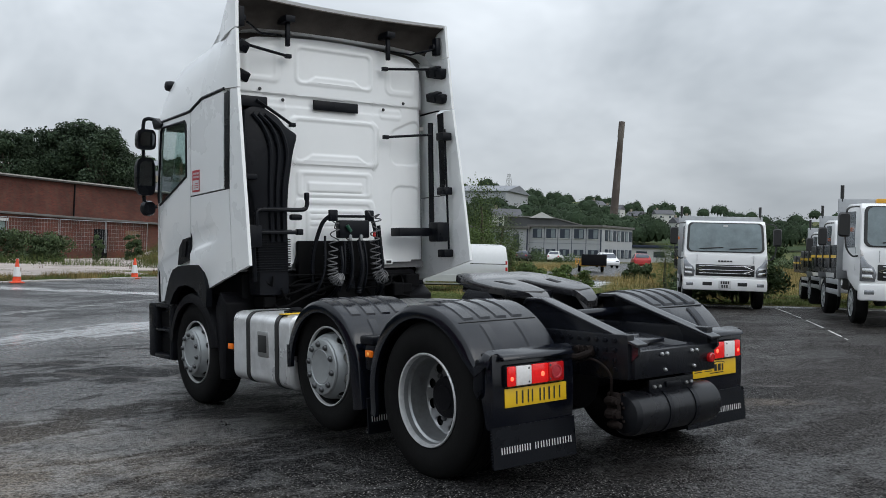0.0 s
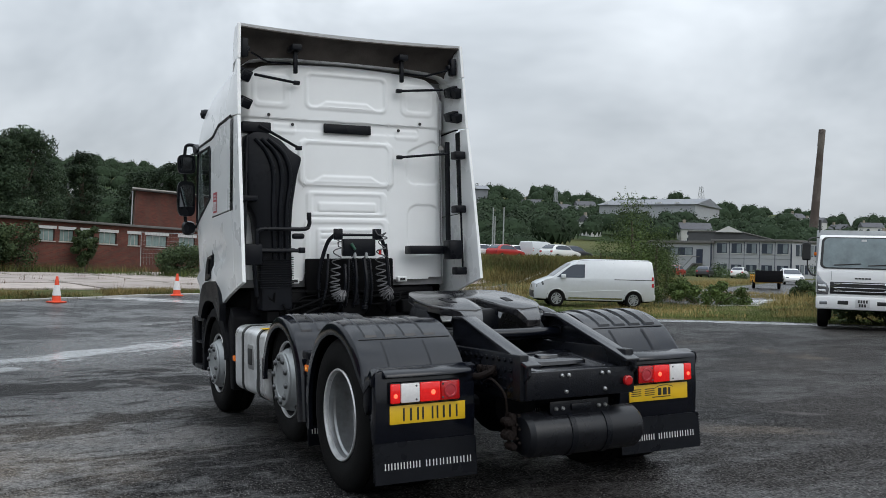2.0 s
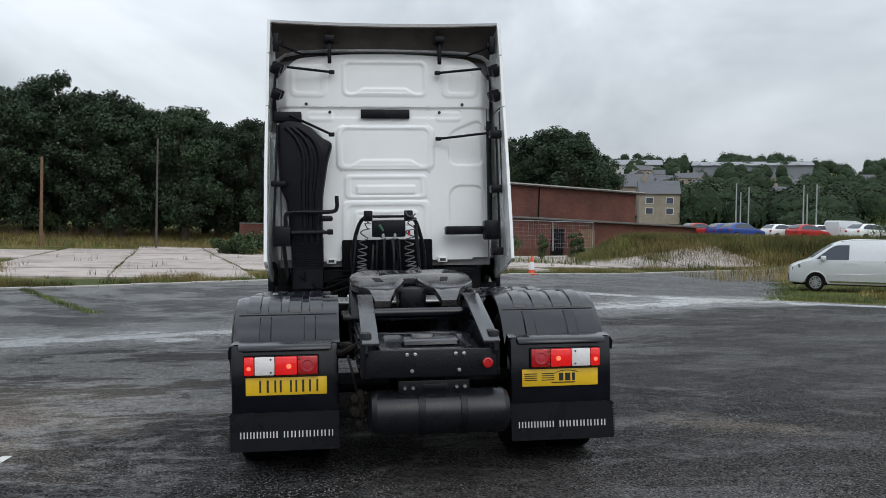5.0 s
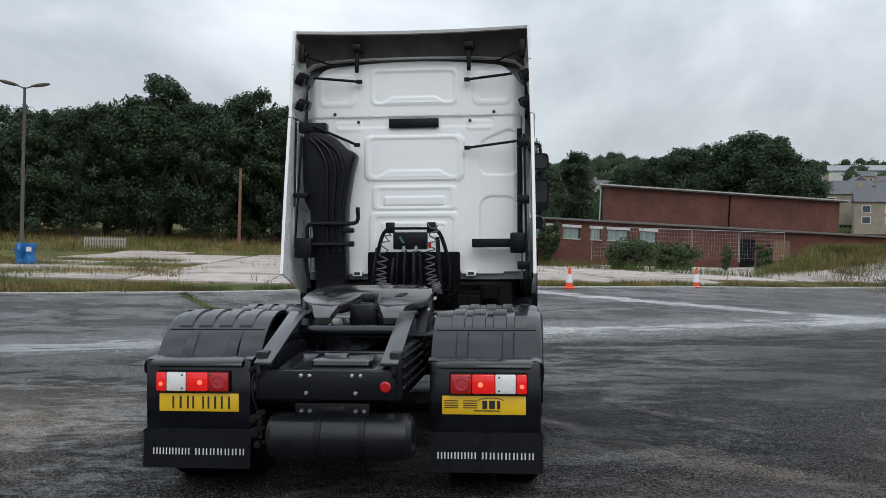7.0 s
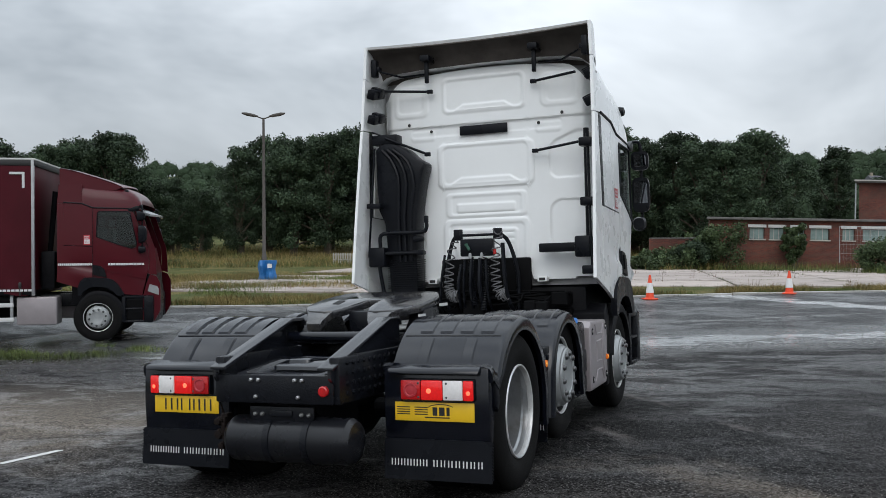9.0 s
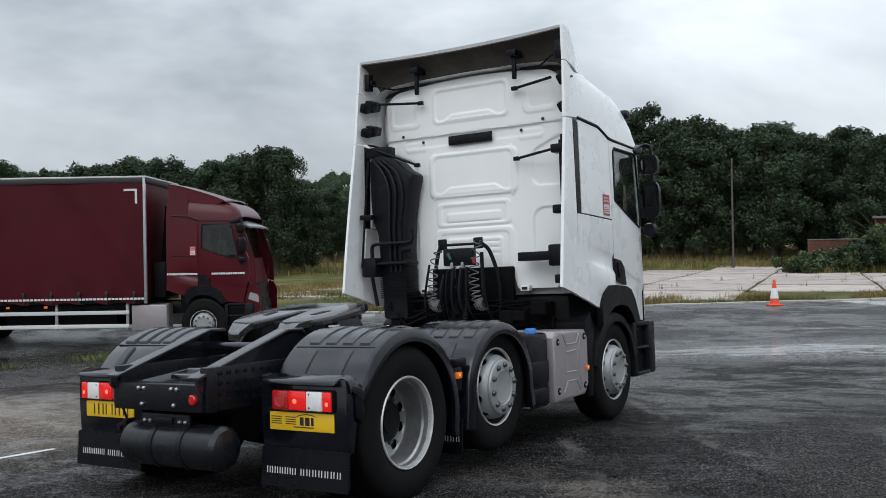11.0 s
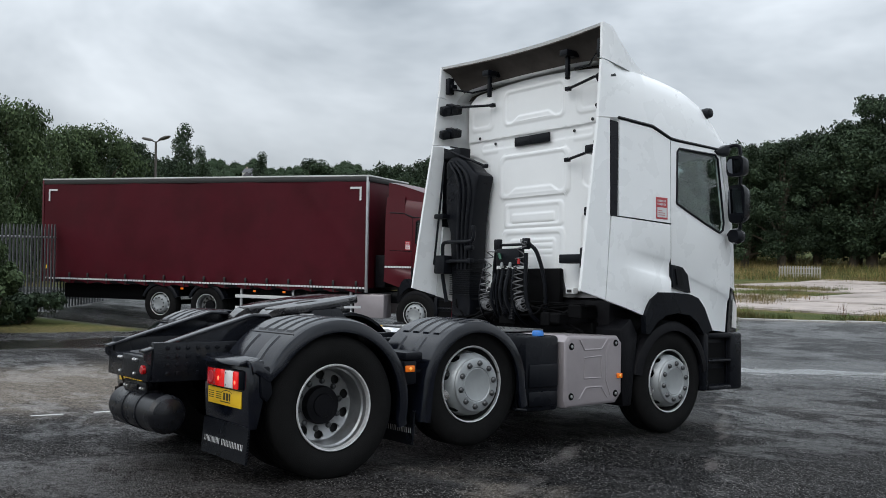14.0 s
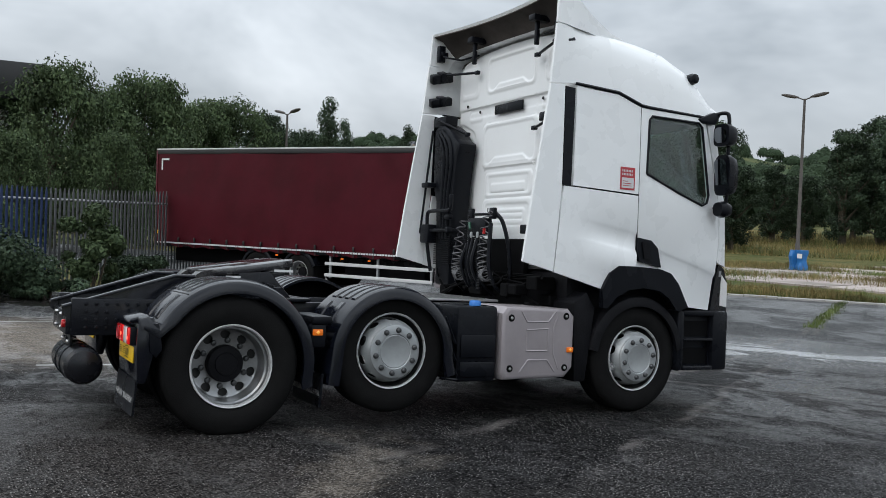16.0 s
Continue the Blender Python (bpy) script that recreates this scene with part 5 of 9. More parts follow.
# deck behind the cab
bm = B()
box(bm, 1.62, 2.62, -0.62, 0.55, 0.965, 0.985, 0.004)
dk = part("catwalk", bm, M["steel"], tractor, "bare metal tread plate behind the cab")
bm = B()
for i in range(26):
    for j in range(26):
        x, y = 1.64 + i * 0.037, -0.60 + j * 0.044
        t = 0.6 if (i + j) % 2 else -0.6
        c, q = math.cos(t), math.sin(t)
        vs = [bm.verts.new((x + a * c - b * q, y + a * q + b * c, 0.9855 + h)) for a, b, h in ((-0.013, 0, 0), (0, 0.004, 0.003), (0.013, 0, 0), (0, -0.004, 0.003))]
        bm.faces.new(vs)
tagged(part("tread_pattern", bm, M["steel"], dk, "raised tread marks", smooth=False), kind="stuff")
bm = B()
# clutter kept near black so it sinks into shade
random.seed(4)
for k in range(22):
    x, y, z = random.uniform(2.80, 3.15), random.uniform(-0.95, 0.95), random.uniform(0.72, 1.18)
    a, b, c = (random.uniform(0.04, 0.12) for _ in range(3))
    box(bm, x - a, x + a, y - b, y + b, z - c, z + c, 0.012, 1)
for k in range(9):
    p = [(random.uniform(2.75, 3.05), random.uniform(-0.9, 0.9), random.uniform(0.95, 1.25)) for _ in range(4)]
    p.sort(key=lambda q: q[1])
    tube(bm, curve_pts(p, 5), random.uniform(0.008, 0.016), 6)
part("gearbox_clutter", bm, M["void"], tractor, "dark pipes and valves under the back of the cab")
# near-black filler block paints the shaded gap in the notch
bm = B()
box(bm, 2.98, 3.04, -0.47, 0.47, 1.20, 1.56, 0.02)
part("notch_cover", bm, M["void"], tractor, "near-black block filling the shaded notch of the back wall")
# hose gantry with coiled air lines
bm = B()
for s in (1, -1):
    tube(bm, curve_pts([(2.90, s * 0.36, 1.02), (2.88, s * 0.37, 1.40), (2.84, s * 0.30, 1.70), (2.80, s * 0.22, 1.80)], 6), 0.02, 8)
    box(bm, 2.76, 2.80, s * 0.16, s * 0.25, 1.74, 1.85, 0.01)
tube(bm, [(2.79, -0.25, 1.79), (2.79, 0.25, 1.79)], 0.014, 8)
box(bm, 2.72, 2.80, -0.17, 0.17, 1.58, 1.75, 0.015)
gt = part("hose_gantry", bm, M["black"], tractor, "black gantry holding the coiled air lines")
bm = B()
for y in (-0.06, 0.06):
    lathe(bm, [(0.0, -0.03), (0.014, -0.028), (0.017, 0.0), (0.013, 0.025), (0.0, 0.03)], (2.705, y, 1.585), "z", 10)
pieces("air_coupling", bm, M["wheel"], gt, "pale air couplings")
part("green_coupling", tube(B(), [(2.70, 0.10, 1.70), (2.69, 0.06, 1.64)], [0.018, 0.014], 8), M["green_cap"], gt, "dark green air coupling")
bm = lathe(B(), [(0.0, -0.03), (0.015, -0.026), (0.015, 0.022), (0.0, 0.03)], (2.69, -0.20, 1.62), "z", 10)
part("red_coupling", bm, M["lamp_red"], gt, "red air coupling")
for axis, r0, r1, turns, shade in (([(2.76, 0.20, 1.80), (2.69, 0.24, 1.66), (2.68, 0.27, 1.45), (2.68, 0.28, 1.28), (2.68, 0.25, 1.20), (2.68, 0.19, 1.19)], 0.034, 0.060, 15, "coil"),
                                   ([(2.76, -0.20, 1.84), (2.70, -0.24, 1.78), (2.69, -0.21, 1.62), (2.68, -0.20, 1.44), (2.68, -0.22, 1.28), (2.68, -0.26, 1.20), (2.68, -0.31, 1.21)], 0.034, 0.062, 15, "coil"),
                                   ([(2.74, 0.06, 1.62), (2.73, 0.06, 1.40), (2.74, 0.03, 1.10)], 0.022, 0.026, 26, "black"), ([(2.74, -0.08, 1.62), (2.73, -0.09, 1.35), (2.75, -0.05, 1.05)], 0.024, 0.028, 26, "black")):
    line = curve_pts(axis, 30)
    n = 11
    pts = []
    for k in range(turns * n + 1):
        u = (k / (turns * n)) ** 0.62 * (len(line) - 1.001)
        i = int(u)
        c = line[i].lerp(line[i + 1], u - i)
        e1, e2 = frame_of(line[i + 1] - line[i])
        a, r = 2 * math.pi * k / n, r0 + (r1 - r0) * u / len(line)
        pts.append(c + r * (math.cos(a) * e1 + math.sin(a) * e2))
    part("coiled_hose", tube(B(), pts, 0.0065, 5), M[shade], gt, "coiled air hose with shiny turns" if shade == "coil" else "black coiled electric cable")
bm = B()
for k, (y, z0) in enumerate(((0.12, 1.55), (0.05, 1.56), (-0.04, 1.56), (-0.1, 1.55), (0.16, 1.5), (-0.27, 1.7), (0.33, 1.6))):
    tube(bm, curve_pts([(2.72, y, z0), (2.70 - 0.02 * k % 0.05, y * 1.1, 1.3), (2.76, y * 1.2, 1.1), (2.9, y * 1.3, 1.0)], 6), 0.013 + 0.004 * (k % 3), 6)
pieces("air_line", bm, M["black"], gt)
# air intake stack at the back of the cab
left = [(0.97, 1.06), (0.97, 1.30), (1.00, 1.72), (1.02, 1.95), (1.085, 2.08), (1.10, 2.3), (1.11, 2.72)]
right = [(0.66, 1.06), (0.66, 1.40), (0.665, 1.80), (0.65, 2.05), (0.60, 2.36), (0.565, 2.48), (0.55, 2.545), (0.66, 2.60), (0.76, 2.70), (0.90, 2.77), (1.00, 2.79)]
bm = B()
prism(bm, left + right[::-1], "x", 2.80, 3.03, 0.035)
sn = part("air_intake", bm, M["black"], tractor, "black plastic air intake stack with curved ribs")
bm = B()
for k in range(3):
    o = k * 0.11
    pts = [(2.79, 0.72 + o * 0.55, 1.55), (2.79, 0.72 + o * 0.6, 2.0), (2.79, 0.68 + o * 0.75, 2.34 + 0.02 * k), (2.79, 0.74 + o * 0.8, 2.56 + 0.01 * k), (2.79, 0.90 + o * 0.55, 2.70)]
    tube(bm, curve_pts(pts, 8), 0.022, 8)
part("intake_rib", bm, M["black"], sn)
bm = B()
for k in range(14):
    box(bm, 2.785, 3.02, 0.655, 0.985, 1.28 + 0.022 * k, 1.29 + 0.022 * k, 0.003, 1)
box(bm, 2.77, 3.0, 0.64, 1.0, 1.62, 1.66, 0.01)
pieces("bellows_fold", bm, M["black"], sn, "rubber bellows fold")
bm = B()
tube(bm, curve_pts([(2.72, 0.52, 1.96), (2.72, 0.52, 1.88), (2.72, 0.58, 1.84), (2.72, 0.9, 1.84), (2.72, 1.02, 1.82), (2.72, 1.03, 1.7), (2.74, 1.05, 1.5), (2.78, 1.02, 1.2)], 6), 0.02, 8)
box(bm, 2.70, 2.74, 0.50, 0.54, 1.93, 2.0, 0.008)
tube(bm, [(2.74, 0.58, 1.635), (2.74, 1.10, 1.635)], 0.018, 8)
box(bm, 2.71, 2.77, 0.56, 0.62, 1.61, 1.665, 0.01)
box(bm, 2.72, 2.78, 0.56, 0.68, 1.745, 1.80, 0.02)
pieces("support_pipe", bm, M["black"], tractor, "black bent support pipe")
# stays, catches and covers behind the back wall
st = B()
for y0, z0, y1, z1, x0 in ((0.55, 3.295, 1.0, 3.32, 2.98), (-0.55, 3.295, -1.0, 3.32, 2.98), (-0.55, 2.605, -1.05, 2.65, 2.98), (0.56, 2.64, 0.98, 2.82, 2.90)):
    tube(st, [(x0, y0, z0), (x0 - 0.12, y1, z1)], 0.014, 6)
    box(st, x0 - 0.02, x0 + 0.02, y0 - 0.03, y0 + 0.03, z0 - 0.02, z0 + 0.02, 0.006)
pieces("deflector_stay", st, M["black"], tractor, "thin black stays of the side deflectors")
bm = B()
for s in (1, -1):
    for z, zz in ((3.30, 0.05), (3.04, 0.045)):
        a = Matrix.Translation((2.89 if s < 0 else 2.86, s * (1.135 if s < 0 else 1.10), z)) @ Matrix.Rotation(radians(s * 22), 4, "X") @ Matrix.Rotation(radians(-14), 4, "Y")
        box(bm, -0.13, 0.12, -0.045, 0.045, -zz, zz, 0.015, m=a)
        box(bm, -0.04, 0.05, -0.06, 0.06, -zz * 0.6, zz * 1.3, 0.012, m=a)
    box(bm, 2.80, 2.88, min(s * 1.075, s * 1.135), max(s * 1.075, s * 1.135), 3.47, 3.65, 0.01)
    box(bm, 2.82, 2.90, min(s * 1.05, s * 1.12), max(s * 1.05, s * 1.12), 3.53, 3.58, 0.008)
    tube(bm, [(2.83, s * 1.04, 3.52), (2.95, s * 0.85, 3.47), (3.02, s * 0.6, 3.49)], 0.011, 6)
    box(bm, 2.93, 2.97, s * 0.57 - 0.02, s * 0.57 + 0.02, 3.38, 3.62, 0.008)
    box(bm, 2.88, 3.06, s * 0.57 - 0.05, s * 0.57 + 0.05, 3.60, 3.66, 0.01)
pieces("deflector_catch", bm, M["black"], tractor, "black rubber catches of the deflectors")
bm = B()
box(bm, 2.83, 2.99, -1.12, -0.60, 1.60, 1.685, 0.01)
box(bm, 2.70, 2.86, -1.13, -0.98, 1.54, 1.74, 0.02)
box(bm, 2.70, 2.86, 0.98, 1.16, 1.50, 1.70, 0.02)
tube(bm, [(2.92, -1.075, 1.70), (2.92, -1.075, 2.78)], 0.028, 8)
tube(bm, [(2.72, -1.14, 1.45), (2.74, -1.12, 2.70)], 0.012, 6)
tube(bm, [(2.70, 1.15, 1.60), (2.78, 1.10, 2.72)], 0.012, 6)
for z in (1.42, 2.06, 2.62):
    box(bm, 2.68, 2.80, -1.17, -1.05, z - 0.04, z + 0.04, 0.012)
box(bm, 2.80, 2.95, 0.86, 1.14, 2.76, 2.86, 0.012)
box(bm, 2.70, 2.82, 1.02, 1.17, 2.10, 2.15, 0.01)
pieces("fairing_hinge", bm, M["black"], tractor, "black hinges and hinge rods")
bm = bx(3.028, 3.045, -0.255, 0.255, 2.825, 2.92, 0.006)
part("centre_cover", bm, M["black"], tractor, "black rectangular cover on the back wall")
bm = B()
for y, z in ((0.816, 2.975), (0.573, 2.893), (-0.573, 2.893), (-0.816, 2.975)):
    lathe(bm, [(0.017, 0.0), (0.014, 0.008), (0.0, 0.010)], (3.052 if z < 2.93 else 3.040, y, z), "x", 12, -1)
pieces("plug", bm, M["mark_black"], tractor, "small black plugs in the back wall")
for s in (1, -1):
    bm = B()
    box(bm, 3.0, 3.07, s * 0.58 - 0.05, s * 0.58 + 0.05, 1.315, 1.37, 0.008)
    ob = part("wall_foot", bm, M["white_soft"], tractor)
    bm = bx(2.997, 3.005, s * 0.58 - 0.03, s * 0.58 + 0.03, 1.327, 1.355)
    part("foot_slot", bm, M["mark_black"], ob)
bm = B()
box(bm, 2.1, 2.12, 0.41, 0.43, 0.98, 1.03, 0.004)
box(bm, 2.09, 2.105, 0.40, 0.44, 1.01, 1.03, 0.004)
pieces("deck_post", bm, M["mark_white"], tractor, "small white post on the deck")


# ---- other vehicles ----
def shell(poly, yfun, cuts_z=(), cuts_x=(), bevel=0.04, seg=3):
    """A closed body from a side outline, as wide at each place as yfun(x, z) says."""
    bm = B()
    for side in (1, -1):
        vs = [bm.verts.new((x, 0.0, z)) for x, z in poly]
        bm.faces.new(vs if side > 0 else vs[::-1])
        for v in vs:
            v.co.y = side * 10
    for c in cuts_x:
        bmesh.ops.bisect_plane(bm, geom=bm.verts[:] + bm.edges[:] + bm.faces[:], plane_co=(c, 0, 0), plane_no=(1, 0, 0))
    for c in cuts_z:
        bmesh.ops.bisect_plane(bm, geom=bm.verts[:] + bm.edges[:] + bm.faces[:], plane_co=(0, 0, c), plane_no=(0, 0, 1))
    bm.verts.ensure_lookup_table()
    right = {(round(v.co.x, 4), round(v.co.z, 4)): v for v in bm.verts if v.co.y < 0}
    rim = []
    for e in [e for e in bm.edges if len(e.link_faces) == 1 and e.verts[0].co.y > 0]:
        a, b = e.verts
        try:
            c, d = (right[(round(v.co.x, 4), round(v.co.z, 4))] for v in (b, a))
        except KeyError:
            continue
        if len({a, b, c, d}) < 4:
            continue
        bm.faces.new((a, b, c, d))
        rim.append((e, (c, d)))
    for v in bm.verts:
        v.co.y = (1 if v.co.y > 0 else -1) * yfun(v.co.x, v.co.z)
    if bevel:
        es = [e for e in bm.edges if len(e.link_faces) == 2 and abs(e.verts[0].co.y) > 0.3 and e.verts[0].co.y * e.verts[1].co.y > 0
              and e.calc_face_angle(0) > radians(35)]
        bmesh.ops.recalc_face_normals(bm, faces=bm.faces)
        bmesh.ops.bevel(bm, geom=es, offset=bevel, segments=seg, affect="EDGES", profile=0.6)
    return bm


def sheet(poly, yfun, side, lift=0.004):
    """A thin piece lying on a shell's side."""
    bm = B()
    bm.faces.new([bm.verts.new((x, side * (yfun(x, z) + lift), z)) for x, z in poly])
    r = bmesh.ops.extrude_face_region(bm, geom=bm.faces[:])
    bmesh.ops.translate(bm, vec=(0, -side * 0.012, 0), verts=[g for g in r["geom"] if isinstance(g, bmesh.types.BMVert)])
    return bm


def car_wheel(parent, x, side, y, r=0.33, w=0.22, spokes=5, mat=None):
    tw = part("wheel", tyre_bm(r, w, r * 0.64, (x, side * (y - w / 2), r), 28, False), M["rubber"], parent)
    bm = lathe(B(), [(r * 0.66, -0.03), (r * 0.66, 0.0), (r * 0.60, 0.002), (r * 0.57, -0.05), (0, -0.06)], (x, side * y, r), "y", 24, side)
    part("rim", bm, M["dark"], tw)
    bm = B()
    for k in range(spokes):
        a = 2 * math.pi * k / spokes + 0.3
        m = Matrix.Translation((x, side * (y - 0.012), r)) @ Matrix.Rotation(-a, 4, "Y")
        for o in (-0.03, 0.03):
            box(bm, 0.02, r * 0.6, -0.012, 0.012, o - 0.018, o + 0.018, m=m)
    lathe(bm, [(r * 0.2, -0.02), (r * 0.18, 0.01), (0, 0.014)], (x, side * y, r), "y", 12, side)
    lathe(bm, [(r * 0.655, -0.01), (r * 0.65, 0.004), (r * 0.59, 0.004), (r * 0.585, -0.01)], (x, side * y, r), "y", 24, side)
    part("spokes", bm, mat or M["wheel"], tw, "silver alloy spokes")


# dark red curtain-sided lorry
RF = Vector((0.523, -0.852, 0)).normalized()
RL = Vector((-RF.y, RF.x, 0))
r_at = Vector((9.69, 11.03, -0.38)) - 3.8 * RF + 1.235 * RL
red_m = Matrix(((RF.x, RL.x, 0, r_at.x), (RF.y, RL.y, 0, r_at.y), (0, 0, 1, r_at.z), (0, 0, 0, 1)))
lorry = thing("curtain_sider_lorry", red_m, "dark red curtain-sided rigid lorry parked on wet ground", "lorry")
cab(lorry, M["red"], M["dark"], high=False, detail=False, stripe=True)
# the rigid lorry's cab is shorter behind the door and stands a little further forward
for ob in lorry.children_recursive:
    for v in ob.data.vertices:
        v.co.x = 3.82 - (3.7 - v.co.x) * 0.78 if v.co.x < 3.7 else v.co.x + 0.12
for x, kind in ((3.92, "front"), (-1.91, "rear"), (-3.35, "front")):
    for s in (1, -1):
        wheel(lorry, x, s, 0.50, 0.50, 1.20, kind, dual=(kind == "rear"))
bm = B()
for x in (-1.91, -3.35, 3.92):
    tube(bm, [(x, -1.0, 0.5), (x, 1.0, 0.5)], 0.07, 8)
pieces("axle", bm, M["dark"], lorry)
for s in (1, -1):
    part("chassis_rail", bx(-7.1, 4.6, min(s * 0.36, s * 0.44), max(s * 0.36, s * 0.44), 0.70, 0.98, 0.01), M["chassis"], lorry)
part("load_floor", bx(-7.27, 2.66, -1.24, 1.24, 0.99, 1.10, 0.01), M["dark"], lorry, "dark load floor edge")
part("roof_sheet", bx(-7.29, 2.70, -1.27, 1.27, 3.80, 3.84, 0.012), M["white_wall"], lorry, "pale translucent roof edge")
part("roof_rail", bx(-7.28, 2.69, -1.265, 1.265, 3.68, 3.80, 0.01), M["mark_black"], lorry, "dark upper rail")
for s in (1, -1):
    bm = B()
    cols, rows_ = 160, 14
    g = []
    for i in range(cols + 1):
        x = -7.22 + 9.84 * i / cols
        c = []
        for j in range(rows_ + 1):
            z = 0.995 + 2.70 * j / rows_
            pull = math.exp(-((z - 1.02) / 0.16) ** 2)
            y = 1.25 + 0.010 * math.sin(x * 2.1 + z) + 0.006 * math.sin(x * 5.3 - 2 * z) + pull * 0.022 * math.sin(2 * math.pi * (x + 7.2) / 0.62) + 0.012 * math.exp(-((x - 2.2 + (z - 2.0) * 0.8) / 0.10) ** 2)
            c.append(bm.verts.new((x, s * y, z + 0.03 * pull * math.cos(2 * math.pi * (x + 7.2) / 0.62) * (1 if j == 0 else 0))))
        g.append(c)
    for u, v in zip(g, g[1:]):
        for j in range(rows_):
            bm.faces.new((u[j], v[j], v[j + 1], u[j + 1]))
    cu = part("side_curtain", bm, M["curtain"], lorry, "dark red tarpaulin side curtain")
    for k in range(16):
        x = -6.9 + k * 0.62
        bm = B()
        box(bm, x - 0.02, x + 0.02, min(s * 1.275, s * 1.29), max(s * 1.275, s * 1.29), 0.98, 1.26, 0.004)
        box(bm, x - 0.028, x + 0.028, min(s * 1.28, s * 1.31), max(s * 1.28, s * 1.31), 1.15, 1.25, 0.006)
        part("strap_buckle", bm, M["mark_black"], lorry)
    bm = B()
    for k in range(118):
        x = -7.15 + k * 0.083
        bm.faces.new([bm.verts.new((q, s * 1.292, z)) for q, z in ((x, 1.07), (x + 0.066, 1.07), (x + 0.066, 1.115), (x, 1.115))])
    pieces("reflective_tape", bm, M["mark_white"], cu, "pale reflective tape", smooth=False)
    bm = B()
    for q, dx in ((2.50, -1), (-7.05, 1)):
        box(bm, min(q, q + dx * 0.30), max(q, q + dx * 0.30), min(s * 1.278, s * 1.284), max(s * 1.278, s * 1.284), 3.50, 3.55)
        box(bm, min(q, q + dx * 0.05), max(q, q + dx * 0.05), min(s * 1.278, s * 1.284), max(s * 1.278, s * 1.284), 3.22, 3.50)
    pieces("corner_mark", bm, M["mark_white"], cu, "pale corner marking", smooth=False)
    part("corner_post", bx(2.62, 2.68, min(s * 1.2, s * 1.275), max(s * 1.2, s * 1.275), 0.98, 3.8, 0.01), M["galv"], lorry, "bright front corner post")
    part("corner_post", bx(-7.29, -7.23, min(s * 1.2, s * 1.27), max(s * 1.2, s * 1.27), 0.98, 3.8, 0.01), M["red"], lorry)
    for z in (0.44, 0.74):
        part("side_rail", bx(-1.05, 2.25, min(s * 1.17, s * 1.2), max(s * 1.17, s * 1.2), z, z + 0.085, 0.008), M["mark_white"], lorry, "pale side guard rail")
    for x in (-0.9, 0.6, 2.2):
        part("rail_post", bx(x - 0.03, x + 0.03, min(s * 1.10, s * 1.165), max(s * 1.10, s * 1.165), 0.40, 0.99, 0.006), M["galv"], lorry)
    for x in (-0.45, -2.63, 0.4):
        part("side_marker", bx(x - 0.04, x + 0.04, min(s * 1.24, s * 1.262), max(s * 1.24, s * 1.262), 0.90, 0.95, 0.005), M["orange"], lorry, "orange side marker lamp")
    part("locker", bx(2.3, 3.1, min(s * 0.7, s * 1.19), max(s * 0.7, s * 1.19), 0.36, 0.95, 0.04), M["alu_box"], lorry, "grey moulded side cover")
    for x in (-1.91, -3.35):
        part("mudguard", mudguard_bm(x, 0.50, 0.60, 20, 160, 0.6, 1.23, s), M["black"], lorry)
# added near-black boxes stand in for the underbody and the shade beneath it
part("under_tank", bx(-0.6, 1.9, -0.95, 0.95, 0.42, 0.72, 0.06), M["void"], lorry, "near-black filler box for the shaded underbody")
part("under_frame", bx(-6.9, -4.2, -0.8, 0.8, 0.55, 0.95, 0.04), M["void"], lorry)
part("bulkhead", bx(2.60, 2.66, -1.2, 1.2, 1.0, 3.75, 0.01), M["curtain"], lorry, "dark red front bulkhead")
part("rear_door", bx(-7.29, -7.24, -1.2, 1.2, 1.0, 3.75, 0.01), M["red"], lorry)
part("rear_bar", bx(-7.25, -7.15, -1.15, 1.15, 0.45, 0.57, 0.01), M["galv"], lorry)
part("yellow_sticker", bx(-7.15, -7.05, -1.282, -1.278, 1.35, 1.45), M["yellow"], lorry, "small yellow sticker")
bm = B()
tube(bm, [(2.72, -0.4, 1.1), (2.80, -0.3, 2.2), (2.9, -0.35, 3.2)], 0.06, 8)
box(bm, 2.72, 3.0, -0.9, 0.9, 1.1, 1.9, 0.03)
pieces("cab_rear_fitting", bm, M["dark"], lorry)


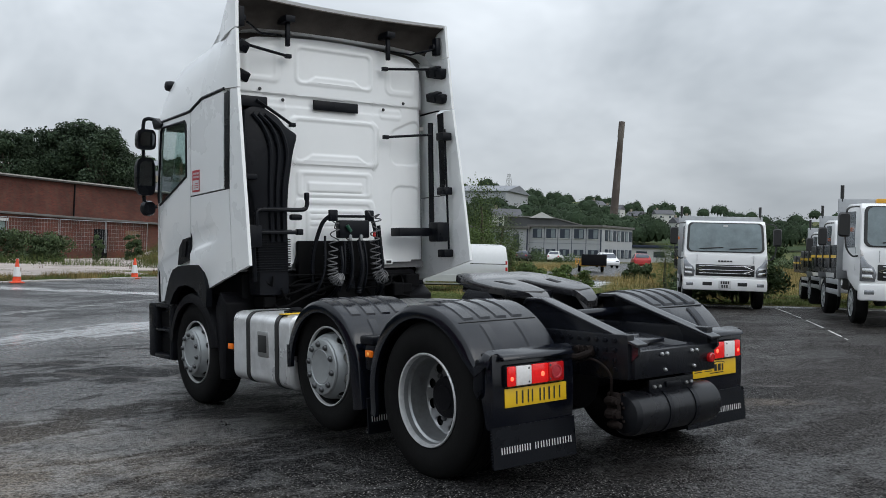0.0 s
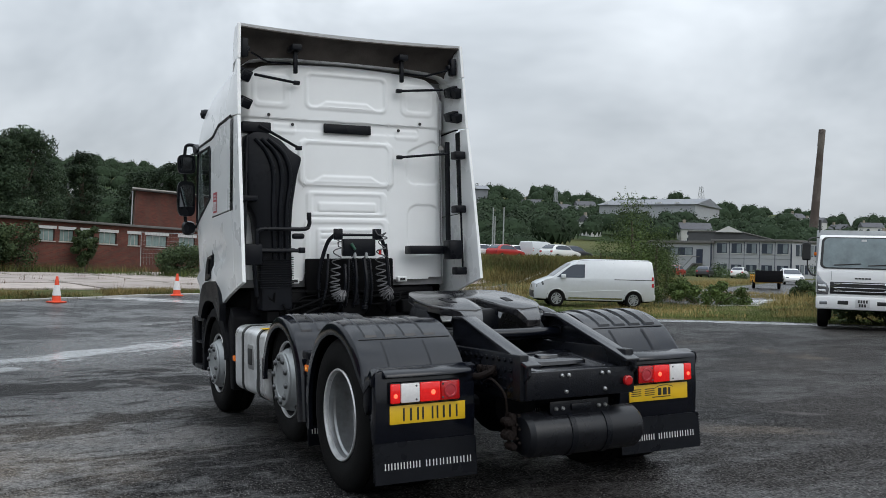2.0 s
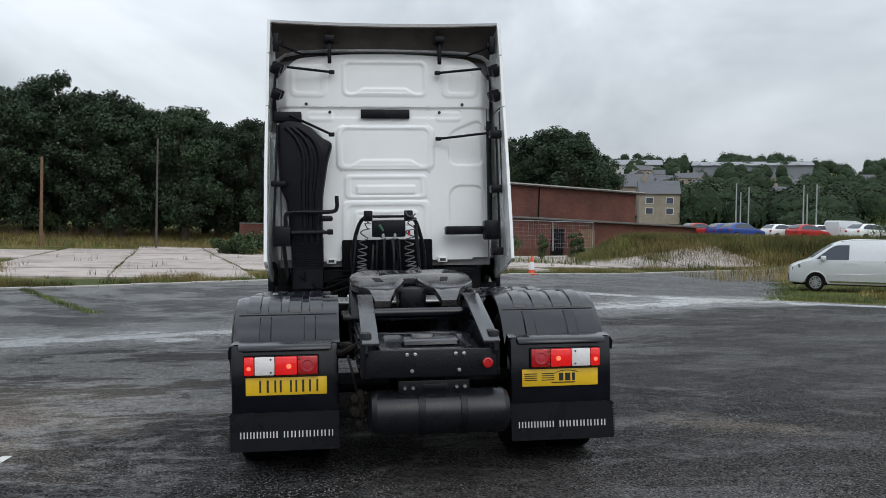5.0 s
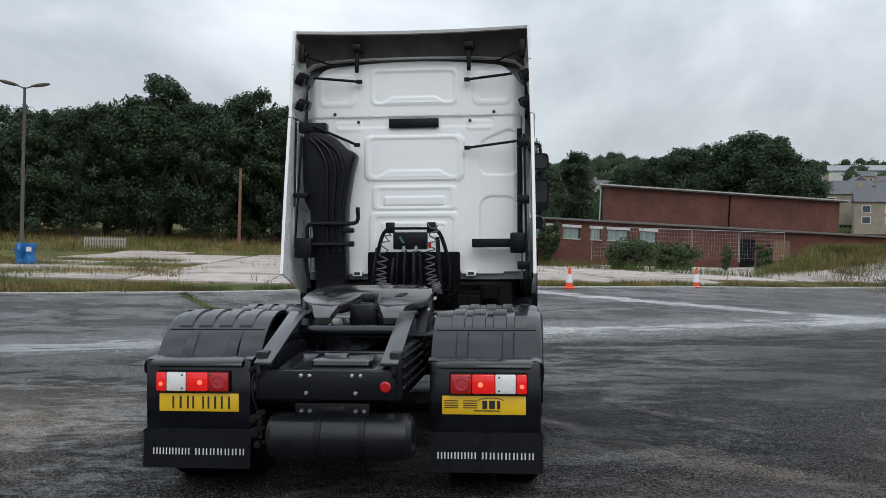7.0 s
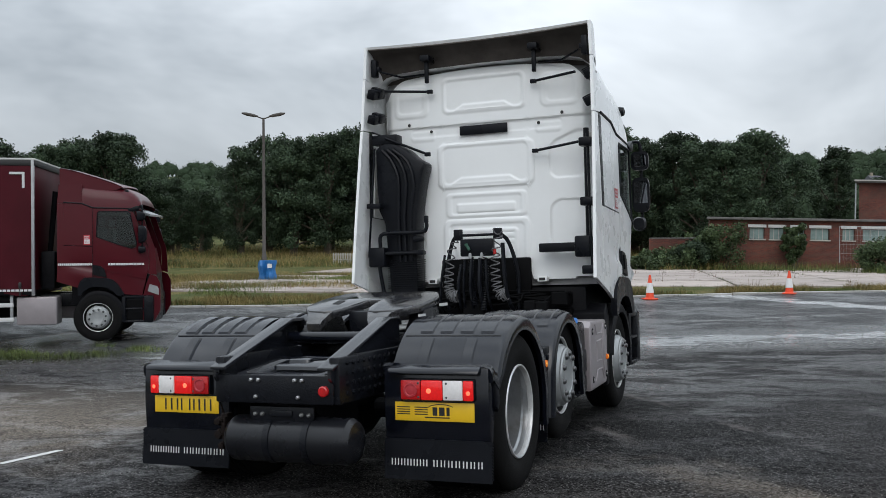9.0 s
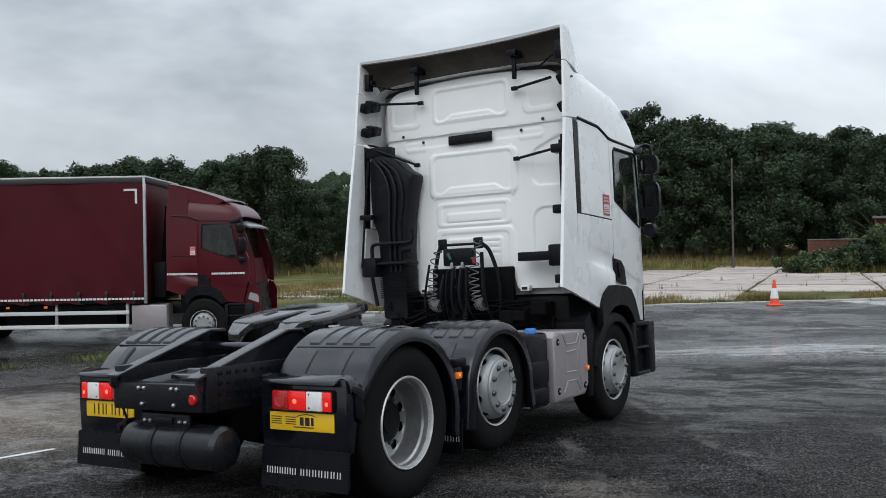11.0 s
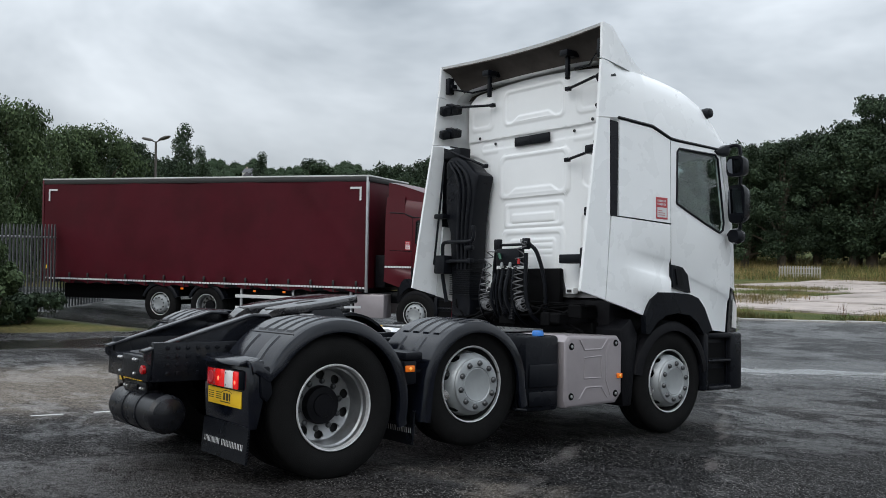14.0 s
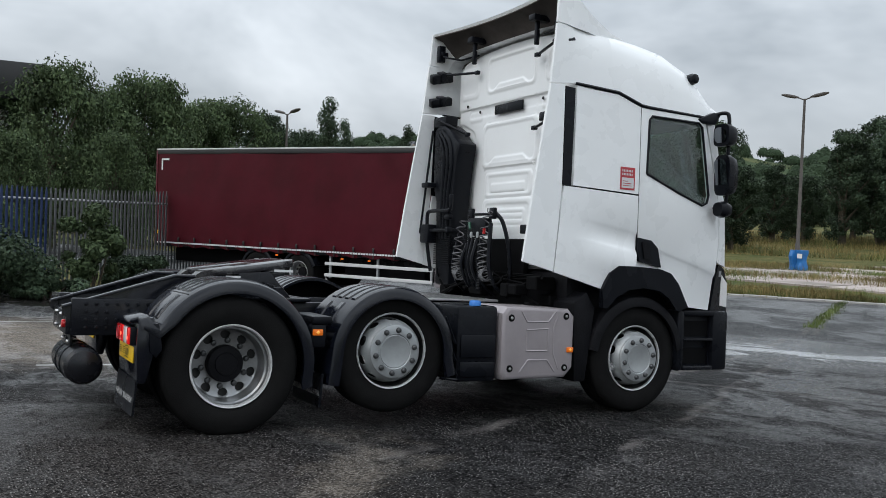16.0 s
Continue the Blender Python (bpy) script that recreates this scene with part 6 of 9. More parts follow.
# white light tipper trucks
def tipper(m, label, bar=False):
    t = thing("tipper_truck", m, label, "truck", "light tipper trucks in the yard")
    yf = lambda x, z: interp(z, [(0.4, 0.98), (1.15, 1.0), (1.35, 0.995), (2.15, 0.955), (2.3, 0.94)])
    outl = [(0.0, 0.62), (0.0, 1.0), (-0.01, 1.30), (-0.04, 1.40), (-0.215, 2.10), (-0.32, 2.19), (-1.45, 2.23), (-1.62, 2.18), (-1.66, 0.95), (-1.25, 0.95), (-1.12, 0.80), (-0.45, 0.62)]
    part("cab_body", shell(outl, yf, (1.15, 1.35, 1.8), (), 0.05), M["car_white"], t, "white painted tilt cab")
    sc = lambda z: -0.03 - (z - 1.40) * 0.25
    bm = B()
    def on_screen(y, z, o):
        return (sc(z) + o - 0.02 * (abs(y) / 0.9) ** 3, y * (1 - (z - 1.43) * 0.05), z)
    ring = rounded(-0.90, 0.90, 1.42, 2.13, 0.11, 5)
    loft(bm, [[on_screen(y * q, 1.775 + (z - 1.775) * q, 0.024) for y, z in ring] for q in (1.0, 0.7, 0.35, 0.02)], cap0=False)
    ws = part("windscreen", bm, M["screen"], t, "large curved windscreen with pale sky reflection in its colour")
    bm = B()
    loft(bm, [[on_screen(y * q, 1.775 + (z - 1.775) * q, o) for y, z in ring] for q, o in ((1.035, 0.0), (1.03, 0.022), (0.97, 0.027), (0.965, 0.02))], cap0=False, cap1=False)
    part("screen_seal", bm, M["mark_black"], ws, "black rubber screen seal")
    bm = B()
    for y0, y1 in ((-0.62, -0.05), (0.10, 0.75)):
        tube(bm, [(sc(1.49) + 0.03, y0, 1.49), (sc(1.53) + 0.03, y1, 1.53)], 0.012, 5)
    pieces("wiper", bm, M["mark_black"], ws)
    part("screen_label", bx(sc(2.05) + 0.014, sc(2.05) + 0.02, -0.05, 0.06, 2.02, 2.09), M["mark_white"], ws)
    part("bumper", bx(-0.14, 0.05, -1.0, 1.0, 0.46, 0.76, 0.04), M["car_white"], t, "white front bumper")
    part("bumper_slot", bx(0.04, 0.055, -0.53, -0.30, 0.58, 0.67, 0.01), M["mark_black"], t)
    part("bumper_slot", bx(0.04, 0.055, 0.30, 0.53, 0.58, 0.67, 0.01), M["mark_black"], t)
    part("grille", bx(-0.05, 0.018, -0.70, 0.70, 0.82, 1.10, 0.02), M["mark_black"], t, "black grille")
    bm = B()
    for z in (0.87, 0.95, 1.05):
        box(bm, 0.015, 0.034, -0.62, 0.62, z, z + 0.025, 0.006)
    for s in (1, -1):
        tube(bm, [(0.03, s * 0.45, 1.07), (0.03, s * 0.68, 0.98), (0.03, s * 0.45, 0.90)], 0.014, 5)
    pieces("grille_bar", bm, M["chrome"], t, "chrome grille bars")
    bm = B()
    bars(bm, [0.055, -0.015] * 5, -0.17, 1.17, 1.205, lambda u, v: (0.008, u, v))
    pieces("badge_bar", bm, M["mark_black"], t, smooth=False)
    pl = part("number_plate", bx(0.052, 0.06, -0.15, 0.15, 0.52, 0.71, 0.004), M["mark_white"], t, "white front plate with dark bars")
    bm = B()
    bars(bm, [0.04, -0.015] * 4, -0.10, 0.625, 0.695, lambda u, v: (0.0615, u, v))
    bars(bm, [0.04, -0.015] * 3, -0.08, 0.535, 0.605, lambda u, v: (0.0615, u, v))
    pieces("plate_bar", bm, M["mark_black"], pl, smooth=False)
    for s in (1, -1):
        hl = part("headlamp", prism(B(), [(s * 0.985, 1.24), (s * 0.985, 0.80), (s * 0.74, 0.80), (s * 0.715, 0.93), (s * 0.76, 1.05), (s * 0.86, 1.12), (s * 0.94, 1.24)], "x", -0.10, 0.024, 0.012), M["lamp_lens"], t, "clear angular headlamp")
        part("turn_lens", prism(B(), [(s * 0.985, 1.36), (s * 0.985, 1.25), (s * 0.935, 1.25), (s * 0.955, 1.33)], "x", -0.08, 0.020, 0.006), M["lamp_white"], t, "pale turn signal lens")
        for z0 in (0.835, 0.945):
            part("reflector", prism(B(), [(s * 0.955, z0), (s * 0.955, z0 + 0.085), (s * 0.80, z0 + 0.085), (s * 0.76, z0)], "x", 0.024, 0.030, 0.002), M["chrome"], hl)
        part("bonnet_line", prism(B(), [(s * 0.668, 1.14), (s * 0.676, 1.14), (s * 0.676, 1.345), (s * 0.668, 1.345)], "x", -0.02, 0.004), M["galv"], t)
        part("fog_lamp", bx(0.04, 0.054, min(s * 0.75, s * 0.92), max(s * 0.75, s * 0.92), 0.57, 0.65, 0.01), M["lamp_lens"], t)
        win = [(-0.50, 1.40), (-0.62, 2.06), (-1.38, 2.08), (-1.40, 1.40)]
        part("side_window", sheet(win, yf, s), M["pane"], t, "dark side window")
        part("door_line", sheet([(-0.40, 0.98), (-0.385, 0.98), (-0.385, 1.40), (-0.40, 1.40)], yf, s), M["mark_black"], t)
        bm = B()
        loft(bm, [[(-0.20 + a, s * (1.23 + b), 1.80 + c) for b, c in rounded(-0.10 * q, 0.10 * q, -0.22 * q, 0.22 * q, 0.05 * q, 3)] for a, q in ((-0.05, 0.95), (0.02, 1.0), (0.07, 0.85))])
        mi = part("wing_mirror", bm, M["mark_black"], t, "black wing mirror on a tube arm")
        bm = tube(B(), curve_pts([(-0.42, s * 0.88, 2.14), (-0.2, s * 1.15, 2.10), (-0.18, s * 1.2, 1.95), (-0.18, s * 1.2, 1.45), (-0.16, s * 1.1, 1.25), (-0.15, s * 0.98, 1.25)], 5), 0.016, 6)
        part("mirror_arm", bm, M["mark_black"], mi)
        part("indicator", bx(-1.50, -1.46, min(s * 1.05, s * 1.11), max(s * 1.05, s * 1.11), 1.72, 1.80, 0.01), M["orange"], t)
        for x, d in ((-0.80, False), (-3.9, True)):
            car_wheel(t, x, s, 0.98, 0.39, 0.24, 6, M["wheel"])
        part("arch", bx(-1.22, -0.42, min(s * 0.7, s * 0.965), max(s * 0.7, s * 0.965), 0.50, 0.80, 0.03), M["dark"], t)
        side = part("drop_side", bx(-5.2, -1.95, min(s * 1.02, s * 1.06), max(s * 1.02, s * 1.06), 1.0, 1.46, 0.01), M["chassis"], t, "dark drop side with a yellow stripe")
        part("yellow_stripe", bx(-5.19, -1.96, min(s * 1.06, s * 1.066), max(s * 1.06, s * 1.066), 1.20, 1.26), M["yellow"], side)
        for x in (-2.6, -3.5, -4.4):
            part("side_post", bx(x - 0.04, x + 0.04, min(s * 1.06, s * 1.085), max(s * 1.06, s * 1.085), 1.0, 1.46, 0.006), M["mark_black"], side)
        for z in (0.48, 0.68):
            part("guard_rail", bx(-3.3, -1.9, min(s * 1.0, s * 1.03), max(s * 1.0, s * 1.03), z, z + 0.10, 0.006), M["galv"], t, "galvanised side guard rail")
        part("guard_post", bx(-1.9, -1.84, min(s * 0.98, s * 1.03), max(s * 0.98, s * 1.03), 0.45, 1.0, 0.006), M["galv"], t)
    part("headboard", bx(-1.86, -1.80, -1.07, 1.07, 0.80, 2.36, 0.015), M["galv"], t, "tall galvanised headboard")
    for s in (1, -1):
        part("post", tube(B(), [(-1.83, s * 1.0, 2.3), (-1.83, s * 1.0, 2.62)], 0.035, 8), M["mark_black"], t)
    if bar:
        part("light_bar", bx(-1.35, -1.2, -0.5, 0.5, 2.25, 2.33, 0.02), M["amber_paint"], t, "amber roof light bar")
    part("load_floor", bx(-5.2, -1.88, -1.04, 1.04, 0.90, 1.0, 0.01), M["chassis"], t)
    part("tail_gate", bx(-5.24, -5.2, -1.04, 1.04, 0.98, 1.46, 0.01), M["chassis"], t)
    part("chassis", bx(-5.0, -0.3, -0.42, 0.42, 0.50, 0.88, 0.03), M["dark"], t)
    return t


M["lamp_lens"] = material("headlamp_lens", (0.30, 0.31, 0.33), 0.12, metal=0.6, vary=0.3, scale=18, coat=0.5)


def heading(x, y, z, d):
    d = Vector((d[0], d[1], 0)).normalized()
    return Matrix(((d.x, -d.y, 0, x), (d.y, d.x, 0, y), (0, 0, 1, z), (0, 0, 0, 1)))


# silver panel van
vd = Vector((0.43, 0.9)).normalized()
van = thing("panel_van", heading(24.44 + 0.9 * 0.86, -16.57 - 0.43 * 0.86, -0.25, vd) @ Matrix.Diagonal((0.91, 1, 1, 1)), "silver panel van parked on the grass edge", "van")
vy = lambda x, z: interp(z, [(0.2, 0.90), (0.6, 0.955), (1.05, 0.96), (1.5, 0.89), (1.92, 0.78)]) - 0.10 * smoothstep(0.5, 0.95, x) ** 2
vo = [(0.93, 0.32), (0.96, 0.52), (0.94, 0.74), (0.86, 0.90), (0.62, 1.01), (0.18, 1.16), (-0.25, 1.46), (-0.66, 1.71), (-0.98, 1.83), (-1.5, 1.89), (-3.9, 1.89), (-4.08, 1.80), (-4.16, 1.20), (-4.18, 0.50), (-4.10, 0.30), (-3.72, 0.28), (-3.66, 0.52), (-3.50, 0.66), (-3.28, 0.70), (-3.05, 0.66), (-2.90, 0.52), (-2.84, 0.28), (-0.44, 0.28), (-0.38, 0.52), (-0.22, 0.66), (0.0, 0.70), (0.22, 0.66), (0.38, 0.52), (0.44, 0.30)]
part("van_body", shell(vo, vy, (0.6, 1.05, 1.3, 1.5), (0.5, 0.7), 0.05), M["silver_van"], van, "silver painted van body")
for s in (1, -1):
    part("side_window", sheet([(0.0, 1.17), (-0.50, 1.545), (-0.66, 1.63), (-0.80, 1.665), (-1.20, 1.675), (-1.18, 1.16), (-0.4, 1.15)], vy, s, 0.022), M["pane"], van, "dark front door window")
    for x in (-1.26, -2.42, 0.02):
        part("panel_gap", sheet([(x, 0.42), (x + 0.012, 0.42), (x + 0.012, 1.75 if x < -0.5 else 1.1), (x, 1.75 if x < -0.5 else 1.1)], vy, s, 0.001), M["mark_black"], van)
    part("slide_rail", sheet([(-4.05, 1.10), (-2.45, 1.10), (-2.45, 1.13), (-4.05, 1.13)], vy, s, 0.002), M["mark_black"], van)
    part("sill_trim", sheet([(-2.8, 0.34), (-0.5, 0.34), (-0.5, 0.40), (-2.8, 0.40)], vy, s, 0.012), M["chrome"], van)
    for x in (-1.12, -1.42):
        part("door_handle", sheet([(x - 0.09, 1.0), (x + 0.09, 1.0), (x + 0.09, 1.04), (x - 0.09, 1.04)], vy, s, 0.02), M["silver_van"], van)
    part("tail_lamp", sheet([(-4.14, 0.85), (-4.04, 0.85), (-4.04, 1.25), (-4.12, 1.25)], vy, s, 0.012), M["lamp_red"], van, "upright red tail lamp")
    part("headlamp", sheet([(0.55, 0.86), (0.86, 0.76), (0.86, 0.86), (0.60, 0.99)], vy, s, 0.01), M["lamp_lens"], van, "slim headlamp")
    bm = B()
    box(bm, -0.36, -0.16, min(s * 0.97, s * 1.14), max(s * 0.97, s * 1.14), 1.10, 1.28, 0.04)
    part("door_mirror", bm, M["silver_van"], van)
    for x in (0.0, -3.28):
        car_wheel(van, x, s, 0.93, 0.335, 0.22, 6)
bm = B()
loft(bm, [[(x + 0.012, y, z + 0.012) for y in np.linspace(-w, w, 7)] for x, z, w in ((0.12, 1.19, 0.82), (-0.25, 1.45, 0.78), (-0.63, 1.685, 0.72))], closed=False)
part("windscreen", bm, M["pane"], van, "raked windscreen")
for s in (1, -1):
    for x in (0.0, -3.28):
        bm = B()
        ring = [(x + 0.40 * math.cos(a), 0.335 + 0.385 * math.sin(a)) for a in np.linspace(0.05, math.pi - 0.05, 15)]
        tube(bm, [(q, s * (vy(q, z) - 0.004), z) for q, z in ring], 0.024, 6)
        part("wheel_arch", bm, M["silver_van"], van)
        part("arch_liner", bx(x - 0.40, x + 0.40, min(s * 0.55, s * 0.86), max(s * 0.55, s * 0.86), 0.30, 0.70, 0.05), M["mark_black"], van)
    part("body_crease", tube(B(), [(q, s * (vy(q, z) + 0.002), z) for q, z in [(-0.5 - 0.25 * k, 0.60 + 0.012 * k) for k in range(10)]], 0.010, 5), M["silver_van"], van)
    part("roof_gutter", tube(B(), [(q, s * (vy(q, z) - 0.01), z) for q, z in ((-0.9, 1.80), (-1.5, 1.855), (-3.95, 1.855))], 0.010, 5), M["nut"], van)
    part("rear_bumper", bx(-4.22, -4.0, min(s * 0.1, s * 0.93), max(s * 0.1, s * 0.93), 0.34, 0.58, 0.04), M["silver_van"], van)
part("front_badge", bx(0.93, 0.965, -0.09, 0.09, 0.70, 0.84, 0.02), M["chrome"], van)
part("bumper_grille", bx(0.90, 0.96, -0.75, 0.75, 0.36, 0.62, 0.03), M["mark_black"], van)
part("underside", bx(-4.0, 0.8, -0.75, 0.75, 0.24, 0.5, 0.03), M["dark"], van)


def small_car(m, paint, label, small=False):
    c = thing("car", m, label, "car", "cars in the far car park")
    cy = lambda x, z: interp(z, [(0.2, 0.80), (0.6, 0.86), (0.9, 0.85), (1.42, 0.62)])
    o = [(0.74, 0.30), (0.80, 0.48), (0.76, 0.64), (0.58, 0.76), (0.10, 0.86), (-0.30, 0.93), (-0.68, 1.20), (-0.98, 1.36), (-1.35, 1.45), (-1.9, 1.47), (-2.45, 1.42), (-2.85, 1.22), (-3.08, 0.98), (-3.16, 0.80), (-3.18, 0.42), (-3.0, 0.25), (-2.80, 0.25), (-2.72, 0.52), (-2.45, 0.64), (-2.18, 0.52), (-2.10, 0.25), (-0.35, 0.25), (-0.27, 0.52), (0.0, 0.64), (0.27, 0.52), (0.35, 0.25)]
    part("car_body", shell(o, cy, (0.6, 0.9), (), 0.06), paint, c)
    for s in (1, -1):
        part("side_window", sheet([(-0.48, 0.97), (-0.80, 1.21), (-1.05, 1.33), (-1.5, 1.39), (-2.2, 1.37), (-2.62, 1.18), (-2.72, 1.0)], cy, s, 0.02), M["pane"], c)
        for x in (0.0, -2.45):
            car_wheel(c, x, s, 0.84, 0.30, 0.2, 5)
    part("windscreen", loft(B(), [[(x + 0.02, y, z + 0.02) for y in (-w, 0, w)] for x, z, w in ((-0.36, 0.965, 0.74), (-0.68, 1.20, 0.68), (-0.96, 1.355, 0.60))], closed=False), M["pane"], c)
    part("rear_window", loft(B(), [[(x - 0.02, y, z + 0.02) for y in (-w, 0, w)] for x, z, w in ((-2.50, 1.40, 0.58), (-2.85, 1.22, 0.64), (-3.02, 1.06, 0.68))], closed=False), M["pane"], c)
    for s in (1, -1):
        part("tail_lamp", bx(-3.20, -3.10, min(s * 0.55, s * 0.80), max(s * 0.55, s * 0.80), 0.72, 0.90, 0.03), M["sticker_red"], c)
        part("headlamp", bx(0.62, 0.78, min(s * 0.48, s * 0.76), max(s * 0.48, s * 0.76), 0.60, 0.72, 0.03), M["lamp_lens"], c)
        part("door_line", sheet([(-1.50, 0.35), (-1.48, 0.35), (-1.48, 1.38), (-1.50, 1.38)], cy, s, 0.003), M["mark_black"], c)
    return c


# ---- ground, land and distance ----
KP, KU, KN = Vector((25.0, -0.3)), Vector((0.52, -0.855)).normalized(), Vector((0.855, 0.52)).normalized()


def beyond(x, y):
    """How far a place lies past the kerb of the yard."""
    return (x - KP.x) * KN.x + (y - KP.y) * KN.y


CREST = [(-75, 2.0), (-62, 2.0), (-55, 2.1), (-49, 2.5), (-44, 3.0), (-35, 3.3), (-28, 3.9), (-15, 4.2), (0, 4.3), (15, 4.0), (38, 3.9), (50, 4.3), (62, 4.3), (80, 3.5), (100, 2.0), (180, 1.0)]


def terrain(x, y):
    r = math.hypot(x, y)
    z = (-0.027 * x - 0.032 * y) * math.exp(-(r / 19) ** 4) if r < 60 else 0.0
    z -= 0.26 * math.exp(-(math.hypot(x - 24.5, y + 17.5) / 8.5) ** 4)
    q = beyond(x, y)
    u, bear = (x + 6.6) * 0.906 - (y - 0.66) * 0.423, math.degrees(math.atan2(y - 0.66, x + 6.6))
    if 44 < u < 152 and -42 < bear < -14:
        z += (1.35 * smoothstep(50, 58, u) + 0.27 * smoothstep(58, 70, u)) * (1 - smoothstep(112, 150, u)) * smoothstep(-39, -34, bear) * (1 - smoothstep(-19, -15.5, bear))
    z += 0.75 * smoothstep(38, 56, q) + 1.7 * smoothstep(54, 90, q)
    az = math.degrees(math.atan2(y, x))
    h = 800 * math.tan(radians(interp(az, CREST)))
    k = smoothstep(150, 820, r)
    z += h * k * (1 + 0.05 * math.sin(az * 0.9) + 0.04 * math.sin(az * 2.3 + 1))
    return z


t1 = tipper(heading(8.98, -14.72, terrain(8.98, -14.72) + 0.005, (-0.64, 0.77)), "white light tipper truck parked nose out")
HB = Vector((-0.62, 0.785))
for k in range(3):
    c = Vector((2.82, -11.6)) + Vector((0.62, -0.785)) * (6.0 * k) + Vector((0.785, 0.62)) * (-0.55 * k)
    at_ = heading(c.x, c.y, terrain(c.x, c.y) + 0.005, HB)
    if k == 0:
        t2 = tipper(at_, "white light tipper truck with amber light bar in a row", True)
    else:
        copy_thing(t2, at_)


def ground_material():
    m = bpy.data.materials.new("wet_tarmac_and_grass")
    m.use_nodes = True
    n, l = m.node_tree.nodes, m.node_tree.links
    b = n["Principled BSDF"]
    tc = n.new("ShaderNodeTexCoord")
    P = tc.outputs["Object"]

    def noise_(scale, detail=5, rough=0.55, dist=0.0, vec=None):
        t = n.new("ShaderNodeTexNoise")
        t.inputs["Scale"].default_value = scale
        t.inputs["Detail"].default_value = detail
        t.inputs["Roughness"].default_value = rough
        t.inputs["Distortion"].default_value = dist
        l.new(vec or P, t.inputs["Vector"])
        return t.outputs["Fac"]

    def ramp(v, a, c, lo=0.0, hi=1.0):
        r = n.new("ShaderNodeMapRange")
        r.interpolation_type = "SMOOTHSTEP"
        for k, q in (("From Min", a), ("From Max", c), ("To Min", lo), ("To Max", hi)):
            r.inputs[k].default_value = q
        l.new(v, r.inputs["Value"])
        return r.outputs["Result"]

    def op(kind, a, c):
        r = n.new("ShaderNodeMath")
        r.operation = kind
        for i, q in enumerate((a, c)):
            if isinstance(q, (int, float)):
                r.inputs[i].default_value = q
            else:
                l.new(q, r.inputs[i])
        return r.outputs[0]

    def along(dx, dy, px, py):
        """Signed distance of a place from a line with that normal through a point."""
        r = n.new("ShaderNodeVectorMath")
        r.operation = "DOT_PRODUCT"
        l.new(P, r.inputs[0])
        r.inputs[1].default_value = (dx, dy, 0)
        return op("SUBTRACT", r.outputs["Value"], dx * px + dy * py)

    def mix(f, a, c):
        r = n.new("ShaderNodeMixRGB")
        l.new(f, r.inputs["Fac"]) if not isinstance(f, float) else None
        for i, q in ((1, a), (2, c)):
            if isinstance(q, tuple):
                r.inputs[i].default_value = (*q, 1)
            else:
                l.new(q, r.inputs[i])
        return r.outputs["Color"]

    def lerp(f, a, c):
        return op("ADD", op("MULTIPLY", op("SUBTRACT", 1.0, f), a), op("MULTIPLY", f, c))

    big = noise_(0.22, 6, 0.6, 0.4)
    mid = noise_(0.9, 6, 0.62, 0.6)
    fine = noise_(14.0, 4, 0.7)
    grit = noise_(48.0, 3, 0.8)
    chips = n.new("ShaderNodeTexVoronoi")
    chips.voronoi_dimensions = "2D"
    chips.inputs["Scale"].default_value = 58.0
    l.new(P, chips.inputs["Vector"])
    chip_sep = n.new("ShaderNodeSeparateColor")
    l.new(chips.outputs["Color"], chip_sep.inputs["Color"])
    chip_pick = chip_sep.outputs[0]
    stone = ramp(chip_sep.outputs[1], 0.15, 0.9, 0.35, 1.25)
    # tarmac: dark binder, pale stone chips, worn and stained areas
    ch = along(0.907, 0.42, 12.1, 0.2)
    farside = ramp(op("ADD", ch, op("MULTIPLY", op("SUBTRACT", big, 0.5), 2.0)), -0.2, 0.6)
    tar = mix(ramp(mid, 0.35, 0.68), (0.0055, 0.0055, 0.006), (0.012, 0.0115, 0.0115))
    tar = mix(ramp(big, 0.48, 0.72), tar, (0.015, 0.0135, 0.013))
    # road past the drain: base colour raised to carry some sky sheen
    tar = mix(farside, tar, mix(ramp(mid, 0.35, 0.65), (0.036, 0.038, 0.040), (0.060, 0.062, 0.064)))
    tar = mix(op("MULTIPLY", ramp(grit, 0.50, 0.60), 0.75), tar, (0.062, 0.060, 0.060))
    speck = op("MULTIPLY", ramp(chips.outputs["Distance"], 0.34, 0.14), ramp(chip_pick, 0.77, 0.84))
    tar = mix(op("MULTIPLY", speck, ramp(mid, 0.30, 0.60, 0.35, 1.0)), tar, (0.50, 0.48, 0.46))
    # smooth darker strip beside the tractor, cut off at the seam
    dark_strip = op("MULTIPLY", ramp(op("ADD", along(0.56, -0.83, 2.2, -2.8), op("MULTIPLY", op("SUBTRACT", mid, 0.5), 0.4)), 0.10, -0.10),
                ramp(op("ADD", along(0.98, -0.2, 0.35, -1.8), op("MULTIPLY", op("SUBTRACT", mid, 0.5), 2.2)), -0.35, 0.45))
    dark_strip = op("MULTIPLY", dark_strip, ramp(along(0, 1, 0, 1.2), 0.6, -0.6))
    tar = mix(op("MULTIPLY", dark_strip, op("SUBTRACT", 0.85, speck)), tar, (0.0045, 0.0045, 0.005))
    # brown gravelly wear between the strip and the dirt
    worn = op("MULTIPLY", ramp(op("ADD", along(0.80, 0.60, -0.3, -1.2), op("MULTIPLY", op("SUBTRACT", big, 0.5), 5.0)), 0.9, -0.6), ramp(grit, 0.40, 0.60))
    worn = op("MULTIPLY", worn, ramp(along(0, 1, 0, 0.8), 1.0, -1.0))
    tar = mix(op("MULTIPLY", worn, 0.5), tar, (0.066, 0.054, 0.046))
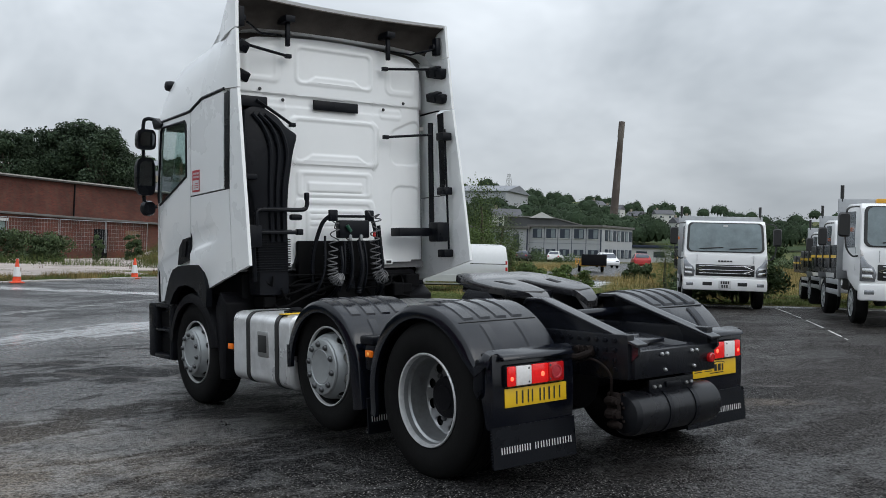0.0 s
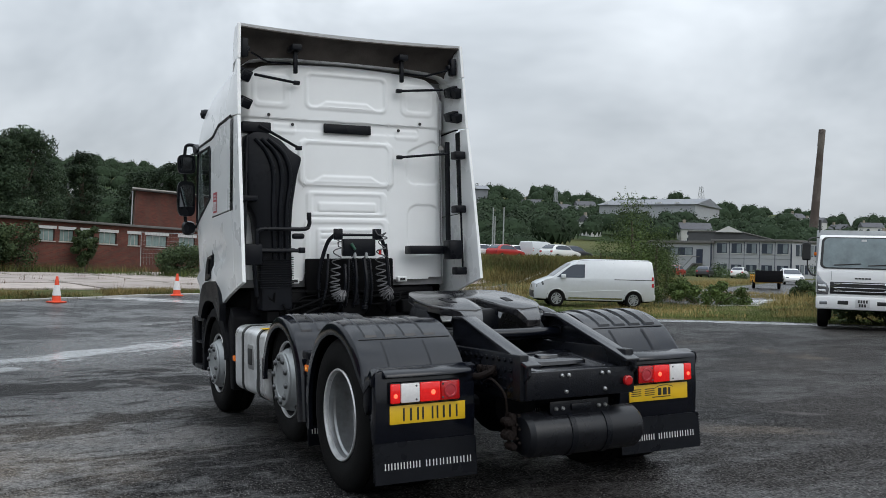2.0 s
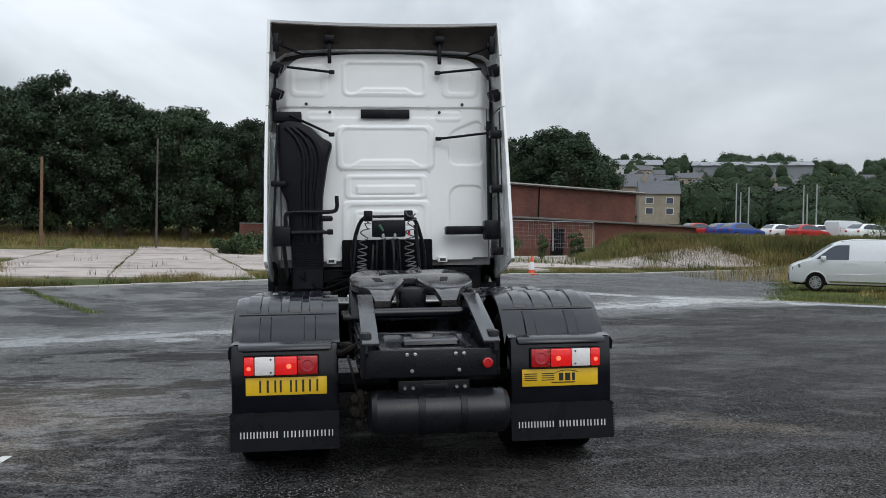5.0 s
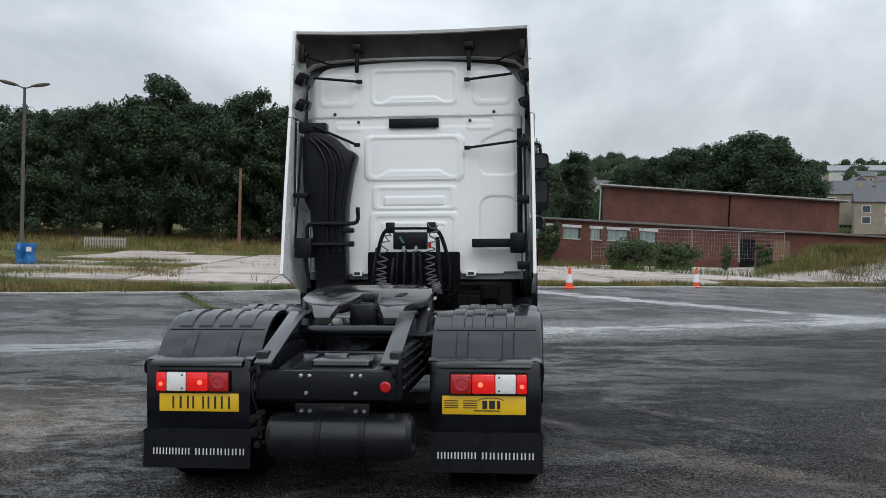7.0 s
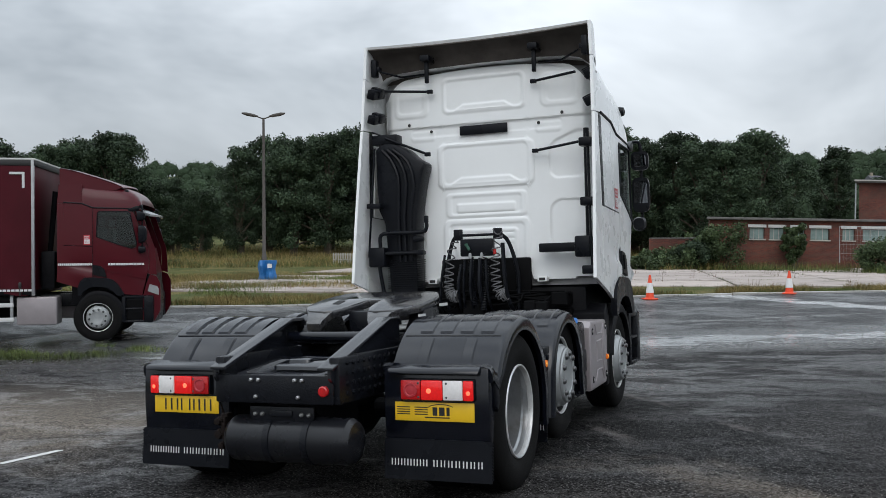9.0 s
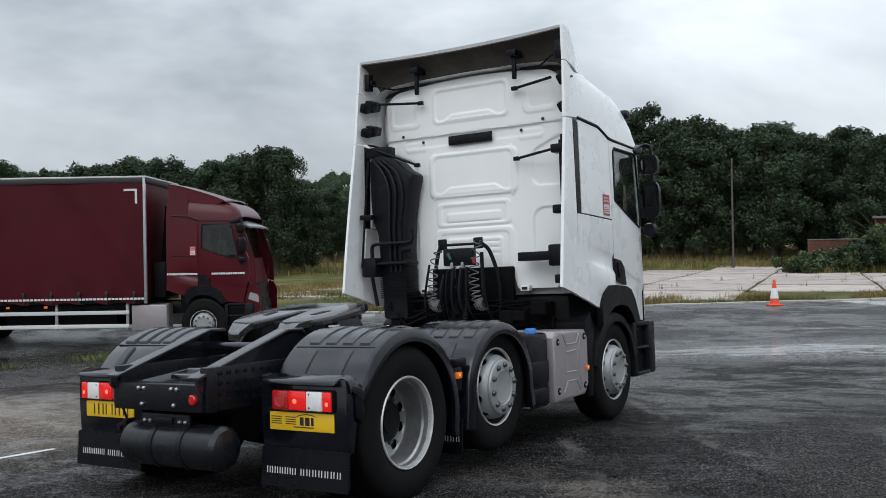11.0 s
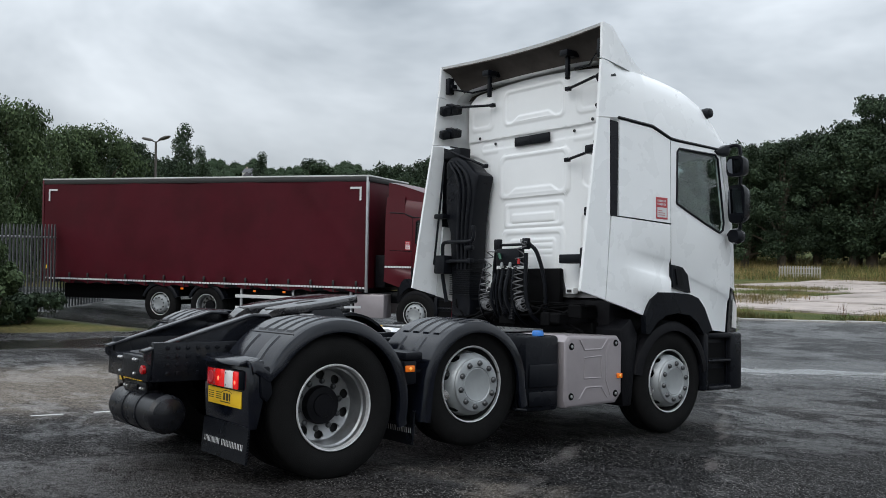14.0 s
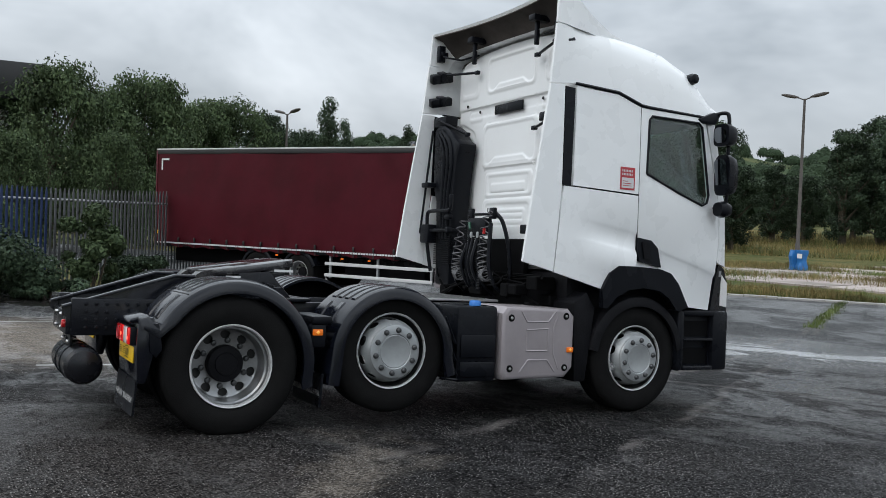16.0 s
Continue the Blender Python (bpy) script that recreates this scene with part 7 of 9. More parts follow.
    # worn seams where strips of tarmac meet
    for nx, ny, px, py, wd in ((0.56, -0.83, 2.2, -2.8, 0.05), (0.50, -0.866, 15.5, 6.3, 0.07), (0.83, 0.56, 4.0, 3.4, 0.06)):
        sm = op("ABSOLUTE", op("ADD", along(nx, ny, px, py), op("MULTIPLY", op("SUBTRACT", mid, 0.5), 0.5)), 0.0)
        sm = op("MULTIPLY", ramp(op("SUBTRACT", sm, op("MULTIPLY", op("SUBTRACT", fine, 0.5), 0.12)), wd + 0.04, wd * 0.3), ramp(noise_(0.6, 3), 0.46, 0.60))
        tar = mix(op("MULTIPLY", sm, 0.75), tar, (0.12, 0.11, 0.105))
    # damp sheen in soft streaks, stronger towards the road
    stretch = n.new("ShaderNodeMapping")
    stretch.inputs["Rotation"].default_value = (0, 0, radians(-25))
    stretch.inputs["Scale"].default_value = (1.0, 0.62, 1.0)
    l.new(P, stretch.inputs["Vector"])
    streak = noise_(0.55, 8, 0.68, 0.5, stretch.outputs["Vector"])
    broken = noise_(2.4, 6, 0.7, 0.4, stretch.outputs["Vector"])
    wet = ramp(op("ADD", op("MULTIPLY", streak, 0.6), op("MULTIPLY", broken, 0.4)), 0.475, 0.56)
    wet = op("MULTIPLY", wet, ramp(fine, 0.36, 0.58, 0.35, 1.0))
    wet = op("MULTIPLY", wet, ramp(op("ADD", along(0.30, 0.95, 3.0, 0.0), op("MULTIPLY", op("SUBTRACT", big, 0.5), 8.0)), -4.0, 2.5, 0.14, 1.0))
    wet = op("MULTIPLY", wet, op("SUBTRACT", 1.0, op("MULTIPLY", dark_strip, 0.7)))
    rough_t = lerp(wet, 0.5, 0.13)
    rough_t = lerp(farside, rough_t, 0.30)
    # dry gravelly dirt beside the verge
    dx = along(0.24, 0.97, 1.0, 5.7)
    dirt = op("MULTIPLY", ramp(op("ABSOLUTE", op("ADD", dx, op("MULTIPLY", op("SUBTRACT", mid, 0.5), 5.0)), 0.0), 4.1, 1.2), ramp(along(1, 0, 5.5, 0), 0.0, -4.5))
    dirt = op("MAXIMUM", dirt, op("MULTIPLY", ramp(noise_(0.30, 5, 0.6, 0.6), 0.60, 0.68), ramp(ch, -6.0, -9.0, 0.0, 0.55)))
    dirt = op("MULTIPLY", dirt, ramp(fine, 0.30, 0.58, 0.35, 1.0))
    tar = mix(dirt, tar, mix(ramp(grit, 0.42, 0.60), (0.10, 0.085, 0.07), (0.30, 0.26, 0.22)))
    rough_t = lerp(dirt, rough_t, 0.8)
    # standing water: the drain channel, a pool beside it, and by the verge
    wob = op("MULTIPLY", op("SUBTRACT", noise_(0.35, 5, 0.6), 0.5), 1.6)
    chw = op("ABSOLUTE", op("ADD", ch, wob), 0.0)
    pud = ramp(op("SUBTRACT", chw, op("MULTIPLY", op("SUBTRACT", mid, 0.44), 2.6)), 0.42, 0.26)
    drain = pud
    oval = n.new("ShaderNodeMapping")
    oval.vector_type = "TEXTURE"
    oval.inputs["Location"].default_value = (9.4, 3.15, -0.3)
    oval.inputs["Rotation"].default_value = (0, 0, radians(-62))
    oval.inputs["Scale"].default_value = (0.40, 0.30, 1.0)
    l.new(P, oval.inputs["Vector"])
    ol = n.new("ShaderNodeVectorMath")
    ol.operation = "LENGTH"
    l.new(oval.outputs["Vector"], ol.inputs[0])
    pud = op("MAXIMUM", pud, ramp(ol.outputs["Value"], 1.0, 0.85))
    by = op("MULTIPLY", ramp(op("ABSOLUTE", along(0.10, 0.995, 4.0, 12.6), 0.0), 1.3, 0.7), ramp(mid, 0.36, 0.46))
    soak = op("MULTIPLY", by, ramp(along(1, 0, 13.0, 0), 0.0, -1.0))
    edgew = op("ABSOLUTE", op("ADD", along(0.75, -0.66, 15.2, -11.55), op("MULTIPLY", op("SUBTRACT", mid, 0.5), 1.4)), 0.0)
    pud = op("MAXIMUM", pud, op("MULTIPLY", ramp(edgew, 0.60, 0.30), ramp(noise_(0.8, 4), 0.34, 0.5)))
    pud = op("MINIMUM", op("MAXIMUM", pud, soak), 1.0)
    damp = ramp(op("SUBTRACT", chw, op("MULTIPLY", mid, 3.0)), 1.2, -0.6)
    rough_t = lerp(op("MULTIPLY", damp, ramp(fine, 0.3, 0.6, 0.5, 1.0)), rough_t, 0.2)
    wet = op("MAXIMUM", wet, damp)
    tar = mix(op("MULTIPLY", soak, 0.8), tar, (0.012, 0.011, 0.010))
    rough_t = lerp(soak, rough_t, 0.05)
    strip = op("MULTIPLY", ramp(edgew, 0.60, 0.30), ramp(noise_(0.8, 4), 0.34, 0.5))
    flow = n.new("ShaderNodeMapping")
    flow.vector_type = "TEXTURE"
    flow.inputs["Rotation"].default_value = (0, 0, radians(-65))
    flow.inputs["Scale"].default_value = (4.5, 0.45, 1.0)
    l.new(P, flow.inputs["Vector"])
    # streaks that break up the pale colour along the drain
    pale_streak = noise_(1.6, 7, 0.65, 0.8, flow.outputs["Vector"])
    broad = ramp(op("SUBTRACT", chw, op("MULTIPLY", op("SUBTRACT", mid, 0.44), 2.6)), 1.5, 0.2)
    near_road = ramp(along(0, 1, 0, 8.0), 1.5, -1.0)
    drain = op("ADD", op("MULTIPLY", drain, ramp(pale_streak, 0.36, 0.50)), op("MULTIPLY", broad, ramp(pale_streak, 0.52, 0.66, 0.0, 0.7)))
    # pale drain concrete and painted sky reflection on the water, as base colour
    pale = op("MULTIPLY", op("MAXIMUM", op("MAXIMUM", op("MULTIPLY", drain, near_road), ramp(ol.outputs["Value"], 1.0, 0.85)), strip), ramp(fine, 0.25, 0.5, 0.75, 1.0))
    tar = mix(op("MULTIPLY", pud, 0.5), tar, (0.03, 0.028, 0.026))
    tar = mix(op("MINIMUM", pale, 1.0), tar, (0.52, 0.53, 0.54))
    rough_t = lerp(pud, rough_t, 0.12)
    # grass and earth
    gr = mix(ramp(noise_(0.35, 6, 0.6), 0.40, 0.60), (0.075, 0.095, 0.030), (0.20, 0.155, 0.065))
    gr = mix(ramp(fine, 0.35, 0.70), gr, (0.05, 0.06, 0.022))
    hill = mix(ramp(noise_(0.012, 6, 0.65), 0.45, 0.58), (0.035, 0.055, 0.022), (0.10, 0.105, 0.042))
    dist = n.new("ShaderNodeVectorMath")
    dist.operation = "LENGTH"
    l.new(P, dist.inputs[0])
    gr = mix(ramp(dist.outputs["Value"], 110, 200), gr, hill)
    q = along(KN.x, KN.y, KP.x, KP.y)
    edge = op("ADD", q, op("MULTIPLY", op("SUBTRACT", noise_(0.5, 5), 0.5), 1.2))
    isgrass = ramp(edge, 0.10, 0.45)
    # verge behind the tipper trucks and the island by the van
    isl = op("ADD", along(0.75, -0.66, 15.6, -11.9), op("MULTIPLY", op("SUBTRACT", noise_(0.45, 5), 0.5), 2.0))
    isl2 = op("MULTIPLY", ramp(isl, 0.3, 0.7), ramp(op("SUBTRACT", along(-0.457, -0.889, 15.5, -10.2), op("MULTIPLY", mid, 1.0)), -0.4, 0.2))
    road = ramp(op("ABSOLUTE", along(0.79, 0.61, 34.5, -35.8), 0.0), 2.4, 3.2)
    isl2 = op("MULTIPLY", isl2, op("MAXIMUM", road, ramp(isl, 16.0, 14.0)))
    vg = op("ADD", along(0.12, 0.993, 1.0, 15.4), op("MULTIPLY", op("SUBTRACT", mid, 0.5), 1.6))
    vg = op("MULTIPLY", ramp(vg, -0.2, 0.2), ramp(along(0.898, 0.439, 4.1, 17.6), 0.0, -0.6))
    isgrass = op("MAXIMUM", isgrass, op("MAXIMUM", isl2, vg))
    isgrass = op("MAXIMUM", isgrass, ramp(dist.outputs["Value"], 120, 140))
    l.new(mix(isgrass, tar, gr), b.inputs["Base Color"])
    l.new(lerp(isgrass, rough_t, 0.9), b.inputs["Roughness"])
    bh = op("ADD", op("MULTIPLY", grit, 0.5), op("ADD", op("MULTIPLY", fine, 0.30), op("MULTIPLY", chips.outputs["Distance"], -0.5)))
    bp = n.new("ShaderNodeBump")
    bp.inputs["Distance"].default_value = 0.03
    l.new(lerp(pud, lerp(wet, 0.85, 0.5), 0.06), bp.inputs["Strength"])
    l.new(bh, bp.inputs["Height"])
    l.new(bp.outputs["Normal"], b.inputs["Normal"])
    l.new(lerp(isgrass, lerp(pud, lerp(wet, op("MULTIPLY", ramp(grit, 0.42, 0.60, 0.01, 0.13), stone), op("MULTIPLY", ramp(grit, 0.36, 0.56, 0.35, 1.8), stone)), 0.9), 0.1), b.inputs["Specular IOR Level"])
    return m


bm = B()
azs = [radians(a) for a in list(np.arange(-75, 95, 1.5)) + list(np.arange(95, 285, 6.0))]
rs = list(np.arange(1.0, 40, 1.0)) + list(np.geomspace(40, 3200, 60))
g = [[bm.verts.new((r * math.cos(a), r * math.sin(a), terrain(r * math.cos(a), r * math.sin(a)))) for a in azs] for r in rs]
for u, v in zip(g, g[1:]):
    for k in range(len(azs)):
        j = (k + 1) % len(azs)
        bm.faces.new((u[k], u[j], v[j], v[k]))
bm.faces.new(g[0])
tagged(part("ground", bm, ground_material()), "wet dark tarmac yard running out into grass and wooded hills", "ground", kind="structure")


def on_kerb(s, q=0.0, z=0.0):
    p = KP + KU * s + KN * q
    return (p.x, p.y, terrain(p.x, p.y) + z)


# kerb stones
kerb = tagged(new("kerb"), "low pale concrete kerb along the yard edge", "kerb", kind="structure")
for k in range(70):
    s0 = -27 + k * 0.92
    bm = B()
    a, b_ = Vector(on_kerb(s0)), Vector(on_kerb(s0 + 0.90))
    d = (b_ - a).normalized()
    nrm = Vector((KN.x, KN.y, 0))
    h = 0.05 + 0.02 * random.random()
    loft(bm, [[p + nrm * o + Vector((0, 0, zz)) for o, zz in ((0, -0.05), (0.0, h - 0.015), (0.02, h), (0.14, h), (0.14, -0.05))] for p in (a, b_)])
    part("kerb_stone", bm, M["kerb"], kerb)

# concrete pad of large slabs beyond the kerb
M["slab"] = material("pale_pink_grey_concrete", (0.36, 0.305, 0.275), 0.75, vary=0.22, scale=1.2, bump=0.25, bump_scale=20,
                     second=(0.20, 0.17, 0.145), second_scale=0.5, second_cut=(0.5, 0.68), random_vary=0.15)
pad = tagged(new("concrete_pad"), "broken pale concrete slabs with weeds in the joints", "pavement", kind="structure")
E1, E2 = Vector((0.985, 0.17)), Vector((0.17, -0.985))
random.seed(11)
for i in range(10):
    for j in range(13):
        o = Vector((21.0, 21.0)) + E1 * (i * 5.4) + E2 * (j * 4.6)
        cs = [o, o + E1 * 5.28, o + E1 * 5.28 + E2 * 4.5, o + E2 * 4.5]
        qs = [beyond(c.x, c.y) for c in cs]
        if min(qs) < 0.6 or max(qs) > (44 if o.y > 7 else 27) or (j < 2 and (i * 7 + j * 3) % 4 == 1) or (j > 9 and max(qs) > 22):
            continue
        bm = B()
        lift = 0.04 + 0.03 * random.random()
        pts = [(c.x + random.uniform(-.05, .05), c.y + random.uniform(-.05, .05)) for c in cs]
        lo = [bm.verts.new((x, y, terrain(x, y) - 0.1)) for x, y in pts]
        hi = [bm.verts.new((x, y, terrain(x, y) + lift)) for x, y in pts]
        bm.faces.new(hi)
        for a in range(4):
            bm.faces.new((lo[a], lo[(a + 1) % 4], hi[(a + 1) % 4], hi[a]))
        part("slab", bm, M["slab"], pad, smooth=False)


# road markings
def marking(pts, w, label):
    bm = B()
    ps = resample([Vector((x, y, 0)) for x, y in pts], 0.25)
    rng = random.Random(len(ps))
    rings = []
    for i, p in enumerate(ps):
        d = (ps[min(i + 1, len(ps) - 1)] - ps[max(i - 1, 0)]).normalized()
        s = Vector((-d.y, d.x, 0)) * w * (0.35 + 0.5 * rng.random())
        rings.append([p + s, p - s])
    for u, v in zip(rings, rings[1:]):
        if rng.random() < 0.22:
            continue
        bm.faces.new([bm.verts.new((q.x, q.y, terrain(q.x, q.y) + 0.005)) for q in (u[0], u[1], v[1], v[0])])
    tagged(part("road_marking", bm, M["paint_line"], smooth=False), label, "road marking", kind="structure")


marking([(2.6, -8.8), (6.3, -13.5), (9.0, -17.0)], 0.03, "worn white bay line on the tarmac")
marking([(-0.9, 2.97), (0.3, 2.90)], 0.05, "short worn white line on the tarmac")
marking([(-2.2, 8.55), (0.1, 8.72)], 0.05, "faded white line across the dirt")
marking([(0.15, -1.74), (0.26, -1.68)], 0.05, "small worn patch of white paint")
marking([(16.5, 0.2), (25.2, -14.2)], 0.03, "faded white line along the road")

# traffic cones
cone_m = None
for x, y in ((22.9, 1.45), (26.1, -2.5), (29.5, -7.4)):
    m = pose(x, y, terrain(x, y) + 0.005, 0, 0, 17 * x)
    if cone_m is None:
        cone_m = thing("traffic_cone", m, "orange traffic cone with a white band by the kerb", "cone", "cones along the kerb")
        bm = B()
        box(bm, -0.2, 0.2, -0.2, 0.2, 0.0, 0.04, 0.012)
        part("base", bm, M["cone"], cone_m)
        bm = lathe(B(), [(0.15, 0.04), (0.13, 0.06), (0.035, 0.73), (0.03, 0.75), (0.0, 0.75)], (0, 0, 0), "z", 20)
        part("cone_body", bm, M["cone"], cone_m)
        bm = lathe(B(), [(0.116, 0.20), (0.121, 0.21), (0.073, 0.50), (0.068, 0.505)], (0, 0, 0), "z", 20)
        part("sleeve", bm, M["cone_white"], cone_m, "white reflective sleeve")
    else:
        copy_thing(cone_m, m)


# lamp posts and poles
def lamp_post(x, y, h, label, yaw=0, base=None, arms=2):
    z = terrain(x, y) if base is None else base
    t = thing("street_lamp", pose(x, y, z, 0, 0, yaw), label, "street lamp")
    part("pole", tube(B(), [(0, 0, -0.1), (0, 0, 1.2), (0, 0, 1.25), (0.0, 0, h)], [0.11, 0.11, 0.085, 0.055], 12), M["post"], t, "weathered dark pole")
    for s in (1, -1)[:arms]:
        a = part("arm", tube(B(), [(0, 0, h - 0.05), (0, s * 0.35, h + 0.08)], 0.03, 6), M["post"], t)
        bm = loft(B(), [[(xx, s * yy, h + 0.08 + zz + (yy - 0.3) * 0.2) for xx, zz in rounded(-w, w, -hh, hh, hh * 0.9, 3)] for yy, w, hh in ((0.25, 0.06, 0.03), (0.45, 0.13, 0.07), (0.8, 0.14, 0.07), (1.0, 0.07, 0.03))])
        part("lantern", bm, M["post"], t, "dark lantern head")
    return t


lamp_post(31.6, 20.6, 7.6, "weathered double-headed street lamp in rough grass", 25)
lamp_post(14.46, 39.6, 7.0, "double-headed street lamp behind the lorry", 20)
bs = thing("sheet_bundle", pose(31.2, 20.1, terrain(31.2, 20.1), 0, 0, 30), "bright blue plastic sheeting tied round the lamp post", "plastic sheet")
for k, (dx, dy, ry) in enumerate(((-0.16, -0.1, 12), (0.22, 0.12, -6), (0.02, 0.28, 4))):
    bm = B()
    rings = []
    for z in np.linspace(0, 0.95, 8):
        rr = 0.22 + 0.04 * math.sin(z * 9 + k)
        rings.append([(dx + rr * (1 + 0.25 * math.sin(a * 3 + z * 5 + k)) * math.cos(a) + z * 0.1 * math.sin(radians(ry)), dy + rr * (0.8 + 0.25 * math.cos(a * 4 + k)) * math.sin(a), z) for a in np.linspace(0, 2 * math.pi, 13)[:-1]])
    part("sheet", loft(bm, rings), M["blue_bin"], bs)
part("notice", bx(-0.42, -0.40, -0.15, 0.05, 0.6, 0.8), M["mark_white"], bs)


def pole(x, y, z0, h, mat, label, r=0.09):
    t = thing("pole", pose(x, y, z0), label, "pole", "poles in the distance")
    part("shaft", tube(B(), [(0, 0, -1), (0, 0, h)], [r, r * 0.7], 8), mat, t)


pole(63.8, 13.2, terrain(63.8, 13.2), 8.10, M["post"], "thin grey pole before the trees")
pole(62.0, 20.8, terrain(62.0, 20.8), 6.34, M["wood"], "brown wooden pole before the trees", 0.14)

# brick building
BL, BD = Vector((55.7, 2.7)), Vector((0.36, -0.933)).normalized()
brick_b = thing("brick_building", Matrix.Translation((BL.x, BL.y, 0.68)) @ Matrix.Rotation(math.atan2(BD.y, BD.x), 4, "Z") @ Matrix.Rotation(radians(1.2), 4, "Y"),
                "derelict low red brick building with a taller block behind", "building")


def wall_with_openings(length, h, t, holes, mat, parent, name, y0=0.0, x0=0.0, z0=-0.8):
    """A wall along x with rectangular openings that go through it."""
    xs = sorted({x0, x0 + length, *[a for q in holes for a in q[:2]]})
    bm = B()
    for a, b_ in zip(xs, xs[1:]):
        cut = [q for q in holes if q[0] <= a and q[1] >= b_]
        if cut:
            box(bm, a, b_, y0, y0 + t, z0, cut[0][2])
            box(bm, a, b_, y0, y0 + t, cut[0][3], h)
        else:
            box(bm, a, b_, y0, y0 + t, z0, h)
    bmesh.ops.remove_doubles(bm, verts=bm.verts, dist=0.001)
    return part(name, bm, mat, parent, smooth=False)


M["brick_wall"] = bpy.data.materials.new("coursed_red_brick")
M["brick_wall"].use_nodes = True
nt = M["brick_wall"].node_tree
pb = nt.nodes["Principled BSDF"]
tcn = nt.nodes.new("ShaderNodeTexCoord")
mp = nt.nodes.new("ShaderNodeMapping")
mp.inputs["Rotation"].default_value = (radians(90), 0, 0)
bt_ = nt.nodes.new("ShaderNodeTexBrick")
bt_.inputs["Scale"].default_value = 1.0
bt_.inputs["Brick Width"].default_value = 0.225
bt_.inputs["Row Height"].default_value = 0.075
bt_.inputs["Mortar Size"].default_value = 0.009
bt_.inputs["Color1"].default_value = (0.150, 0.040, 0.026, 1)
bt_.inputs["Color2"].default_value = (0.090, 0.028, 0.020, 1)
bt_.inputs["Mortar"].default_value = (0.10, 0.065, 0.05, 1)
nz_ = nt.nodes.new("ShaderNodeTexNoise")
nz_.inputs["Scale"].default_value = 0.5
nz_.inputs["Detail"].default_value = 7
mrr = nt.nodes.new("ShaderNodeMapRange")
mrr.inputs["From Min"].default_value, mrr.inputs["From Max"].default_value = 0.3, 0.7
mrr.inputs["To Min"].default_value, mrr.inputs["To Max"].default_value = 0.62, 1.2
vmm = nt.nodes.new("ShaderNodeVectorMath")
vmm.operation = "SCALE"
nt.links.new(tcn.outputs["Object"], mp.inputs["Vector"])
nt.links.new(mp.outputs["Vector"], bt_.inputs["Vector"])
nt.links.new(tcn.outputs["Object"], nz_.inputs["Vector"])
nt.links.new(nz_.outputs["Fac"], mrr.inputs["Value"])
nt.links.new(bt_.outputs["Color"], vmm.inputs[0])
nt.links.new(mrr.outputs["Result"], vmm.inputs["Scale"])
nt.links.new(vmm.outputs["Vector"], pb.inputs["Base Color"])
pb.inputs["Roughness"].default_value = 0.88
wins = [(2.56, 3.52), (3.84, 4.79), (5.25, 6.1), (6.46, 7.68), (8.5, 9.3), (9.8, 11.4), (12.3, 13.6)]
wall_with_openings(21.0, 2.5, 0.3, [(a, b_, 1.30, 2.22) for a, b_ in wins], M["brick_wall"], brick_b, "low_wall")
wall_with_openings(14.2, 2.5, 0.3, [], M["brick_wall"], brick_b, "low_wall", 0.0, 21.02)
part("end_wall", prism(B(), [(0.0, 0.31), (0.3, 0.31), (2.2, 6.0), (1.9, 6.0)], "z", -0.8, 2.5), M["brick_wall"], brick_b, smooth=False)
part("end_wall", bx(34.9, 35.2, 0.32, 6.0, -0.8, 2.5), M["brick_wall"], brick_b)
part("low_roof", prism(B(), [(-0.3, -0.35), (35.5, -0.35), (35.5, 6.2), (1.8, 6.2)], "z", 2.51, 2.66, 0.02), M["felt"], brick_b, "dark flat felt roof")
for a, b_ in wins:
    w = part("window", bx(a + 0.02, b_ - 0.02, 0.16, 0.19, 1.32, 2.0), M["frosted"], brick_b, "dirty window with pale lintel")
    part("lintel", bx(a - 0.1, b_ + 0.1, -0.03, 0.28, 2.04, 2.235, 0.01), M["mark_white"], w, "flaking white lintel")
    part("sill", bx(a - 0.05, b_ + 0.05, -0.08, 0.25, 1.22, 1.30, 0.01), M["concrete_trim"], w)
    for k in range(1, 3):
        x = a + (b_ - a) * k / 3
        part("glazing_bar", bx(x - 0.02, x + 0.02, 0.14, 0.165, 1.31, 2.03), M["concrete_trim"], w)
part("tall_wall", prism(B(), [(12.2, 6.02), (33.6, 6.02), (33.6, 16.0), (17.6, 16.0)], "z", -0.8, 5.45), M["brick_wall"], brick_b, "taller red brick block", smooth=False)
part("tall_roof", prism(B(), [(11.7, 5.6), (34.1, 5.6), (34.1, 16.4), (17.4, 16.4)], "z", 5.46, 5.62), M["felt"], brick_b, "flat roof with a pale edge", smooth=False)
part("roof_edge", bx(11.65, 34.15, 5.53, 5.59, 5.54, 5.64, 0.01), M["concrete_trim"], brick_b)
part("downpipe", tube(B(), [(11.9, 5.9, -0.5), (11.9, 5.9, 5.4)], 0.05, 6), M["galv"], brick_b)
part("downpipe", tube(B(), [(23.2, 5.95, -0.5), (23.2, 5.95, 5.4)], 0.06, 6), M["dark"], brick_b)
part("door", bx(20.4, 21.6, -0.03, -0.005, -0.6, 1.9), M["dark"], brick_b, "dark boarded door")
part("door", bx(23.2, 24.6, -0.03, -0.005, -0.6, 1.9), M["wood"], brick_b, "weathered double door")
gw = thing("garden_wall", Matrix.Translation((BL.x, BL.y, 0.7)) @ Matrix.Rotation(math.atan2(BD.y, BD.x), 4, "Z"), "low red brick boundary wall in weeds", "wall")
part("wall", bx(-3.8, -0.05, 0.0, 0.25, -0.5, 1.25), M["brick_wall"], gw)
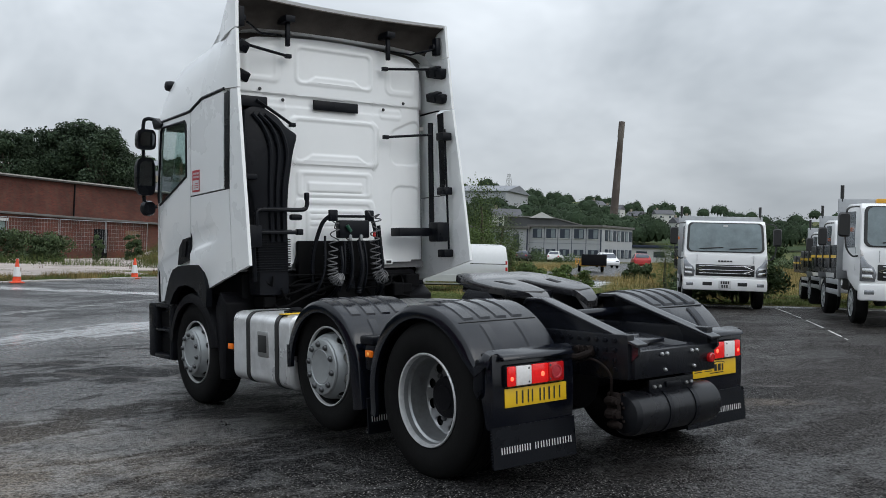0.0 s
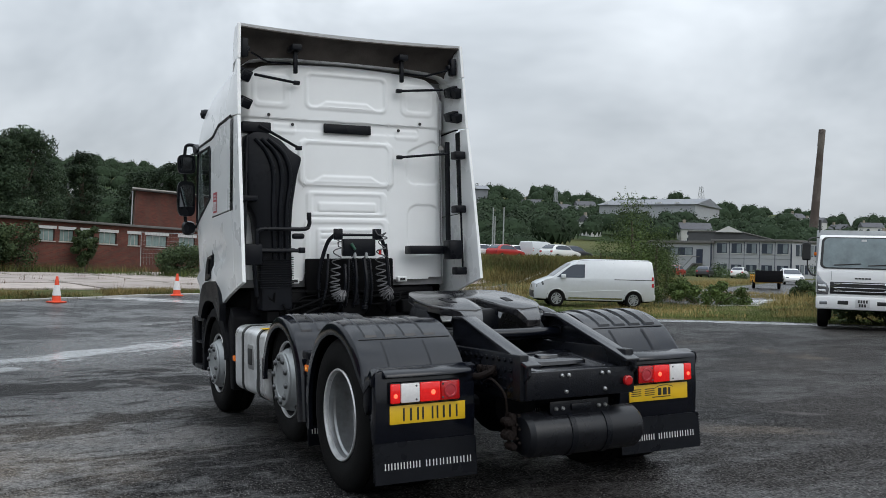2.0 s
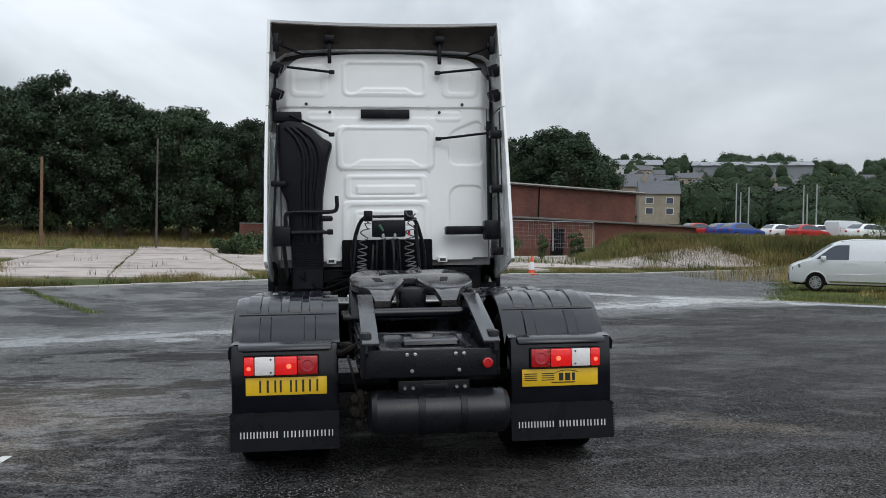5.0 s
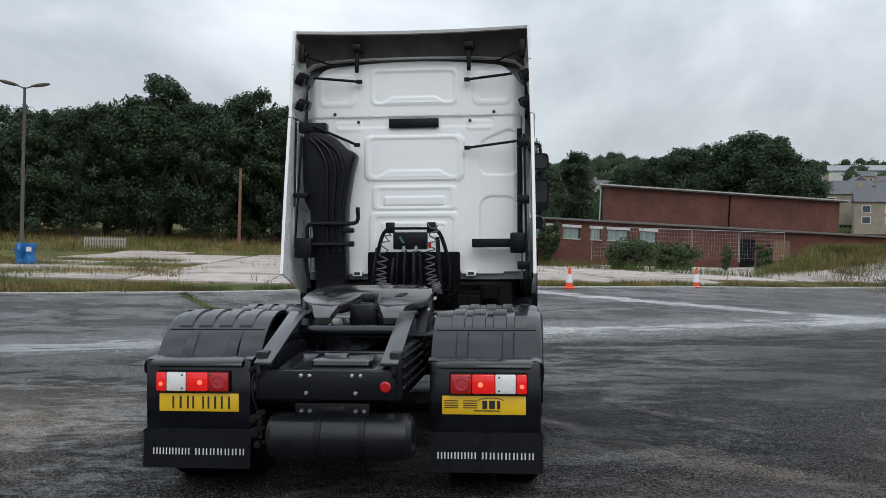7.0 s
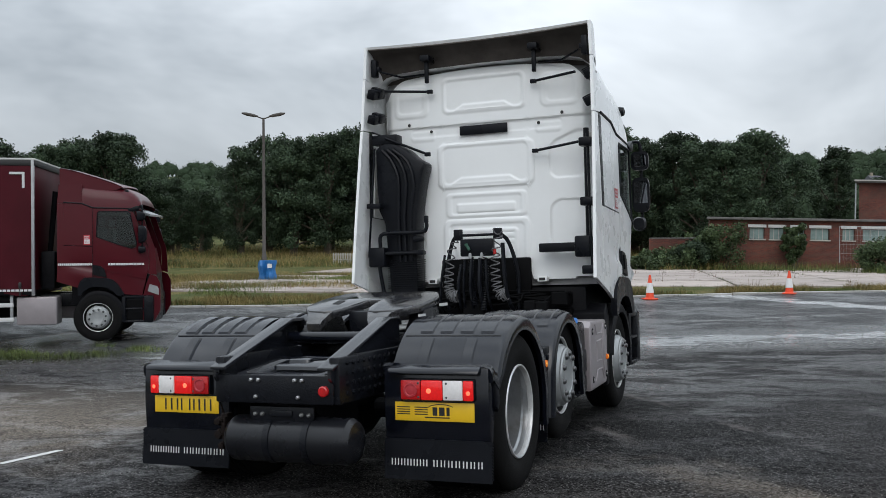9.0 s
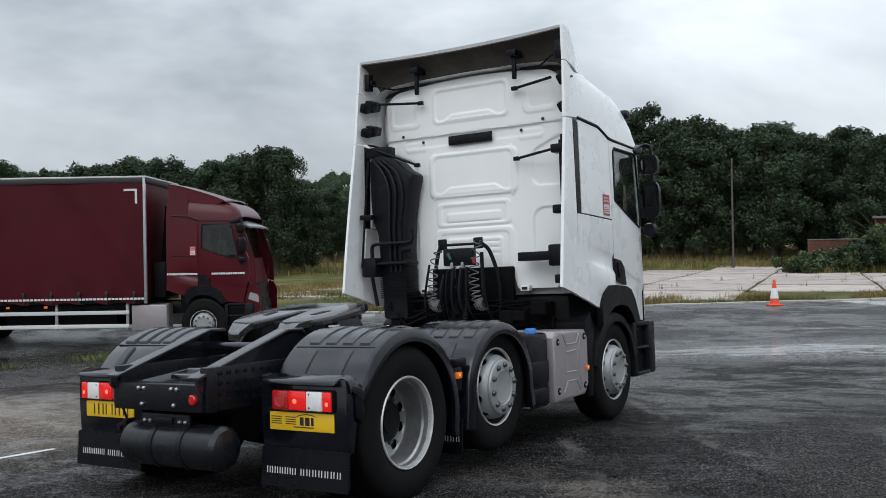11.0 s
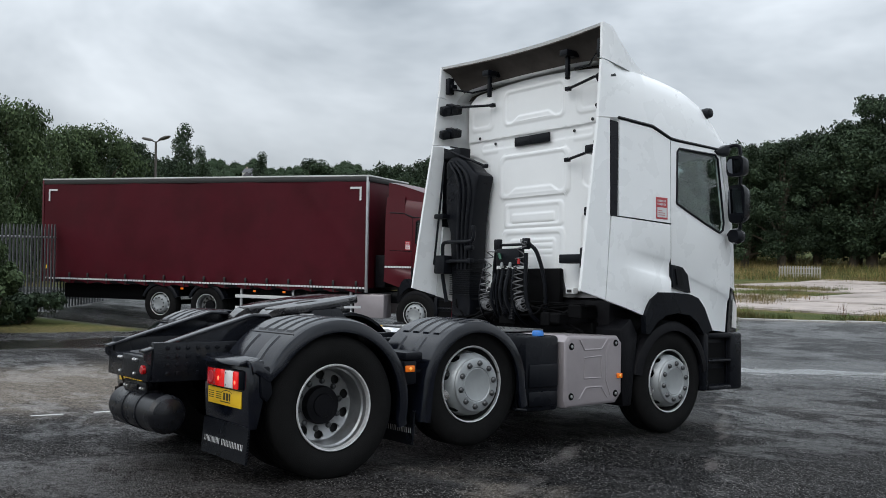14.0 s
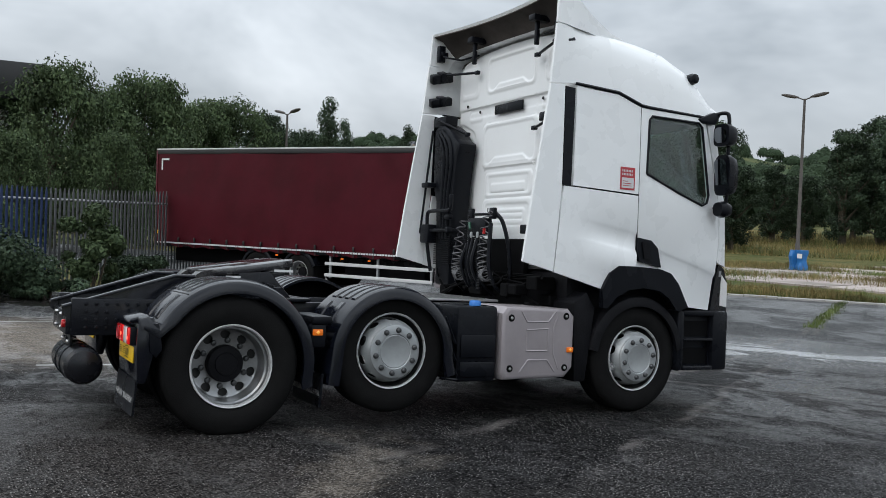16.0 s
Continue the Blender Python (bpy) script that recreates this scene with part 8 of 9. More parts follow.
part("coping", bx(-3.8, -0.05, -0.04, 0.29, 1.26, 1.33, 0.01), M["felt"], gw)

# site fence panels before the brick building
fz = thing("mesh_fence", Matrix.Translation((50.0, -4.8, 0.55)) @ Matrix.Rotation(math.atan2(BD.y, BD.x) + 0.05, 4, "Z"), "leaning galvanised mesh site fence overgrown with weeds", "fence")
for k in range(4):
    x0 = k * 3.5
    p = part("fence_panel", tube(B(), [(x0, 0, 0.0), (x0, 0, 1.98), (x0 + 3.4, 0, 1.98), (x0 + 3.4, 0, 0.0)], 0.024, 6), M["galv"], fz)
    bm = B()
    for i in range(1, 17):
        tube(bm, [(x0 + 0.2 * i, 0, 0.1), (x0 + 0.2 * i, 0, 1.96)], 0.004, 3, caps=False)
    for i in range(1, 8):
        tube(bm, [(x0, 0, 0.25 * i), (x0 + 3.4, 0, 0.25 * i)], 0.004, 3, caps=False)
    part("mesh", bm, M["galv"], p, smooth=False)

# palisade fence by the lorry
pf = tagged(new("palisade_fence"), "grey and blue steel palisade fence behind brambles", "fence")
fa, fb = Vector((-5.4, 10.9)), Vector((6.2, 22.0))
fdir = (fb - fa).normalized()
M["fence_steel"] = material("dark_galvanised_pales", (0.10, 0.105, 0.11), 0.55, metal=0.3, vary=0.2)
M["blue_steel"] = material("dark_blue_steel", (0.015, 0.03, 0.09), 0.45, vary=0.15)
for k in range(100):
    p = fa + fdir * (0.16 * k)
    z = terrain(p.x, p.y)
    bm = B()
    box(bm, -0.035, 0.035, -0.008, 0.008, 0.05, 2.25)
    prism(bm, [(-0.035, 2.25), (0.035, 2.25), (0.012, 2.4), (-0.012, 2.4)], "y", -0.008, 0.008)
    ob = part("pale", bm, M["blue_steel"] if k < 52 else M["fence_steel"], pf, smooth=False)
    ob.matrix_basis = Matrix.Translation((p.x, p.y, z)) @ Matrix.Rotation(math.atan2(fdir.y, fdir.x), 4, "Z")
for zz in (0.45, 1.95):
    bm = tube(B(), [(fa.x + fdir.y * 0.03, fa.y - fdir.x * 0.03 + 0.06, terrain(*fa) + zz), (fb.x, fb.y + 0.06, terrain(*fb) + zz)], 0.03, 4)
    part("rail", bm, M["galv"], pf)

# far grey two-storey works building with blue trim
gl, gr_ = Vector((105.9, -99.5)), Vector((93.5, -103.2))
gd = (gr_ - gl).normalized()
works = thing("works_building", Matrix.Translation((gl.x, gl.y, 0.0)) @ Matrix.Rotation(math.atan2(gd.y, gd.x), 4, "Z") @ Matrix.Diagonal((1, -1, 1, 1)), "pale grey two-storey works building with dark window frames", "building")
GW = (gr_ - gl).length


def works_window(x0, x1, z0, z1, y, panes):
    w = part("window", bx(x0 - 0.08, x1 + 0.08, y, y + 0.05, z0 - 0.08, z1 + 0.08), M["blue_trim"], works, "dark framed window")
    step = (x1 - x0) / panes
    for k in range(panes):
        part("pane", bx(x0 + k * step + 0.03, x0 + (k + 1) * step - 0.03, y + 0.051, y + 0.07, z0, z1), M["pane_pale"] if k % 2 else M["pane"], w)
    part("sill", bx(x0 - 0.12, x1 + 0.12, y, y + 0.12, z0 - 0.16, z0 - 0.085), M["white_wall"], w)


part("wall", bx(0, GW, -11.5, 0, -1.0, 5.35), M["grey_clad"], works, "pale grey boarded wall")
part("roof", bx(-0.3, GW + 0.3, -11.8, 0.3, 5.36, 5.72, 0.03), M["felt"], works, "dark flat roof edge")
part("wall", bx(-13.5, -0.05, -9.0, 0.6, -1.0, 5.0), M["grey_clad"], works)
part("roof", bx(-13.9, 0.3, -9.3, 0.95, 5.01, 5.45, 0.03), M["felt"], works)
for k in range(5):
    x0 = 0.75 + k * 2.5
    works_window(x0, x0 + 1.55, 3.65, 5.0, 0.01, 2)
    works_window(x0, x0 + 1.55, 0.85, 1.75, 0.01, 3)
    if k:
        part("trim_post", bx(x0 - 0.50, x0 - 0.42, 0.01, 0.05, -0.5, 5.3), M["blue_trim"], works)
part("trim_band", bx(0.0, GW, 0.005, 0.03, 2.75, 2.82), M["roof_grey"], works)
works_window(-12.6, -11.2, 2.6, 4.2, 0.61, 1)
works_window(-8.6, -3.4, 3.2, 4.3, 0.61, 4)
part("door", bx(-2.6, -1.5, 0.62, 0.70, 1.9, 4.1), M["blue_trim"], works, "dark upper door")
part("door", bx(-10.6, -9.7, 0.62, 0.70, 1.9, 4.1), M["blue_trim"], works)
part("outer_stair", prism(B(), [(-5.2, -0.6), (-2.6, 1.9), (-1.4, 1.9), (-1.4, 1.7), (-2.4, 1.7), (-4.8, -0.6)], "y", 0.7, 1.7), M["felt"], works, "dark outdoor stair")
part("stair_rail", tube(B(), [(-5.2, 1.7, 0.4), (-2.6, 1.7, 2.9), (-1.4, 1.7, 2.9)], 0.05, 5), M["felt"], works)
for x0 in (-13.45, -9.2, -0.1, GW - 0.2):
    part("trim_post", bx(x0, x0 + 0.2, 0.62 if x0 < -0.05 else 0.01, 0.70 if x0 < -0.05 else 0.08, -0.5, 5.0), M["blue_trim"], works)
for k in range(7):
    y0 = -1.2 - k * 1.5
    for z0, z1 in ((3.3, 5.0), (0.6, 2.0)):
        w = part("window", bx(GW + 0.01, GW + 0.06, y0 - 1.05, y0, z0, z1), M["blue_trim"], works)
        part("pane", bx(GW + 0.061, GW + 0.08, y0 - 0.95, y0 - 0.1, z0 + 0.1, z1 - 0.1), M["pane_pale"] if k % 2 else M["pane"], w)
low = thing("low_works_shed", Matrix.Translation((103.0, -121.0, 0.0)) @ Matrix.Rotation(math.atan2(gd.y, gd.x), 4, "Z") @ Matrix.Diagonal((1, -1, 1, 1)), "low pale works shed with a dark flat roof", "building")
part("wall", bx(0, 17, -8, 0, -1.0, 2.5), M["white_wall"], low)
part("roof", bx(-0.4, 17.4, -8.4, 0.4, 2.51, 3.0, 0.03), M["blue_trim"], low)
for k in range(5):
    part("window", bx(1.2 + 3.2 * k, 3.2 + 3.2 * k, 0.01, 0.06, 0.9, 1.9), M["pane"], low)
part("door", bx(10.6, 13.0, 0.07, 0.1, -0.5, 2.0), M["dark"], low)
dsh = thing("dark_shed", Matrix.Translation((122.5, -119.5, 0.0)) @ Matrix.Rotation(math.atan2(-0.717, -0.697), 4, "Z") @ Matrix.Diagonal((1, -1, 1, 1)), "dark roofed industrial shed with a pale gable", "building")
part("shed_body", prism(B(), [(-8, -1), (8, -1), (8, 6.2), (1, 7.9), (-8, 7.8)], "y", 0, -16), M["dark_sheet"], dsh)
part("roof_edge", tube(B(), [(-8.1, 0.1, 7.85), (1, 0.1, 7.95), (8.1, 0.1, 6.25)], 0.12, 5), M["felt"], dsh)
part("gable", prism(B(), [(-3.2, 7.75), (1.6, 7.75), (-0.9, 8.9)], "y", 0.5, -6), M["white_wall"], dsh, "pale roof gable")

# chimney, masts and the large sheds on the hill
cx_, cy_ = 248.0, -279.0
chim = thing("factory_chimney", pose(cx_, cy_, terrain(cx_, cy_) - 4, 2.6, -2.2, 0), "tall old weathered brick factory chimney", "chimney")
part("shaft", lathe(B(), [(1.9, 0.0), (1.7, 6.0), (1.4, 28.0), (1.15, 52.0 - terrain(cx_, cy_)), (1.25, 52.3 - terrain(cx_, cy_)), (1.25, 58.6 - terrain(cx_, cy_)), (0.9, 58.7 - terrain(cx_, cy_))], (0, 0, 0), "z", 24), M["chimney"], chim)


def lattice(x, y, h, w, label):
    z = terrain(x, y)
    t = thing("lattice_mast", pose(x, y, z), label, "mast")
    bm = B()
    for sx in (1, -1):
        for sy in (1, -1):
            tube(bm, [(sx * w, sy * w, 0), (sx * w * 0.25, sy * w * 0.25, h)], 0.22, 4)
    for k in range(8):
        z0, z1 = h * k / 8, h * (k + 1) / 8
        a, b_ = w * (1 - 0.75 * k / 8), w * (1 - 0.75 * (k + 1) / 8)
        for q in (1, -1):
            tube(bm, [(a, q * a, z0), (-b_, q * b_, z1)], 0.12, 3)
            tube(bm, [(q * a, -a, z0), (q * b_, b_, z1)], 0.12, 3)
    part("lattice", bm, M["galv"], t, smooth=False)


lattice(664, -597, 75.7 - terrain(664, -597), 4.0, "thin steel lattice mast on the ridge")
lattice(412, -270.5, 41 - terrain(412, -270.5), 1.2, "slim telecom mast among trees")


def big_shed(a, b_, top, drop, depth, wallm, label):
    a, b_ = Vector(a), Vector(b_)
    d = (b_ - a).normalized()
    L = (b_ - a).length
    t = thing("warehouse", Matrix.Translation((a.x, a.y, top - drop)) @ Matrix.Rotation(math.atan2(d.y, d.x), 4, "Z"), label, "building")
    s = 1 if Vector((-d.y, d.x)).dot(a) > 0 else -1
    part("wall", bx(0, L, min(0, s * depth), max(0, s * depth), -14, drop - 1.5), wallm, t)
    bm = B()
    prism(bm, [(-1.0, drop - 1.5), (s * depth / 2, drop + 2.0), (s * depth + 1.0, drop - 1.5)], "x", -1.0, L + 1.0)
    part("roof", bm, M["roof_grey"], t, "pale grey sheet roof")
    for k in range(int(L // 8)):
        part("roof_light", bx(k * 8 + 2, k * 8 + 4, s * 1.0 - 0.4, s * 1.0 + 0.4, drop - 1.0, drop - 0.4), M["white_wall"], t)


big_shed((330.4, -240), (293.4, -261.8), 28.5, 8.0, 34, M["grey_clad"], "large grey warehouse with a white gable on the hillside")
big_shed((456, -187), (432, -240), 41.0, 7.0, 40, M["roof_grey"], "long grey warehouse on the wooded ridge")
big_shed((478, -150), (470, -175), 42.0, 8.0, 20, M["white_wall"], "pale warehouse on the wooded ridge")


# houses
def house(x, y, yaw, w, d, h, wallm, label, z=None):
    z = terrain(x, y) - 0.4 if z is None else z
    HOUSES.append((math.hypot(x, y), math.atan2(y, x), w))
    t = thing("house", pose(x, y, z, 0, 0, yaw), label, "house", "houses on the hillside")
    part("wall", bx(-w / 2, w / 2, -d / 2, d / 2, -1, h), wallm, t)
    bm = B()
    prism(bm, [(-d / 2 - 0.4, h - 0.1), (d / 2 + 0.4, h - 0.1), (0, h + d * 0.38)], "x", -w / 2 - 0.2, w / 2 + 0.2)
    part("roof", bm, M["slate"], t)
    part("chimney", bx(w * 0.3, w * 0.3 + 0.9, -0.4, 0.4, h + d * 0.25, h + d * 0.38 + 1.0), M["stone_wall"], t)
    for sx in (-0.25, 0.25):
        for zz in (0.8, h * 0.58):
            for f in (-1, 1):
                wi = part("window", bx(sx * w - 0.75, sx * w + 0.75, min(f * d / 2, f * (d / 2 + 0.06)), max(f * d / 2, f * (d / 2 + 0.06)), zz, zz + 1.3), M["mark_white"], t)
                part("pane", bx(sx * w - 0.62, sx * w + 0.62, min(f * (d / 2 + 0.07), f * (d / 2 + 0.10)), max(f * (d / 2 + 0.07), f * (d / 2 + 0.10)), zz + 0.12, zz + 1.18), M["pane"], wi)


HOUSES = []
random.seed(5)
house(166, -62.5, 75, 7.5, 7.0, 4.8, M["stone_wall"], "two-storey pebble-dashed house with brown tiled roof", 5.2)
house(176, -60, 75, 9, 7.0, 4.8, M["stone_wall"], "brown house with slate roof among trees", 7.0)
for k in range(46):
    az = radians(random.choice((random.uniform(-34, 1), random.uniform(-30, -14), random.uniform(-56, -34), random.uniform(36, 64))))
    r = random.uniform(255, 540)
    if az < radians(-30) and r < 330:
        r += 230
    house(r * math.cos(az), r * math.sin(az), random.uniform(0, 180), random.uniform(7, 11), 6.5, random.uniform(4.6, 5.6), random.choice((M["white_wall"], M["white_wall"], M["stone_wall"])), random.choice(("white rendered house with slate roof on the hillside", "stone house with slate roof on the hillside")))

# far cars, van and a yellow plant trailer
for az_, d, p, lab in ((-24.0, 95, "car_red", "bright red hatchback"), (-25.5, 95, "car_blue", "bright blue hatchback"), (-26.4, 91, "car_blue", "blue saloon car"), (-28.5, 96, "car_white", "white hatchback"),
                       (-29.3, 99, "car_white", "pale silver car"), (-29.9, 95, "car_red", "dark red car"), (-30.6, 97, "car_white", "white car"), (-33.2, 88, "car_white", "silver car"), (-34.0, 92, "car_dark", "dark car")):
    x, y = -6.259 + d * math.cos(radians(az_)), 1.991 + d * math.sin(radians(az_))
    small_car(heading(x, y, terrain(x, y), (0.25, -0.97)), M[p], lab + " parked beyond the bank")
x, y = -6.259 + 98 * math.cos(radians(-32.0)), 1.991 + 98 * math.sin(radians(-32.0))
copy_thing(van, heading(x, y, terrain(x, y), (0.35, -0.94)))
for x, y, dx, dy, p, lab in ((55.5, -62.6, -0.8, 0.6, "car_white", "white hatchback on rough ground"), (57.0, -68.8, 0.7, -0.7, "car_red", "red car behind scrub"), (88, -82, 0.6, -0.8, "car_dark", "dark parked car"), (86, -86, 0.6, -0.8, "car_white", "white parked car"), (89, -78, 0.6, -0.8, "car_red", "red parked car")):
    small_car(heading(x, y, terrain(x, y), (dx, dy)), M[p], lab + " parked far off")
yt = thing("plant_trailer", heading(43.0, -46.5, terrain(43, -46.5), (0.75, -0.66)), "yellow low plant trailer on the side road", "trailer")
part("bed", bx(-2.2, 2.2, -0.9, 0.9, 0.45, 0.58, 0.02), M["amber_paint"], yt)
for s in (1, -1):
    part("rail", tube(B(), [(-2.2, s * 0.9, 0.9), (2.2, s * 0.9, 0.9)], 0.04, 6), M["amber_paint"], yt)
    for x in (-2.1, 0.0, 2.1):
        part("post", bx(x - 0.04, x + 0.04, min(s * 0.86, s * 0.94), max(s * 0.86, s * 0.94), 0.5, 1.0), M["amber_paint"], yt)
    car_wheel(yt, -0.3, s, 0.95, 0.3, 0.2)
part("ramp", bx(-2.6, -2.45, -0.9, 0.9, 0.5, 1.3, 0.02), M["dark"], yt)
eb = thing("flat_roof_building", pose(0.6, 40.5, -0.2), "dark overhanging roof of a white building above trees", "building")
part("wall", bx(-9, 0.4, -4, 4, 0, 6.3), M["white_wall"], eb)
part("roof", bx(-10, 1.7, -5.0, 5, 6.31, 7.9, 0.05), M["mark_black"], eb)

# short pale fence before the tree belt
ft_ = tagged(new("pale_fence"), "short length of white paling before the trees", "fence")
fw_ = finish(prism(B(), [(-0.05, -0.3), (0.05, -0.3), (0.05, 0.62), (-0.05, 0.62)], "y", -0.012, 0.012), "pale", M["concrete_trim"], False)
for k in range(16):
    az_ = radians(25.6 + 2.2 * k / 15)
    x, y = -5.5 + 71 * math.cos(az_), -2.5 + 71 * math.sin(az_)
    ob = new("pale", fw_)
    ob.parent = ft_
    ob.matrix_basis = pose(x, y, terrain(x, y) + 0.25, 0, 0, math.degrees(az_) + 90)
for z in (0.35, 0.72):
    part("fence_rail", tube(B(), [(-5.5 + 71.04 * math.cos(radians(a)), -2.5 + 71.04 * math.sin(radians(a)), terrain(-5.5 + 71 * math.cos(radians(a)), -2.5 + 71 * math.sin(radians(a))) + z) for a in (25.6, 26.7, 27.8)], 0.03, 5), M["concrete_trim"], ft_)
# lamp columns of the car park below the hill
for az_, d, h in ((-24.6, 150, 7.6), (-24.85, 160, 6.8), (-25.3, 150, 7.0), (-28.3, 140, 6.8), (-28.5, 150, 6.0), (-29.0, 145, 7.2), (-14.8, 170, 7.0)):
    x, y = -6.59 + d * math.cos(radians(az_)), 0.66 + d * math.sin(radians(az_))
    pole(x, y, max(terrain(x, y), 2.6), h, M["galv"], "grey lamp column beyond the car park", 0.13)


# ---- trees and plants ----
def leaf_material(name, c1, c2, rough=0.6, clump=0.38):
    m = bpy.data.materials.new(name)
    m.use_nodes = True
    n, l = m.node_tree.nodes, m.node_tree.links
    b = n["Principled BSDF"]
    g = n.new("ShaderNodeNewGeometry")
    o = n.new("ShaderNodeObjectInfo")
    r = n.new("ShaderNodeValToRGB")
    r.color_ramp.elements[0].color = (*c1, 1)
    r.color_ramp.elements[1].color = (*c2, 1)
    l.new(g.outputs["Random Per Island"], r.inputs["Fac"])
    mr = n.new("ShaderNodeMapRange")
    mr.inputs["To Min"].default_value, mr.inputs["To Max"].default_value = 0.8, 1.2
    l.new(o.outputs["Random"], mr.inputs["Value"])
    tc = n.new("ShaderNodeTexCoord")
    tx = n.new("ShaderNodeTexNoise")
    tx.inputs["Scale"].default_value = clump
    l.new(tc.outputs["Object"], tx.inputs["Vector"])
    tr = n.new("ShaderNodeMapRange")
    for key, value in (("From Min", 0.35), ("From Max", 0.65), ("To Min", 0.62), ("To Max", 1.42)):
        tr.inputs[key].default_value = value
    l.new(tx.outputs["Fac"], tr.inputs["Value"])
    mu = n.new("ShaderNodeMath")
    mu.operation = "MULTIPLY"
    l.new(mr.outputs["Result"], mu.inputs[0])
    l.new(tr.outputs["Result"], mu.inputs[1])
    v = n.new("ShaderNodeVectorMath")
    v.operation = "SCALE"
    l.new(r.outputs["Color"], v.inputs[0])
    l.new(mu.outputs[0], v.inputs["Scale"])
    l.new(v.outputs["Vector"], b.inputs["Base Color"])
    b.inputs["Roughness"].default_value = rough
    b.inputs["Specular IOR Level"].default_value = 0.12
    return m


M["leaf"] = leaf_material("dark_green_foliage", (0.026, 0.043, 0.026), (0.050, 0.073, 0.040))
M["leaf_light"] = leaf_material("light_green_foliage", (0.036, 0.057, 0.027), (0.080, 0.112, 0.050))
M["leaf_far"] = leaf_material("far_wood_foliage", (0.026, 0.042, 0.024), (0.046, 0.066, 0.036), 0.7, 0.045)
M["grass_dry"] = leaf_material("rough_dry_grass", (0.09, 0.085, 0.025), (0.30, 0.22, 0.10), 0.8)
M["grass_green"] = leaf_material("rough_green_grass", (0.04, 0.065, 0.018), (0.13, 0.15, 0.05), 0.8)
M["grass_bank"] = leaf_material("orange_brown_grass", (0.065, 0.066, 0.025), (0.17, 0.125, 0.05), 0.8)
M["flower"] = leaf_material("pink_willowherb_flowers", (0.13, 0.07, 0.09), (0.24, 0.13, 0.18), 0.8)
M["weed_brown"] = leaf_material("brown_dock_seed", (0.08, 0.035, 0.02), (0.16, 0.08, 0.04), 0.8)


def raw_mesh(name, verts, faces, mat):
    me = bpy.data.meshes.new(name)
    me.from_pydata(verts.reshape(-1, 3).tolist(), [], faces)
    me.materials.append(mat)
    return me


def leaf_quads(centres, normals, size, rng):
    """One ragged leaf spray at each centre."""
    n = len(centres)
    r = rng.normal(size=(n, 3))
    nn = normals + 0.6 * rng.normal(size=(n, 3))
    nn /= np.linalg.norm(nn, axis=1)[:, None]
    a = np.cross(nn, r)
    a /= np.linalg.norm(a, axis=1)[:, None] + 1e-9
    b = np.cross(nn, a)
    s = (size * (0.6 + 0.8 * rng.random(n)))[:, None]
    return np.stack([centres - a * s, centres - b * s * 0.55 + a * s * 0.35, centres + (b * 0.5 + a * 0.45) * s + nn * s * 0.2], 1)


def tris(count):
    return [(3 * i, 3 * i + 1, 3 * i + 2) for i in range(count)]


def crown_mesh(name, blobs, count, size, mat, seed):
    """A crown of many leaf sprays on the skins of overlapping uneven clumps."""
    rng = np.random.default_rng(seed)
    w = np.array([b[3] ** 2 for b in blobs])
    pick = rng.choice(len(blobs), count, p=w / w.sum())
    bl = np.array(blobs)[pick]
    d = rng.normal(size=(count, 3))
    d /= np.linalg.norm(d, axis=1)[:, None]
    depth = 1.12 - 0.7 * rng.random(count) ** 1.3
    bump = 1 + 0.14 * np.sin(d[:, 0] * 7 + bl[:, 0] * 3) * np.cos(d[:, 2] * 6 + bl[:, 1])
    c = bl[:, :3] + d * (bl[:, 3] * depth * bump)[:, None] * np.array([1, 1, 0.85])
    v = leaf_quads(c, d, size, rng)
    return raw_mesh(name, v, tris(count), mat)


def make_tree(kind, seed, h, spread, count, size, mat, label):
    rng = random.Random(seed)
    t = thing("tree", Matrix(), label, "tree", "trees round the yard")
    bm = B()
    tube(bm, [(0, 0, -0.5), (0.05 * h * rng.uniform(-1, 1), 0.03 * h, h * 0.35), (0.05 * h * rng.uniform(-1, 1), 0, h * 0.75)], [0.035 * h, 0.024 * h, 0.008 * h], 8)
    blobs = []
    if kind == "poplar":
        for k in range(16):
            z = h * (0.15 + 0.8 * k / 15)
            r = spread * (0.55 + 0.45 * math.sin(math.pi * (k + 2) / 19)) * rng.uniform(0.6, 0.85)
            blobs.append((rng.uniform(-.25, .25) * spread, rng.uniform(-.25, .25) * spread, z, r))
    else:
        lean = [rng.uniform(0.75, 1.1) for _ in range(7)]
        for k in range(84):
            a = rng.uniform(0, 2 * math.pi)
            z = h * (0.10 + 0.83 * rng.random() ** 0.85)
            sector = lean[int(a / (2 * math.pi) * 7)]
            rad = sector * spread * math.sqrt(max(0.03, 1 - ((z / h - 0.42) / 0.56) ** 2)) * rng.uniform(0.45, 0.98)
            blobs.append((rad * math.cos(a), rad * math.sin(a), z, spread * rng.uniform(0.11, 0.27)))
            if k % 6 == 0:
                tube(bm, [(0, 0, z * 0.55), (rad * 0.5 * math.cos(a), rad * 0.5 * math.sin(a), z * 0.8), (rad * math.cos(a), rad * math.sin(a), z)], [0.012 * h, 0.008 * h, 0.003 * h], 5)
        for k in range(5):
            blobs.append((rng.uniform(-.25, .25) * spread, rng.uniform(-.25, .25) * spread, h * (0.2 + 0.14 * k), spread * 0.42))
            blobs.append((rng.uniform(-.3, .3) * spread, rng.uniform(-.3, .3) * spread, h * rng.uniform(0.84, 0.95), spread * rng.uniform(0.13, 0.22)))
    part("trunk", bm, M["bark"], t)
    crown = new("crown", crown_mesh("crown", blobs, count, size, mat, seed))
    crown.parent = t
    return t


